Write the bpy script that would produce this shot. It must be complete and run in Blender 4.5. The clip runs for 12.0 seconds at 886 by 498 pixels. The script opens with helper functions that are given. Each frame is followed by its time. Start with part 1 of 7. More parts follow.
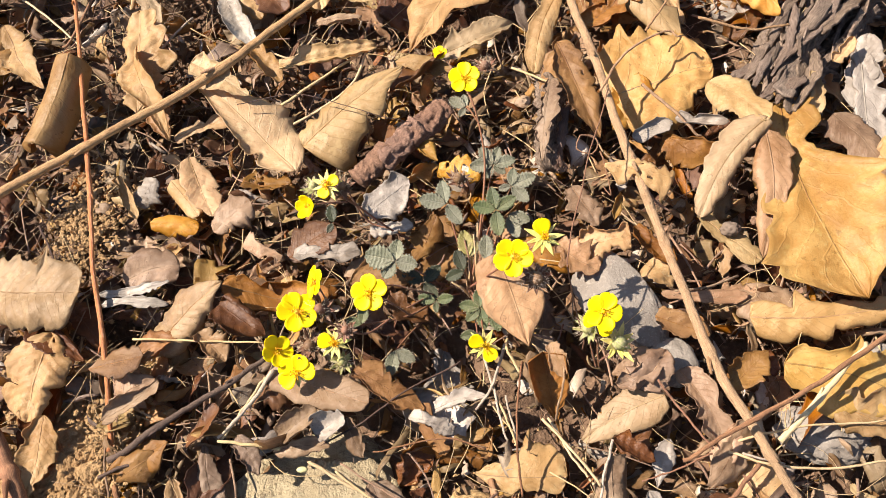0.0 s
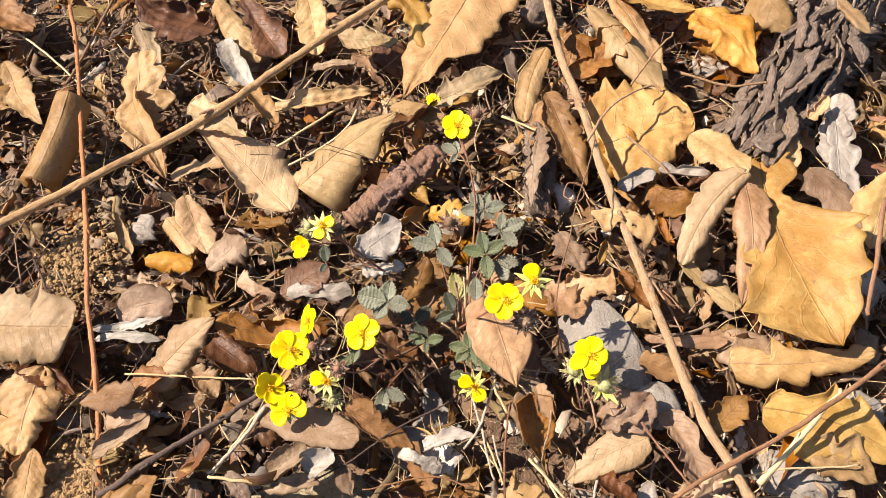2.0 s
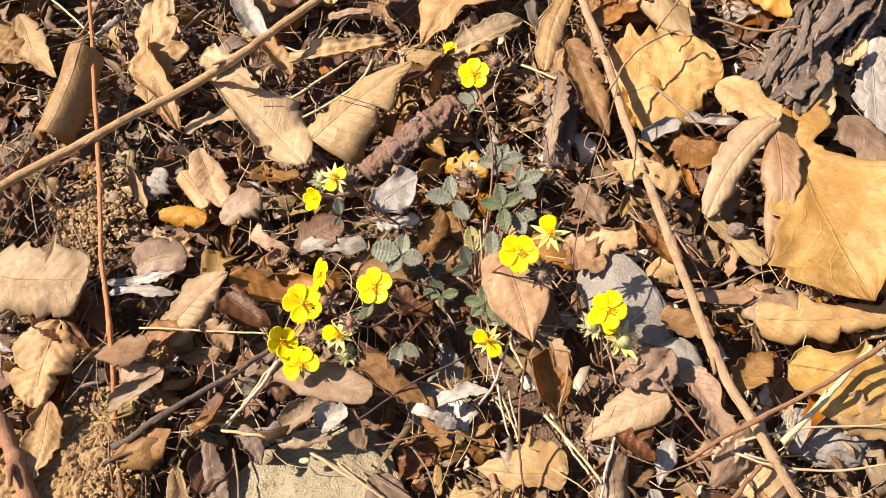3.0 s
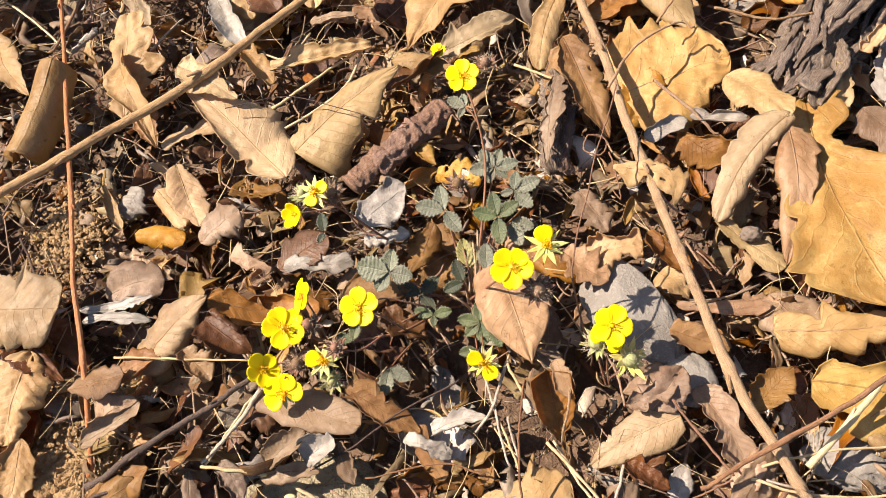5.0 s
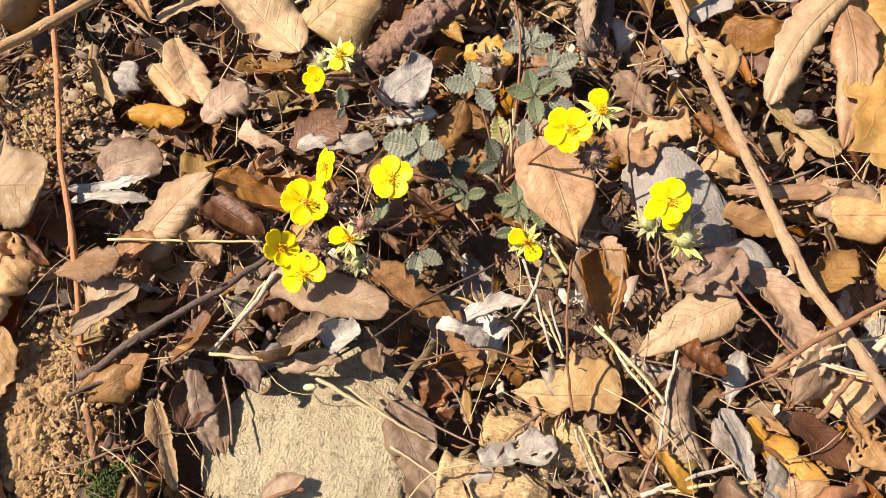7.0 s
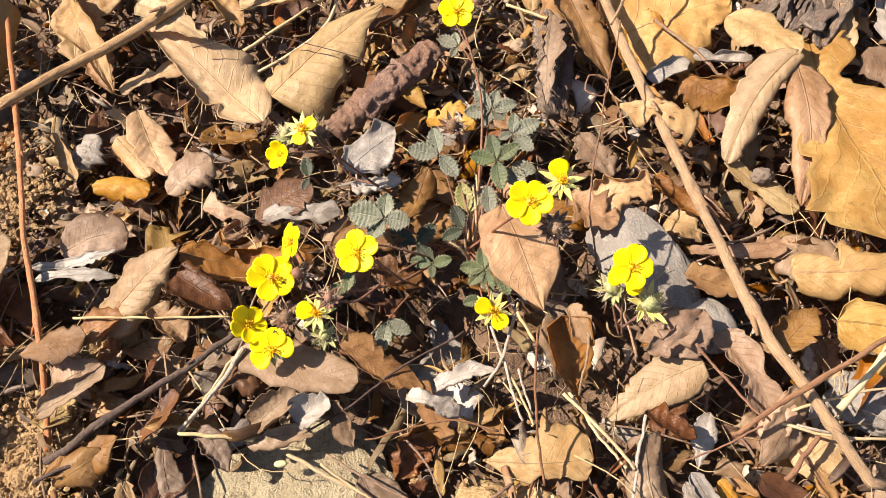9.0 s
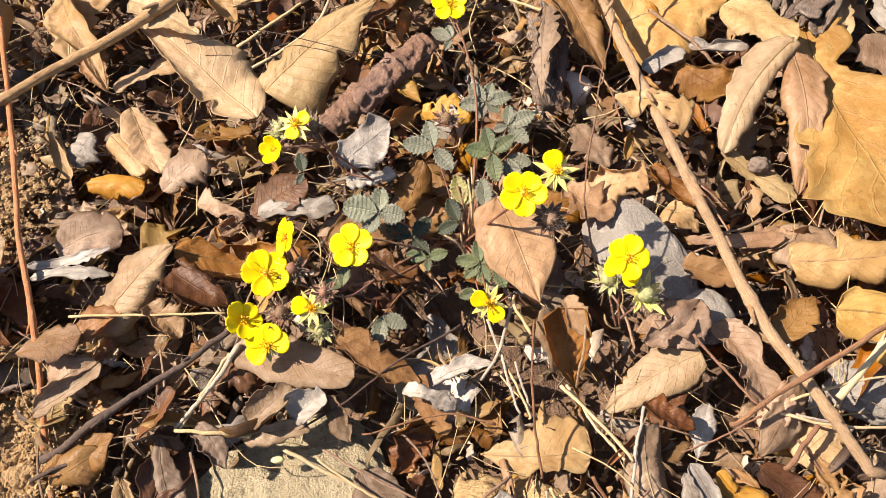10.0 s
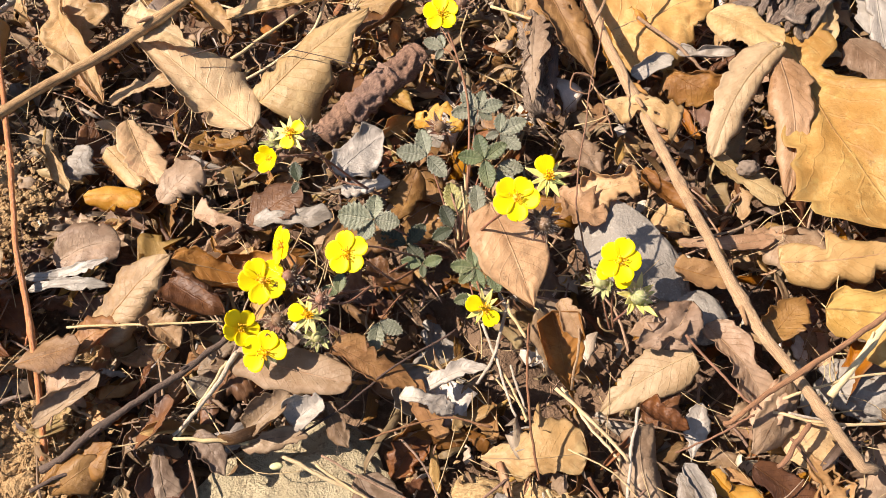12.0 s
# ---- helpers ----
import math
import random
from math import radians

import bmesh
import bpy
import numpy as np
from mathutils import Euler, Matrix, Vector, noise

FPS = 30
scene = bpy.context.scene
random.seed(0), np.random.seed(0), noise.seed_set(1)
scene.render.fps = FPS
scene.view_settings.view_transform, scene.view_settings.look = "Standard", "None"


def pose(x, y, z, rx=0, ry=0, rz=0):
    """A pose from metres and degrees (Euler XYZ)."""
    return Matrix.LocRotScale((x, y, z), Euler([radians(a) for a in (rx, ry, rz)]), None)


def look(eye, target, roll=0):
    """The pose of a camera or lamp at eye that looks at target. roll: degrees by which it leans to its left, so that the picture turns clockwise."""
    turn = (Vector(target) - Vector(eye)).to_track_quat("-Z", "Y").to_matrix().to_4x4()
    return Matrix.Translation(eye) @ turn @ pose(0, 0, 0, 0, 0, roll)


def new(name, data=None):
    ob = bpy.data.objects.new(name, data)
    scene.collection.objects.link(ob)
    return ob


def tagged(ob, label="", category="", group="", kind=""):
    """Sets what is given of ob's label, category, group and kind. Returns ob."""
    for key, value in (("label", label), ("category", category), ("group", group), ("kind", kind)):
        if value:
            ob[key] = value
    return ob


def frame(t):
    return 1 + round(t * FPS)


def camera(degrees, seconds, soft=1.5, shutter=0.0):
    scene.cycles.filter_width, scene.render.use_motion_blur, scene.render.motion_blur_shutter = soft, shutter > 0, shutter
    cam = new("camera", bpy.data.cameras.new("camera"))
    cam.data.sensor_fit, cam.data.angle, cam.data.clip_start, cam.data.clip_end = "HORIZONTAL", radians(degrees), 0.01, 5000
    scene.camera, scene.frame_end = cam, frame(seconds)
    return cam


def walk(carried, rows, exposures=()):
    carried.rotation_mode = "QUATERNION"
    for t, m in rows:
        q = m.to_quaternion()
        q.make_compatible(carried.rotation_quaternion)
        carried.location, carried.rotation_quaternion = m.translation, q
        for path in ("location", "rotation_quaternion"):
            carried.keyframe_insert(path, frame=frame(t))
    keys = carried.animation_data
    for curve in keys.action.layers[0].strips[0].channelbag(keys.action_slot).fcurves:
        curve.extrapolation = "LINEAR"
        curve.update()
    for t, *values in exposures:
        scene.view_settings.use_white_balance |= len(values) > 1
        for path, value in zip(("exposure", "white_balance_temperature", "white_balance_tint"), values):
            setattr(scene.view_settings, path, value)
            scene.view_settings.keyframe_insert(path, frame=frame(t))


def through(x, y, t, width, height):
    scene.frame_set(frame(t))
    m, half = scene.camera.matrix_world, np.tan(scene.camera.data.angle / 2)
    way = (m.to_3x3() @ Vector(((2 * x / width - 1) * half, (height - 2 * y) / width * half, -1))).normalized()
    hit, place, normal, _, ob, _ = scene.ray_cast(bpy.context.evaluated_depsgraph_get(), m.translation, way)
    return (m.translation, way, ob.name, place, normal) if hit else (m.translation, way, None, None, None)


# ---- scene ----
# Forest floor of dry leaves with a clump of yellow cinquefoil, seen from a hand's length above.
# World: x to the right, y away, z up from the litter's mean surface; metres.
cam = camera(56.0, 12.0, soft=0.5)
PATH = [
    (0.0, pose(0.06658, -0.13078, 0.33814, 26.067, 6.858, 0.000)),
    (0.5, pose(0.06610, -0.13078, 0.34050, 26.716, 6.383, 0.127)),
    (1.0, pose(0.06459, -0.13165, 0.34564, 27.738, 5.901, 0.298)),
    (1.5, pose(0.06823, -0.12870, 0.34617, 28.404, 5.228, -0.349)),
    (2.0, pose(0.06095, -0.13363, 0.34888, 28.666, 4.853, 0.268)),
    (2.5, pose(0.06056, -0.13633, 0.34632, 27.569, 5.755, 1.910)),
    (3.0, pose(0.06736, -0.13277, 0.33812, 26.157, 6.846, 1.274)),
    (3.2, pose(0.07034, -0.13017, 0.33413, 25.806, 7.157, 0.555)),
    (4.8, pose(0.07582, -0.11723, 0.31239, 26.270, 9.234, -0.247)),
    (5.0, pose(0.07532, -0.11870, 0.31606, 26.482, 8.680, 0.230)),
    (5.5, pose(0.05396, -0.13929, 0.30253, 26.324, 6.488, 1.723)),
    (6.0, pose(0.03142, -0.15122, 0.28002, 25.114, 4.504, 1.752)),
    (6.5, pose(0.03537, -0.14236, 0.28006, 24.569, 4.458, 0.873)),
    (6.7, pose(0.03839, -0.14120, 0.27967, 24.717, 4.848, 0.408)),
    (8.3, pose(0.03823, -0.13475, 0.28340, 25.094, 4.828, -1.571)),
    (8.5, pose(0.04149, -0.13270, 0.28594, 25.544, 4.850, -1.754)),
    (9.0, pose(0.04337, -0.12741, 0.28727, 26.483, 4.371, -2.537)),
    (9.5, pose(0.04487, -0.12662, 0.28751, 26.518, 4.572, -2.624)),
    (10.0, pose(0.04619, -0.12855, 0.28487, 26.336, 4.927, -3.066)),
    (10.5, pose(0.04603, -0.13145, 0.28494, 26.276, 5.454, -3.331)),
    (11.0, pose(0.04521, -0.13040, 0.28649, 26.499, 5.099, -3.602)),
    (11.5, pose(0.04634, -0.13124, 0.28507, 26.735, 4.921, -3.681)),
    (12.0, pose(0.04621, -0.13198, 0.28710, 27.059, 4.946, -3.930)),
]
walk(cam, PATH, exposures=((0.0, 1.17, 6680.0, 17.5), (12.0, 1.17, 6680.0, 17.5)))

# ---- light: clear sky and one low sun from the left ----
SUN_EL, SUN_AZ = radians(49.0), radians(-80.0)      # azimuth clockwise from +y
world = bpy.data.worlds.new("sky")
scene.world = world
world.use_nodes = True
sky = world.node_tree.nodes.new("ShaderNodeTexSky")
sky.sky_type, sky.sun_disc = "NISHITA", False
sky.sun_elevation, sky.sun_rotation = SUN_EL, SUN_AZ
backg = world.node_tree.nodes["Background"]
backg.inputs["Strength"].default_value = 0.069
world.node_tree.links.new(sky.outputs[0], backg.inputs["Color"])
sun = new("sun", bpy.data.lights.new("sun", "SUN"))
sun.data.energy, sun.data.angle, sun.data.color = 5.0, radians(0.55), (1.0, 0.93, 0.81)
sun_dir = Vector((math.sin(SUN_AZ) * math.cos(SUN_EL), math.cos(SUN_AZ) * math.cos(SUN_EL), math.sin(SUN_EL)))
sun.matrix_world = look(sun_dir * 3.0, (0, 0, 0))


# ---- materials ----
class Nodes:
    """A small builder of node materials."""

    def __init__(self, name):
        self.mat = bpy.data.materials.new(name)
        self.mat.use_nodes = True
        self.tree = self.mat.node_tree
        self.bsdf = self.tree.nodes["Principled BSDF"]
        self.out = self.tree.nodes["Material Output"]

    def add(self, kind):
        return self.tree.nodes.new(kind)

    def put(self, a, b):
        self.tree.links.new(a, b)

    def math(self, op, a, b=None, clamp=False):
        n = self.add("ShaderNodeMath")
        n.operation, n.use_clamp = op, clamp
        for i, v in enumerate((a, b)):
            if v is None:
                continue
            if isinstance(v, (int, float)):
                n.inputs[i].default_value = v
            else:
                self.put(v, n.inputs[i])
        return n.outputs[0]

    def noise(self, vec, scale, detail=3.0, rough=0.55):
        n = self.add("ShaderNodeTexNoise")
        n.inputs["Scale"].default_value, n.inputs["Detail"].default_value = scale, detail
        n.inputs["Roughness"].default_value = rough
        if vec is not None:
            self.put(vec, n.inputs["Vector"])
        return n.outputs["Fac"]

    def step(self, fac, lo, hi):
        n = self.add("ShaderNodeMapRange")
        n.interpolation_type = "SMOOTHSTEP"
        self.put(fac, n.inputs[0])
        n.inputs[1].default_value, n.inputs[2].default_value = lo, hi
        return n.outputs[0]

    def mix(self, fac, a, b, blend="MIX"):
        n = self.add("ShaderNodeMix")
        n.data_type, n.blend_type = "RGBA", blend
        for i, v in ((0, fac), (6, a), (7, b)):
            if isinstance(v, (int, float)):
                n.inputs[i].default_value = v
            elif isinstance(v, tuple):
                n.inputs[i].default_value = (*v, 1.0)
            else:
                self.put(v, n.inputs[i])
        return n.outputs[2]

    def vary(self, colour, fac, value=0.38, hue=0.016, sat=0.14, shift=0.0):
        """Shift brightness, hue and saturation by a random number 0..1."""
        n = self.add("ShaderNodeHueSaturation")
        self.put(colour, n.inputs["Color"])
        self.put(self.math("ADD", self.math("MULTIPLY", fac, value), 1.0 - value / 2), n.inputs["Value"])
        r2 = self.math("FRACT", self.math("MULTIPLY", fac, 7.31))
        self.put(self.math("ADD", self.math("MULTIPLY", r2, hue), 0.5 - hue / 2 + shift), n.inputs["Hue"])
        r3 = self.math("FRACT", self.math("MULTIPLY", fac, 13.7))
        self.put(self.math("ADD", self.math("MULTIPLY", r3, sat), 1.0 - sat / 2), n.inputs["Saturation"])
        return n.outputs[0]

    def finish(self, colour, rough=0.7, bump=None, depth=0.0003, through=0.0, spec=0.35, strength=0.6):
        b = self.bsdf
        self.put(colour, b.inputs["Base Color"])
        if isinstance(rough, float):
            b.inputs["Roughness"].default_value = rough
        else:
            self.put(rough, b.inputs["Roughness"])
        b.inputs["Specular IOR Level"].default_value = spec
        nrm = None
        if bump is not None:
            n = self.add("ShaderNodeBump")
            n.inputs["Strength"].default_value, n.inputs["Distance"].default_value = strength, depth
            self.put(bump, n.inputs["Height"])
            nrm = n.outputs[0]
            self.put(nrm, b.inputs["Normal"])
        if through:
            t = self.add("ShaderNodeBsdfTranslucent")
            self.put(self.mix(0.5, colour, colour, "MULTIPLY"), t.inputs["Color"])
            m = self.add("ShaderNodeMixShader")
            m.inputs[0].default_value = through
            self.put(b.outputs[0], m.inputs[1])
            self.put(t.outputs[0], m.inputs[2])
            self.put(m.outputs[0], self.out.inputs["Surface"])
        return self.mat


def leaf_material(name, light, dark, vein, veins=11.0, island=False, through=0.5, rough=0.52, spots=0.5, vein_mix=0.07):
    n = Nodes(name)
    tc = n.add("ShaderNodeTexCoord")
    ob = tc.outputs["Object"]
    if island:
        rnd = n.add("ShaderNodeNewGeometry").outputs["Random Per Island"]
    else:
        rnd = n.add("ShaderNodeObjectInfo").outputs["Random"]
    sep = n.add("ShaderNodeSeparateXYZ")
    n.put(tc.outputs["UV"], sep.inputs[0])
    u, v = sep.outputs[0], sep.outputs[1]
    side = n.math("ABSOLUTE", n.math("SUBTRACT", v, 0.5))
    wob = n.math("MULTIPLY", n.noise(ob, 120.0, 2.0), 0.6)
    ph = n.math("ADD", n.math("SUBTRACT", n.math("MULTIPLY", u, veins), n.math("MULTIPLY", side, 5.0)), wob)
    saw = n.math("ABSOLUTE", n.math("SUBTRACT", n.math("FRACT", ph), 0.5))
    vline = n.math("SUBTRACT", 1.0, n.step(saw, 0.012, 0.06))
    mid = n.math("SUBTRACT", 1.0, n.step(side, 0.004, 0.014))
    lines = n.math("MAXIMUM", vline, mid)
    big, fine = n.noise(ob, 55.0, 4.0, 0.6), n.noise(ob, 420.0, 4.0, 0.65)
    tone = n.mix(n.step(big, 0.36, 0.68), light, dark)
    tone = n.mix(n.math("MULTIPLY", n.step(fine, 0.42, 0.66), 0.28), tone, dark)
    tone = n.mix(n.math("MULTIPLY", vline, vein_mix), tone, vein)
    tone = n.mix(n.math("MULTIPLY", mid, 0.35), tone, tuple(min(0.75, c * 1.25) for c in light))
    # brown flecks and a few bleached patches
    fleck = n.step(n.noise(ob, 260.0, 5.0, 0.8), 0.61, 0.66)
    tone = n.mix(n.math("MULTIPLY", fleck, spots), tone, tuple(c * 0.42 for c in dark))
    pale = n.step(n.noise(ob, 90.0, 3.0, 0.7), 0.58, 0.72)
    tone = n.mix(n.math("MULTIPLY", pale, 0.4), tone, tuple(min(0.75, c * 1.35) for c in light))
    # broad weather stains with a bleached bloom between them
    stain = n.step(n.noise(ob, 34.0, 6.0, 0.75), 0.55, 0.61)
    tone = n.mix(n.math("MULTIPLY", stain, 0.38), tone, tuple(c * q for c, q in zip(dark, (0.72, 0.62, 0.5))))
    bloom = n.step(n.noise(ob, 150.0, 5.0, 0.8), 0.56, 0.66)
    tone = n.mix(n.math("MULTIPLY", bloom, 0.26), tone, tuple(min(0.75, 0.12 + c * 1.15) for c in light))
    rim = n.math("MULTIPLY", n.step(n.math("ADD", side, n.math("MULTIPLY", big, 0.35)), 0.54, 0.66), 0.45)
    tone = n.mix(rim, tone, tuple(c * 0.6 for c in dark))
    tone = n.vary(tone, rnd, 0.8 if island else 0.45, 0.026 if island else 0.012, 0.45 if island else 0.2, 0.005)
    web = n.add("ShaderNodeTexVoronoi")
    web.feature = "DISTANCE_TO_EDGE"
    web.inputs["Scale"].default_value = 620.0
    n.put(ob, web.inputs["Vector"])
    crinkle = n.math("ABSOLUTE", n.math("SUBTRACT", n.noise(ob, 130.0, 3.0, 0.6), 0.5))
    h = n.math("ADD", n.math("MULTIPLY", lines, 0.25), n.math("MULTIPLY", fine, 0.45))
    h = n.math("ADD", h, n.math("MULTIPLY", crinkle, 1.6))
    h = n.math("ADD", h, n.math("MULTIPLY", n.step(web.outputs[0], 0.0, 0.15), -0.10))
    gl = n.math("ADD", n.math("MULTIPLY", big, 0.3), rough - 0.14)
    return n.finish(tone, gl, h, 0.0006, through, 0.45, 0.75)


LEAF = {
    "pale": leaf_material("leaf_pale_tan", (0.690, 0.485, 0.265), (0.560, 0.360, 0.170), (0.42, 0.27, 0.12)),
    "tan": leaf_material("leaf_tan", (0.610, 0.385, 0.185), (0.490, 0.270, 0.110), (0.32, 0.18, 0.07)),
    "gold": leaf_material("leaf_golden", (0.73, 0.425, 0.12), (0.56, 0.255, 0.042), (0.66, 0.42, 0.17), 7.0),
    "orange": leaf_material("leaf_orange_brown", (0.46, 0.225, 0.075), (0.29, 0.12, 0.036), (0.20, 0.085, 0.03)),
    "cream": leaf_material("leaf_cream_gold", (0.680, 0.445, 0.190), (0.550, 0.320, 0.115), (0.44, 0.26, 0.10), 7.0),
    "ribbed": leaf_material("leaf_ribbed_tan", (0.610, 0.400, 0.200), (0.500, 0.300, 0.130), (0.32, 0.18, 0.07), 13.0, vein_mix=0.2),
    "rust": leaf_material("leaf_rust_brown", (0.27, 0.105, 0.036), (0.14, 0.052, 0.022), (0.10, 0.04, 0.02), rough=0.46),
    "pink": leaf_material("leaf_pinkish_brown", (0.550, 0.355, 0.215), (0.410, 0.235, 0.125), (0.27, 0.165, 0.10)),
    "rose": leaf_material("leaf_light_rose_brown", (0.590, 0.400, 0.265), (0.490, 0.300, 0.180), (0.34, 0.21, 0.125)),
    "mauve": leaf_material("leaf_mauve_grey", (0.45, 0.31, 0.195), (0.28, 0.17, 0.10), (0.18, 0.13, 0.10)),
    "silver": leaf_material("leaf_weathered_silver", (0.38, 0.325, 0.26), (0.22, 0.18, 0.14), (0.24, 0.20, 0.17), through=0.14),
    "dark": leaf_material("leaf_dark_brown", (0.15, 0.085, 0.055), (0.07, 0.038, 0.026), (0.20, 0.12, 0.08), through=0.1),
}
SCRAP = {
    "tan": leaf_material("scraps_tan", (0.58, 0.385, 0.19), (0.41, 0.235, 0.10), (0.28, 0.15, 0.06), 6.0, True),
    "mauve": leaf_material("scraps_mauve_brown", (0.42, 0.275, 0.165), (0.22, 0.125, 0.07), (0.14, 0.085, 0.06), 6.0, True),
    "rust": leaf_material("scraps_rust", (0.36, 0.16, 0.055), (0.18, 0.072, 0.028), (0.12, 0.05, 0.02), 6.0, True),
    "silver": leaf_material("scraps_silver", (0.52, 0.44, 0.345), (0.31, 0.245, 0.185), (0.2, 0.165, 0.14), 6.0, True, 0.14),
}


def bark_material(name, light, dark, scale=260.0, stretch=0.25, depth=0.0006, rough=0.75, island=False, around=9.0):
    n = Nodes(name)
    ob = n.add("ShaderNodeTexCoord").outputs["Object"]
    uv = n.add("ShaderNodeTexCoord").outputs["UV"]
    mp = n.add("ShaderNodeMapping")
    n.put(uv, mp.inputs[0])
    mp.inputs["Scale"].default_value = (scale * stretch * 0.02, around, 1.0)
    grain = n.noise(mp.outputs[0], 3.0, 5.0, 0.65)
    blot, fine = n.noise(ob, 90.0, 4.0, 0.6), n.noise(ob, scale * 3.0, 3.0)
    tone = n.mix(n.step(grain, 0.35, 0.68), dark, light)
    tone = n.mix(n.math("MULTIPLY", n.step(blot, 0.5, 0.72), 0.6), tone, tuple(c * 0.6 for c in dark))
    tone = n.mix(n.math("MULTIPLY", n.step(fine, 0.55, 0.75), 0.3), tone, tuple(min(0.8, c * 1.25) for c in light))
    if island:
        tone = n.vary(tone, n.add("ShaderNodeNewGeometry").outputs["Random Per Island"], 0.6, 0.03)
    else:
        tone = n.vary(tone, n.add("ShaderNodeObjectInfo").outputs["Random"], 0.15, 0.01)
    h = n.math("ADD", grain, n.math("MULTIPLY", fine, 0.5))
    return n.finish(tone, rough, h, depth, 0.0, 0.3, 0.8)


BARK = {
    "stick": bark_material("bark_tan_stick", (0.56, 0.365, 0.19), (0.30, 0.165, 0.08), 260.0, 0.12, 0.0010, around=16.0),
    "red": bark_material("bark_red_stem", (0.60, 0.235, 0.065), (0.38, 0.125, 0.035), rough=0.42),
    "dark": bark_material("bark_dark_twig", (0.15, 0.095, 0.065), (0.06, 0.037, 0.027), stretch=0.5),
    "brown": bark_material("bark_brown_twig", (0.36, 0.19, 0.095), (0.18, 0.085, 0.045), stretch=0.12, around=14.0),
    "straw": bark_material("dry_straw", (0.62, 0.475, 0.27), (0.46, 0.32, 0.155), stretch=0.1, depth=0.0003),
    "white": bark_material("bleached_stalk", (0.56, 0.47, 0.355), (0.38, 0.305, 0.225), stretch=0.1),
    "stem": bark_material("plant_stem_red_green", (0.27, 0.10, 0.065), (0.17, 0.095, 0.045), depth=0.0002, rough=0.5),
    "chunk": bark_material("bark_rough_grey", (0.27, 0.20, 0.145), (0.075, 0.05, 0.034), 120.0, 0.5, 0.0011, around=12.0),
    "cone": bark_material("bark_rough_brown", (0.36, 0.215, 0.14), (0.15, 0.08, 0.052), 220.0, 0.5, 0.002, around=14.0),
    "rot": bark_material("rotten_yellow_wood", (0.50, 0.36, 0.17), (0.30, 0.19, 0.08), 220.0, 0.3, 0.0018),
    "bits": bark_material("twig_bits", (0.42, 0.29, 0.18), (0.22, 0.135, 0.085), island=True),
}


def grain_material(name, light, dark, spot, scale, depth, rough=0.85, spot_mix=0.6):
    n = Nodes(name)
    ob = n.add("ShaderNodeTexCoord").outputs["Object"]
    a, b, c = n.noise(ob, scale * 0.12, 5.0, 0.6), n.noise(ob, scale, 5.0, 0.7), n.noise(ob, scale * 3.1, 3.0, 0.6)
    tone = n.mix(n.step(a, 0.35, 0.65), light, dark)
    tone = n.mix(n.math("MULTIPLY", n.step(b, 0.52, 0.66), spot_mix), tone, spot)
    tone = n.mix(n.math("MULTIPLY", n.step(c, 0.55, 0.7), 0.35), tone, tuple(min(0.8, q * 1.35) for q in light))
    h = n.math("ADD", b, n.math("MULTIPLY", c, 0.5))
    return n.finish(tone, rough, h, depth, 0.0, 0.25, 0.9)


SOIL = grain_material("humus_soil", (0.17, 0.105, 0.062), (0.10, 0.06, 0.036), (0.26, 0.165, 0.10), 300.0, 0.002)
SAND = grain_material("sandy_soil", (0.44, 0.285, 0.135), (0.35, 0.215, 0.095), (0.25, 0.145, 0.06), 420.0, 0.0022)
ROCK = grain_material("pale_granite", (0.50, 0.415, 0.255), (0.40, 0.32, 0.19), (0.22, 0.165, 0.095), 420.0, 0.0045, 0.85, 0.8)
SLATE = grain_material("grey_stone", (0.245, 0.215, 0.175), (0.175, 0.15, 0.12), (0.34, 0.305, 0.25), 330.0, 0.0007, 0.7, 0.6)
MOSS = grain_material("moss_green", (0.11, 0.14, 0.03), (0.06, 0.08, 0.02), (0.20, 0.19, 0.06), 600.0, 0.0005)


def petal_material():
    n = Nodes("petal_yellow")
    tc = n.add("ShaderNodeTexCoord")
    sep = n.add("ShaderNodeSeparateXYZ")
    n.put(tc.outputs["UV"], sep.inputs[0])
    ray = n.math("FRACT", n.math("MULTIPLY", sep.outputs[1], 11.0))
    ray = n.math("SUBTRACT", 1.0, n.step(n.math("ABSOLUTE", n.math("SUBTRACT", ray, 0.5)), 0.04, 0.3))
    tone = n.mix(n.step(sep.outputs[0], 0.0, 0.45), (0.86, 0.56, 0.0), (0.93, 0.78, 0.0))
    tone = n.mix(n.math("MULTIPLY", ray, 0.05), tone, (0.78, 0.50, 0.0))
    tone = n.mix(n.math("MULTIPLY", n.step(n.noise(tc.outputs["Object"], 260.0), 0.45, 0.7), 0.2), tone, (0.90, 0.70, 0.0))
    return n.finish(tone, 0.5, n.math("ADD", n.math("MULTIPLY", ray, 0.05), n.noise(tc.outputs["Object"], 500.0)), 0.00015, 0.3, 0.25)


def plain_material(name, light, dark, rough=0.6, through=0.1, scale=500.0):
    n = Nodes(name)
    ob = n.add("ShaderNodeTexCoord").outputs["Object"]
    a, b = n.noise(ob, scale, 3.0), n.noise(ob, scale * 0.2, 3.0)
    tone = n.mix(n.step(a, 0.38, 0.65), light, dark)
    tone = n.mix(n.math("MULTIPLY", n.step(b, 0.45, 0.65), 0.4), tone, dark)
    tone = n.vary(tone, n.add("ShaderNodeObjectInfo").outputs["Random"], 0.3, 0.03)
    return n.finish(tone, rough, a, 0.0002, through, 0.3)


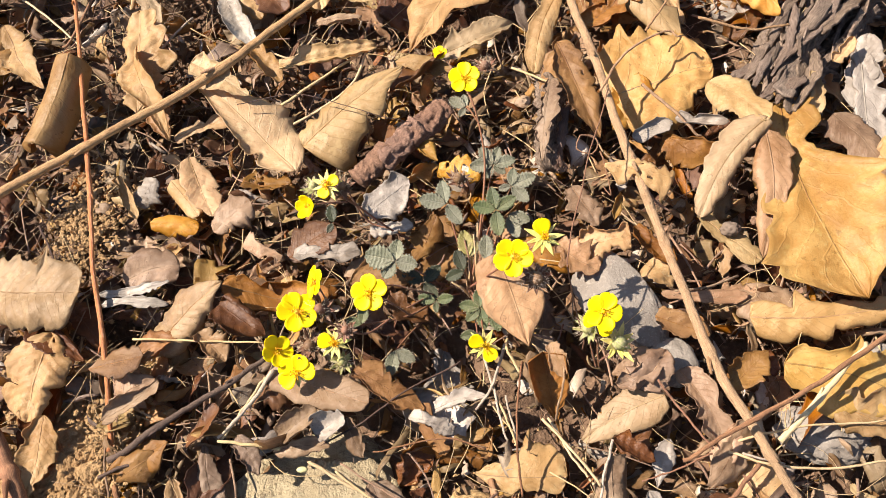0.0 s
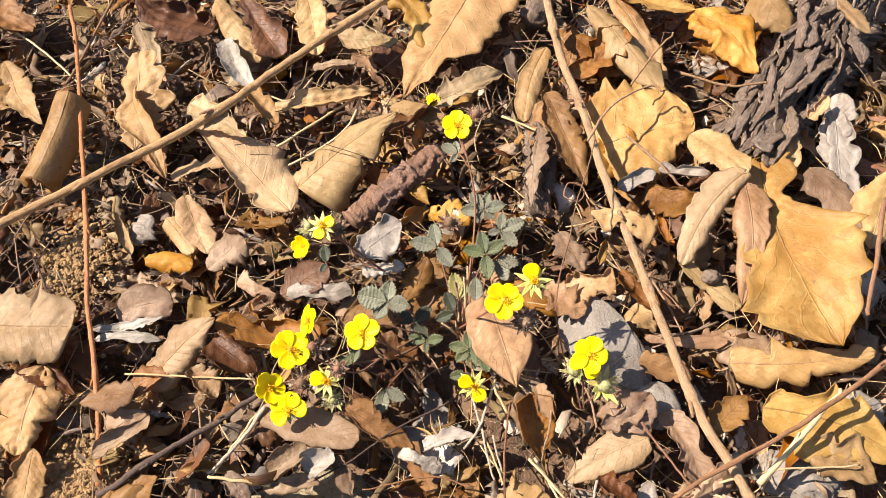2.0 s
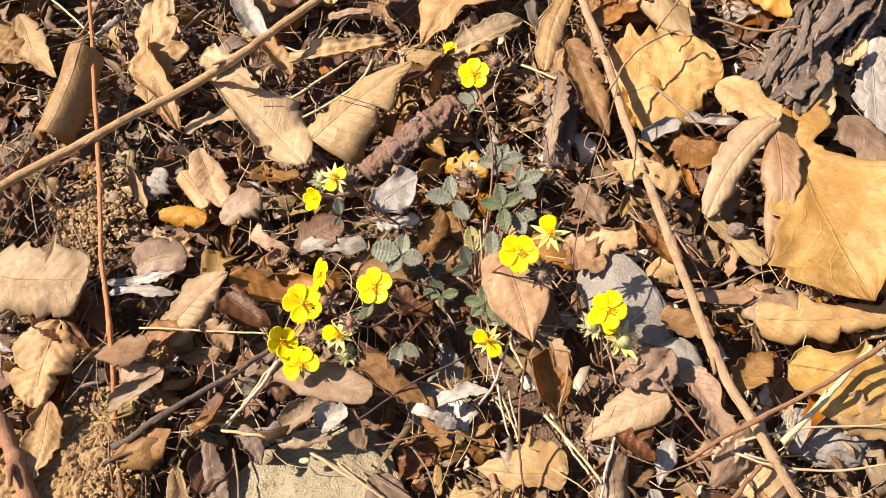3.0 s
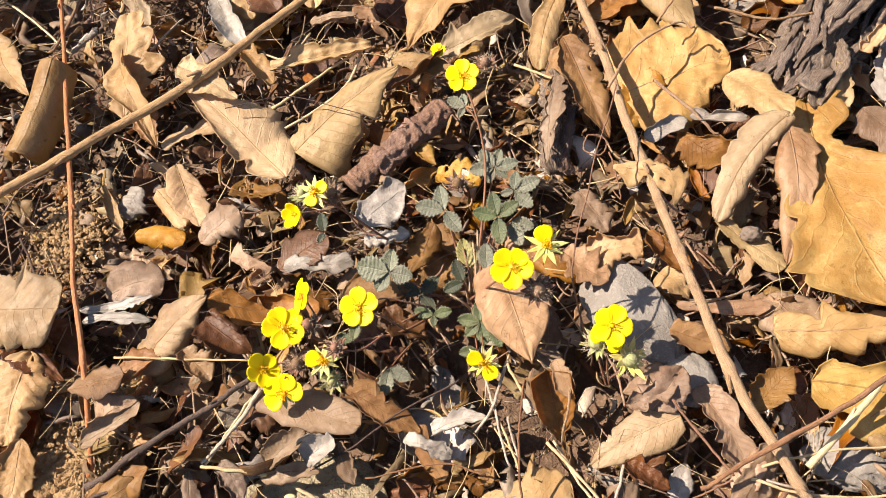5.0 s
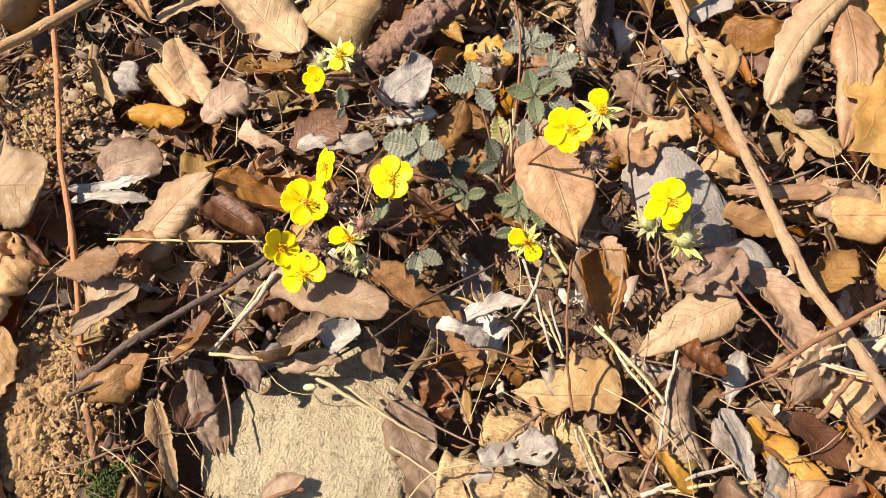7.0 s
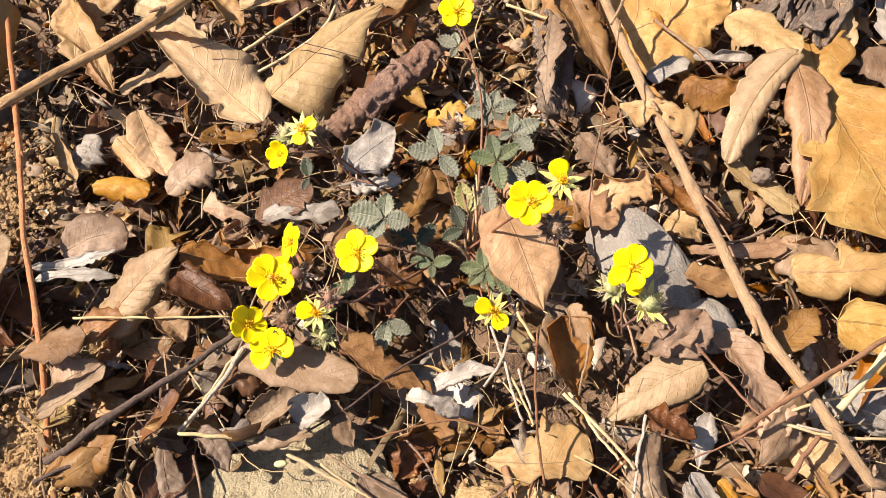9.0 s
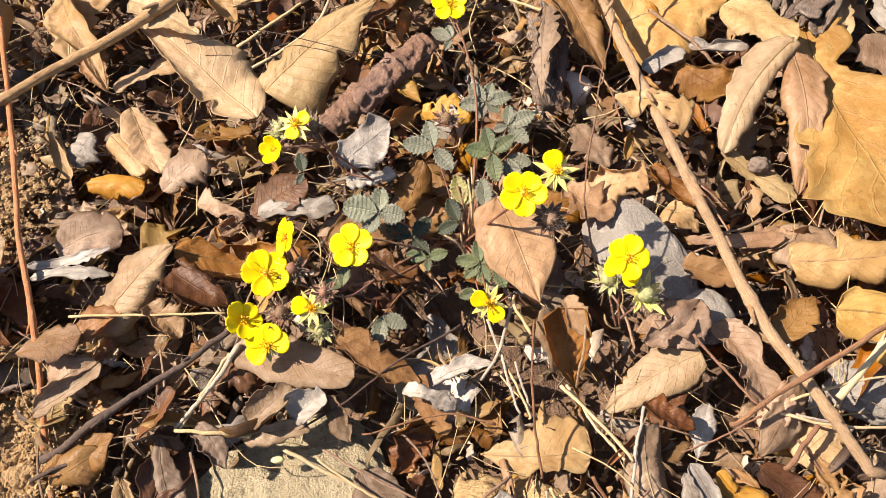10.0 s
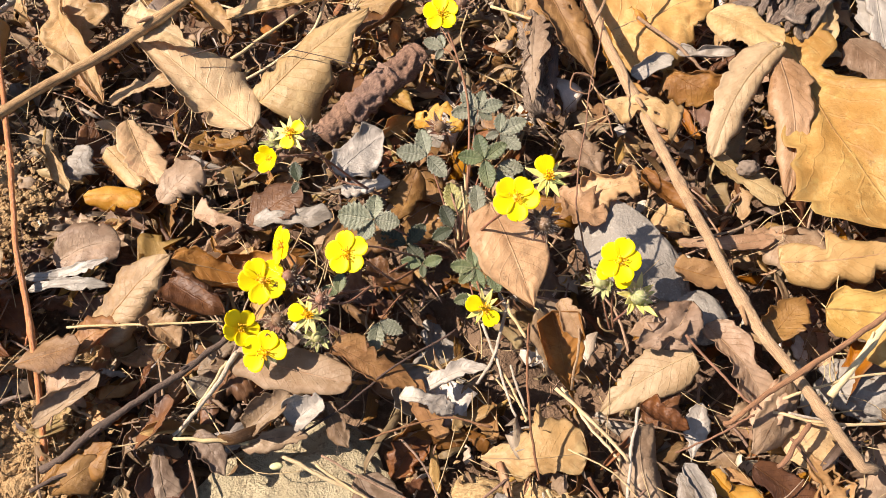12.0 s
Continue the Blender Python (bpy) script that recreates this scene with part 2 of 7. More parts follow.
PETAL = petal_material()
ANTHER = plain_material("anther_yellow", (0.90, 0.60, 0.02), (0.78, 0.44, 0.015), 0.6, 0.25)
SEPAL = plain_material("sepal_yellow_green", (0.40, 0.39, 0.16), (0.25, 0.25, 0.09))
# brighter copy of the sepal green, with sunlight put into its colour
SEPAL_LIT = plain_material("sepal_sunlit_yellow", (0.74, 0.66, 0.20), (0.58, 0.52, 0.14))
CALYX = plain_material("calyx_brown", (0.26, 0.145, 0.085), (0.16, 0.085, 0.05))
HAIR = plain_material("plant_hairs", (0.52, 0.42, 0.30), (0.40, 0.30, 0.20))
PEBBLE = plain_material("pebble_cream", (0.60, 0.55, 0.27), (0.48, 0.43, 0.2))


def green_material(name, light, dark, vein):
    n = Nodes(name)
    tc = n.add("ShaderNodeTexCoord")
    sep = n.add("ShaderNodeSeparateXYZ")
    n.put(tc.outputs["UV"], sep.inputs[0])
    side = n.math("ABSOLUTE", n.math("SUBTRACT", sep.outputs[1], 0.5))
    ph = n.math("SUBTRACT", n.math("MULTIPLY", sep.outputs[0], 8.0), n.math("MULTIPLY", side, 6.0))
    saw = n.math("ABSOLUTE", n.math("SUBTRACT", n.math("FRACT", ph), 0.5))
    line = n.math("MAXIMUM", n.math("SUBTRACT", 1.0, n.step(saw, 0.02, 0.14)), n.math("SUBTRACT", 1.0, n.step(side, 0.01, 0.05)))
    fine = n.noise(tc.outputs["Object"], 700.0, 4.0, 0.65)
    tone = n.mix(n.step(n.noise(tc.outputs["Object"], 140.0), 0.35, 0.65), light, dark)
    tone = n.mix(n.math("MULTIPLY", line, 0.55), tone, vein)
    tone = n.mix(n.math("MULTIPLY", n.step(fine, 0.52, 0.7), 0.4), tone, tuple(min(0.7, c * 1.6) for c in light))
    tone = n.vary(tone, n.add("ShaderNodeObjectInfo").outputs["Random"], 0.3, 0.03)
    return n.finish(tone, 0.5, n.math("ADD", n.math("MULTIPLY", line, -1.2), fine), 0.0004, 0.15, 0.4, 0.8)


GREEN = {
    "green": green_material("leaflet_green", (0.135, 0.155, 0.065), (0.075, 0.095, 0.04), (0.2, 0.21, 0.11)),
    "grey": green_material("leaflet_grey_green", (0.225, 0.225, 0.15), (0.14, 0.145, 0.09), (0.31, 0.295, 0.21)),
    "dark": green_material("leaflet_dark_green", (0.06, 0.07, 0.035), (0.035, 0.042, 0.022), (0.1, 0.1, 0.06)),
    "yellow": green_material("leaflet_yellowing", (0.34, 0.30, 0.10), (0.22, 0.19, 0.06), (0.38, 0.33, 0.15)),
}


# ---- builders ----
def mesh_object(name, verts, faces, mat, parent=None, uvs=None, origin=(0, 0, 0), smooth=True):
    """One mesh object from world-space vertices; its origin is moved to the given place."""
    verts = np.asarray(verts, dtype=float) - np.asarray(origin)
    me = bpy.data.meshes.new(name)
    me.from_pydata(verts.tolist(), [], faces if isinstance(faces, list) else faces.tolist())
    if uvs is not None:
        layer = me.uv_layers.new(name="UVMap")
        idx = np.empty(len(me.loops), dtype=np.int32)
        me.loops.foreach_get("vertex_index", idx)
        layer.data.foreach_set("uv", np.asarray(uvs, dtype=np.float32)[idx].ravel())
    if smooth:
        me.polygons.foreach_set("use_smooth", [True] * len(me.polygons))
    me.materials.append(mat)
    me.update()
    ob = new(name, me)
    ob.location = origin
    if parent is not None:
        ob.parent = parent
        ob.location = Vector(origin) - (Vector(parent.location) + (Vector(parent.parent.location) if parent.parent else Vector()))
    return ob


def profile(kind, u, side, rng, shape=None, teeth=None):
    """Half-width of a leaf, 0..1, along its length."""
    if kind == "own":        # widest at peak; low exponents give blunt ends, high ones points
        peak, foot, point, left, right = shape
        t = np.clip(u, 1e-6, 1) ** (math.log(0.5) / math.log(peak))
        w = np.clip(np.sin(np.pi * np.clip(t, 0, 1)), 0, 1)
        w = np.where(t < 0.5, w ** foot, w ** point) * (left if side < 0 else right)
    elif kind == "waisted":  # a small end lobe, a waist and a broad toothed blade
        w = 0.40 * np.exp(-((u - 0.13) / 0.11) ** 4) + np.exp(-np.abs((u - 0.70 - 0.05 * side) / 0.30) ** 4.0) + 0.13
        w = w * np.clip(np.minimum(u / 0.03, (1 - u) / 0.12), 0, 1) ** 0.5
    elif kind == "lance":    # long, toothed
        w = np.sin(np.pi * np.clip(u, 0, 1) ** 0.85) ** 0.75
        w = w * (1 + 0.05 * ((u * 15) % 1.0 - 0.5))
    elif kind == "ovate":
        w = np.sin(np.pi * u ** 0.72) ** 0.8
        w = w * (1 + 0.04 * np.sin(u * 40 + side))
    elif kind == "oak":      # widest past the middle, rounded lobes
        w = np.sin(np.pi * u ** 1.25) ** 0.65 * (1 + 0.17 * np.sin(2 * np.pi * (4.6 * u + 0.15 * side)))
    elif kind == "plane":    # broad, few large pointed lobes
        tooth = np.abs(((u * 4.2 + 0.2 * side) % 1.0) - 0.5) * 2
        w = np.clip(np.sin(np.pi * u ** 0.8), 0, 1) ** 0.5 * (0.74 + 0.3 * tooth)
    elif kind == "strip":
        w = np.clip(np.minimum(u / 0.12, (1 - u) / 0.2), 0, 1) ** 0.5 * (0.9 + 0.1 * np.sin(9 * u + 3 * side))
    else:                    # a torn piece with broken corners
        k = int(rng.integers(3, 7))
        at = np.sort(np.concatenate([[0.0], rng.uniform(0.06, 0.94, k), [1.0]]))
        w = np.interp(u, at, np.concatenate([rng.uniform(0.02, 0.5, 1), rng.uniform(0.4, 1.1, k), rng.uniform(0.02, 0.5, 1)]))
        w = w * (1 + 0.05 * np.sin(37 * u + rng.uniform(0, 6.28)))
    if teeth:
        saw = (u * teeth[0] + 0.37 * side) % 1.0
        w = w * (1 - teeth[1] + 2 * teeth[1] * saw ** 1.5)
    return np.clip(w, 0.02, None)


def ease(x):
    x = np.clip(x, 0, 1)
    return x * x * (3 - 2 * x)


def sheet(kind, length, width, curl, bend, twist, wrinkle, veins, rng, nu, nv, open_end=1.0, lean=0.0, edge=1.0, creases=3, ragged=1.0, pleat=1.0, torn=0.0,
          shape=None, teeth=None, vee=0.0, rolls=(0.0, 0.0), tip_curl=0.0, foot_curl=0.0):
    """Grid of a leaf's middle surface, bent like paper: y along the leaf, x across, z up; the ends of its midrib lie on the y axis."""
    edge, wrinkle = 0.2 + 0.9 * edge, min(0.085, 0.012 + 1.2 * wrinkle)
    if -140 < curl < 0:
        curl *= 0.6
    u = np.linspace(0, 1, nu)[:, None] * np.ones((1, nv))
    v = np.ones((nu, 1)) * np.linspace(-1, 1, nv)[None, :]
    left, right = profile(kind, u[:, 0], -1.0, rng, shape, teeth), profile(kind, u[:, 0], 1.0, rng, shape, teeth)
    half = np.where(v < 0, left[:, None], right[:, None]) * width / 2
    for side in (-1, 1):                      # uneven, chipped margins
        wav = 1 + ragged * rng.uniform(0.02, 0.12) * np.sin(4 * u + rng.uniform(0, 6.28))
        for count, size in ((5, 0.13), (11, 0.06), (27, 0.035)):
            at = np.sort(np.concatenate([[0.0], rng.random(count), [1.0]]))
            wav = wav + ragged * np.interp(u, at, rng.normal(-0.3 * size, size, count + 2))
        half = np.where(v * side > 0, half * wav, half)
    for side in (-1, 1):                      # bites and tears
        for k in range(int(rng.poisson(torn * 14))):
            dent = rng.uniform(0.12, 0.5) * np.exp(-np.abs((u - rng.uniform(0.08, 0.92)) / rng.uniform(0.012, 0.05)) ** rng.uniform(1.2, 3.0))
            half = np.where(v * side > 0, half * (1 - dent), half)
    # the section: how far the blade leans at each place, summed outward from the midrib
    lean_by = np.radians(curl) * (1 + (open_end - 1) * u) * v * half / width + np.radians(vee) * np.tanh(v * 7)
    for side, more in ((-1, rolls[0]), (1, rolls[1])):
        e = rng.normal(0, 0.35) + 0.35 * np.sin(rng.uniform(3, 8) * u + rng.uniform(0, 6.28)) + 0.16 * np.sin(rng.uniform(11, 20) * u + rng.uniform(0, 6.28))
        e = edge * e * ease((np.abs(v) - 0.25) / 0.75) + np.radians(more) * ease((np.abs(v) - 0.42) / 0.5) * (0.85 + 0.15 * np.sin(5 * u))
        lean_by = lean_by + np.where(v * side > 0, side * e, 0)
    mid = nv // 2
    da = np.diff(v * half, axis=1)
    am = (lean_by[:, 1:] + lean_by[:, :-1]) / 2
    x, z = np.zeros_like(v), np.zeros_like(v)
    x[:, 1:], z[:, 1:] = np.cumsum(np.cos(am) * da, 1), np.cumsum(np.sin(am) * da, 1)
    x, z = x - x[:, mid:mid + 1], z - z[:, mid:mid + 1]
    s = u * length
    # creases where the dry blade has folded, raised veins, crumples with sharp crests
    for k in range(creases):
        a = rng.uniform(0, np.pi)
        q = np.cos(a) * (s - rng.uniform(0.2, 0.8) * length) + np.sin(a) * (x - rng.normal(0, 0.2) * width)
        z = z + rng.normal(0, 0.32) * edge * np.maximum(q, 0)
    z = z - (z[:1, mid:mid + 1] * (1 - u) + z[-1:, mid:mid + 1] * u)
    ph = (u * veins - np.abs(v) * 2.4) % 1.0
    z = z + 0.013 * pleat * width * np.clip(1 - np.abs(ph - 0.5) * 3.4, -0.35, 1) * np.clip(np.abs(v) * 3, 0, 1) * (1 - 0.5 * np.abs(v))
    z = z - 0.02 * width * np.exp(-(v * 6) ** 2)
    for i in range(6):
        k = rng.uniform(1.5, 4.0) * (1 + 0.9 * i) / max(length, width) * 1.8
        a, p = rng.uniform(0, 6.28), rng.uniform(0, 6.28)
        crest = np.abs(np.sin(k * (np.cos(a) * s + np.sin(a) * x) * 1.1 + p + 0.5 * np.sin(3 * v + p))) - 0.64
        z = z - 1.5 * wrinkle * max(width, 0.3 * length) * 0.5 / (1 + 0.45 * i) * crest * rng.uniform(0.4, 1)
    bow = rng.normal(0, 0.04) * length
    x = x + (lean * width + bow) * np.sin(np.pi * u)
    if twist:
        t = np.radians(twist) * (u - 0.5)
        x, z = x * np.cos(t) - z * np.sin(t), x * np.sin(t) + z * np.cos(t)
    # the length: the midrib's slope, summed from foot to tip, then laid on the y axis
    slope = -np.radians(bend) * (u[:, 0] - 0.5) + np.radians(tip_curl) * ease((u[:, 0] - 0.55) / 0.45) - np.radians(foot_curl) * ease((0.45 - u[:, 0]) / 0.45)
    sm = (slope[1:] + slope[:-1]) / 2
    cy, cz = np.concatenate([[0], np.cumsum(np.cos(sm))]), np.concatenate([[0], np.cumsum(np.sin(sm))])
    turn = math.atan2(cz[-1], cy[-1])
    chord = max(math.hypot(cy[-1], cz[-1]), 0.35 * (nu - 1))
    cy, cz = (cy * math.cos(turn) + cz * math.sin(turn)) * length / chord, (cz * math.cos(turn) - cy * math.sin(turn)) * length / chord
    slope = slope - turn
    yy = cy[:, None] - z * np.sin(slope)[:, None]
    zz = cz[:, None] + z * np.cos(slope)[:, None]
    return np.stack([x, yy, zz], -1), u, v


def basis(base, tip, roll):
    base, tip = Vector(base), Vector(tip)
    e = (tip - base).normalized()
    side = e.cross(Vector((0, 0, 1)))
    side = side.normalized() if side.length > 1e-4 else Vector((1, 0, 0))
    turn = Matrix.Rotation(radians(roll), 3, e)
    side, nrm = turn @ side, turn @ side.cross(e)
    return np.array([side, e, nrm])


known_rims = {}


def thick_sheet(grid, keep, thickness):
    """Close a grid into a thin solid: two skins and a rim. Returns vertices and faces."""
    nu, nv, _ = grid.shape
    du, dv = np.gradient(grid, axis=0), np.gradient(grid, axis=1)
    nrm = np.cross(dv, du)
    nrm /= np.linalg.norm(nrm, axis=2, keepdims=True) + 1e-12
    top, low = grid + nrm * thickness / 2, grid - nrm * thickness / 2
    verts = np.concatenate([top.reshape(-1, 3), low.reshape(-1, 3)])
    n = nu * nv
    key = (nu, nv, keep.tobytes())
    if key in known_rims:
        return verts, known_rims[key]
    faces, edges = [], {}
    for i in range(nu - 1):
        for j in range(nv - 1):
            if not keep[i, j]:
                continue
            q = (i * nv + j, i * nv + j + 1, (i + 1) * nv + j + 1, (i + 1) * nv + j)
            faces.append(q)
            faces.append(tuple(n + k for k in reversed(q)))
            for a, b in zip(q, q[1:] + q[:1]):
                if (b, a) in edges:
                    del edges[(b, a)]
                else:
                    edges[(a, b)] = 1
    faces += [(b, a, n + a, n + b) for a, b in edges]
    known_rims[key] = faces
    return verts, faces


def tube(points, radii, sides=7, rng=None, rough=0.0, cap=True):
    """Round tube along a smooth line through a few places. Returns vertices, faces and uv."""
    points, radii = np.asarray(points, float), np.asarray(radii, float)
    n = len(points)
    d = np.gradient(points, axis=0)
    d /= np.linalg.norm(d, axis=1, keepdims=True) + 1e-12
    ref = np.array([0.0, 0.0, 1.0]) if abs(d[:, 2]).mean() < 0.8 else np.array([0.0, 1.0, 0.0])
    a = np.cross(d, ref)
    a /= np.linalg.norm(a, axis=1, keepdims=True) + 1e-12
    b = np.cross(a, d)
    ang = np.linspace(0, 2 * np.pi, sides, endpoint=False)
    rr = radii[:, None] * np.ones((1, sides))
    if rough and rng is not None:
        rr = rr * (1 + rough * rng.normal(0, 1, rr.shape))
    v = points[:, None, :] + rr[..., None] * (np.cos(ang)[None, :, None] * a[:, None, :] + np.sin(ang)[None, :, None] * b[:, None, :])
    verts = v.reshape(-1, 3)
    s = np.concatenate([[0], np.cumsum(np.linalg.norm(np.diff(points, axis=0), axis=1))])
    uv = np.stack([np.repeat(s * 100, sides), np.tile(np.abs(ang / np.pi - 1), n)], 1)
    faces = []
    for i in range(n - 1):
        for j in range(sides):
            k = (j + 1) % sides
            faces.append((i * sides + j, i * sides + k, (i + 1) * sides + k, (i + 1) * sides + j))
    if cap:
        faces.append(tuple(range(sides - 1, -1, -1)))
        faces.append(tuple((n - 1) * sides + j for j in range(sides)))
    return verts, faces, uv


def smooth_line(ctrl, n):
    """Catmull-Rom line through control places."""
    c = [np.array(p, float) for p in ctrl]
    c = [2 * c[0] - c[1]] + c + [2 * c[-1] - c[-2]]
    out, m = [], len(c) - 3
    for k in range(n):
        t = k / (n - 1) * m
        i = min(int(t), m - 1)
        f = t - i
        p0, p1, p2, p3 = c[i:i + 4]
        out.append(0.5 * (2 * p1 + (p2 - p0) * f + (2 * p0 - 5 * p1 + 4 * p2 - p3) * f ** 2 + (3 * p1 - p0 - 3 * p2 + p3) * f ** 3))
    return np.array(out)


leaf_seed = [100]


def leaf(name, kind, base, tip, width, mat, label, curl=20, bend=15, roll=0, twist=0, wrinkle=0.035, veins=11, holes=0.0, torn=0.05,
         stalk=0.0, open_end=1.0, lean=0.0, group="", edge=0.7, creases=3, ragged=1.4, pleat=1.3, shape=None, teeth=None, vee=0.0, rolls=(0.0, 0.0), tip_curl=0.0, foot_curl=0.0):
    """A dry leaf with blade, midrib and stalk. width is what shows from above."""
    leaf_seed[0] += 1
    rng = np.random.default_rng(leaf_seed[0])
    length = (Vector(tip) - Vector(base)).length
    if not vee and rolls == (0.0, 0.0) and abs(curl) < 140:      # most dead leaves are half folded, with rims turned up or under
        loose = 1.0 if shape is None else 0.35
        vee, rolls = float(rng.normal(0, 15 * loose)), (float(rng.normal(15, 50) * loose), float(rng.normal(15, 50) * loose))
    c = abs(radians(curl))
    flat = 1.08 * width if c < 0.05 else 1.08 * (width * c / 2 / math.sin(min(c, math.pi) / 2))
    nu, nv = (47, 21) if length > 0.032 else (25, 13)
    grid, u, v = sheet(kind, length, flat, curl, bend, twist, wrinkle, veins, rng, nu, nv, open_end, lean, edge if abs(curl) < 150 else 0.25 * edge, creases if abs(curl) < 150 else 0, ragged, pleat, torn,
                       shape, teeth, vee, rolls, tip_curl, foot_curl)
    m = basis(base, tip, roll)
    pts = grid.reshape(-1, 3) @ m + np.array(base)
    grid = pts.reshape(nu, nv, 3)
    keep = np.ones((nu - 1, nv - 1), bool)
    if holes:
        for k in range(int(holes)):
            i, j = rng.integers(2, nu - 4), rng.integers(1, nv - 3)
            keep[i:i + rng.integers(1, 4), j:j + rng.integers(1, 3)] = False
    verts, faces = thick_sheet(grid, keep, 0.00024)
    uv1 = np.stack([u.ravel(), v.ravel() / 2 + 0.5], 1)
    ob = new(name)
    ob.location, ob.empty_display_size = base, 0.004
    tagged(ob, label, "leaf", group)
    mesh_object("blade", verts, faces, LEAF[mat], ob, np.concatenate([uv1, uv1]), base)
    # midrib and stalk
    line = grid[:, nv // 2, :] + m[2] * 0.0001
    rad = np.linspace(0.00038, 0.0001, nu) * min(1.3, max(0.6, length / 0.05))
    if stalk:
        back = -m[1] * stalk * 0.5 - m[2] * stalk * 0.06
        pre = np.array([line[0] + 2 * back + m[0] * stalk * 0.15, line[0] + back])
        line, rad = np.concatenate([pre, line]), np.concatenate([[rad[0] * 1.25, rad[0]], rad])
    vv, ff, uv = tube(line[::2], rad[::2], 5)
    mesh_object("midrib", vv, ff, LEAF[mat], ob, uv, base)
    return ob


def stick(name, ctrl, r0, r1, mat, label, category="twig", n=40, sides=9, knots=0, rough=0.03, wobble=0.0006, group=""):
    """A stick or straw along a gentle line, with swollen nodes and small stubs."""
    leaf_seed[0] += 1
    rng = np.random.default_rng(leaf_seed[0])
    line = smooth_line(ctrl, n)
    line[1:-1] += np.cumsum(rng.normal(0, wobble * 0.25, (n - 2, 3)), 0) - np.linspace(0, 1, n - 2)[:, None] * 0
    drift = line[-1] - np.array(ctrl[-1])
    line -= np.linspace(0, 1, n)[:, None] * drift
    rad = np.linspace(r0, r1, n) * (1 + 0.05 * np.sin(np.linspace(0, 19, n)))
    spots = [int(n * (k + 0.6) / (knots + 0.4)) for k in range(knots)]
    for q in spots:
        rad *= 1 + 0.28 * np.exp(-((np.arange(n) - q) / 1.0) ** 2)
    vv, ff, uv = tube(line, rad, sides, rng, rough)
    org = tuple(line[0])
    if spots:
        ob = new(name)
        ob.location, ob.empty_display_size = org, 0.004
        mesh_object("shaft", vv, ff, BARK[mat], ob, uv, org)
    else:
        ob = mesh_object(name, vv, ff, BARK[mat], None, uv, org)
    tagged(ob, label, category, group)
    for q in spots:
        if q >= n - 1:
            continue
        d = rng.normal(0, 1, 3)
        d[2] = abs(d[2])
        d /= np.linalg.norm(d)
        p = line[q]
        along = (line[q + 1] - line[q]) / np.linalg.norm(line[q + 1] - line[q])
        w = np.array([p, p + (d + along) * rad[q] * 1.1, p + (d + along * 1.6) * rad[q] * 1.7])
        a, b, c = tube(w, [rad[q] * 0.5, rad[q] * 0.38, rad[q] * 0.2], 6)
        mesh_object("bud_stub", a, b, BARK[mat], ob, c, org)
    return ob


def lump(name, centre, size, mat, label, category, rough=0.16, seed=1, rz=0.0, freq=2.2, flat_top=1.0, sub=4, tilt=(0.0, 0.0), taper=0.0, cuts=0):
    """A stone or clod: a subdivided sphere pushed in and out by noise."""
    bm = bmesh.new()
    bmesh.ops.create_icosphere(bm, subdivisions=sub, radius=1.0)
    for q in bm.verts:
        p = q.co.copy()
        d = 1 + rough * (noise.noise(p * freq + Vector((seed * 7.3, 0, 0))) + 0.5 * noise.noise(p * freq * 2.7 + Vector((0, seed * 3.1, 0)))
                         + 0.22 * noise.noise(p * freq * 7.0))
        # facets
        d = min(d, 1.0 + rough * 0.3 + 0.05 * noise.noise(p * 5))
        q.co = p * d
        if q.co.z > 0:
            q.co.z *= flat_top
    planes = np.random.default_rng(seed).normal(0, 1, (cuts, 3))
    for q in bm.verts:
        for w in planes:                      # broken faces
            w = Vector(w).normalized()
            q.co -= w * max(0.0, q.co.dot(w) - 0.74) * 0.85
        q.co += q.co.normalized() * 0.012 * noise.noise(q.co * 14)
        q.co.x *= 1 + taper * q.co.y
    m = Matrix.Translation(centre) @ Euler((radians(tilt[0]), radians(tilt[1]), radians(rz))).to_matrix().to_4x4() @ Matrix.Diagonal((*size, 1))
    bm.transform(Matrix.Translation(Vector(centre)).inverted() @ m)
    me = bpy.data.meshes.new(name)
    bm.to_mesh(me)
    bm.free()
    me.polygons.foreach_set("use_smooth", [True] * len(me.polygons))
    me.materials.append(mat)
    ob = new(name, me)
    ob.location = centre
    return tagged(ob, label, category)


def rough_log(name, a, b, r0, r1, mat, label, rough=0.18, seed=5, n=50, sides=28, flat=0.8, category="bark", grain=55.0, parent=None):
    """A weathered piece of bark or wood: a tube broken up by ridges."""
    line = np.linspace(a, b, n)
    vv, ff, uv = tube(line, np.ones(n) * 1e-6 + np.linspace(r0, r1, n), sides)
    cen = np.repeat(line, sides, 0)
    axis = (np.array(b) - np.array(a)) / np.linalg.norm(np.array(b) - np.array(a))
    out = []
    for p, c, (s, t) in zip(vv, cen, uv):
        d = p - c
        along = axis * float(np.dot(p - line[0], axis))
        w = Vector(along * grain + (p - along) * 190)
        ridge = 0.9 - 3.0 * abs(noise.noise(w + Vector((seed, 0, 0)))) + 0.9 * noise.noise(w * 0.45 + Vector((0, 0, seed)))
        k = 1 + rough * (ridge + 0.8 * noise.noise(w * 2.7) + 0.5 * noise.noise(w * 6.1 + Vector((0, seed, 0))))
        k *= min(1.0, 0.55 + 12 * min(np.linalg.norm(c - line[0]), np.linalg.norm(c - line[-1])) / np.linalg.norm(line[-1] - line[0]))
        q = c + d * k
        q[2] = c[2] + (q[2] - c[2]) * flat
        out.append(q)
    ob = mesh_object(name, out, ff, mat, parent, uv, tuple(line[0]))
    return ob if parent else tagged(ob, label, category)


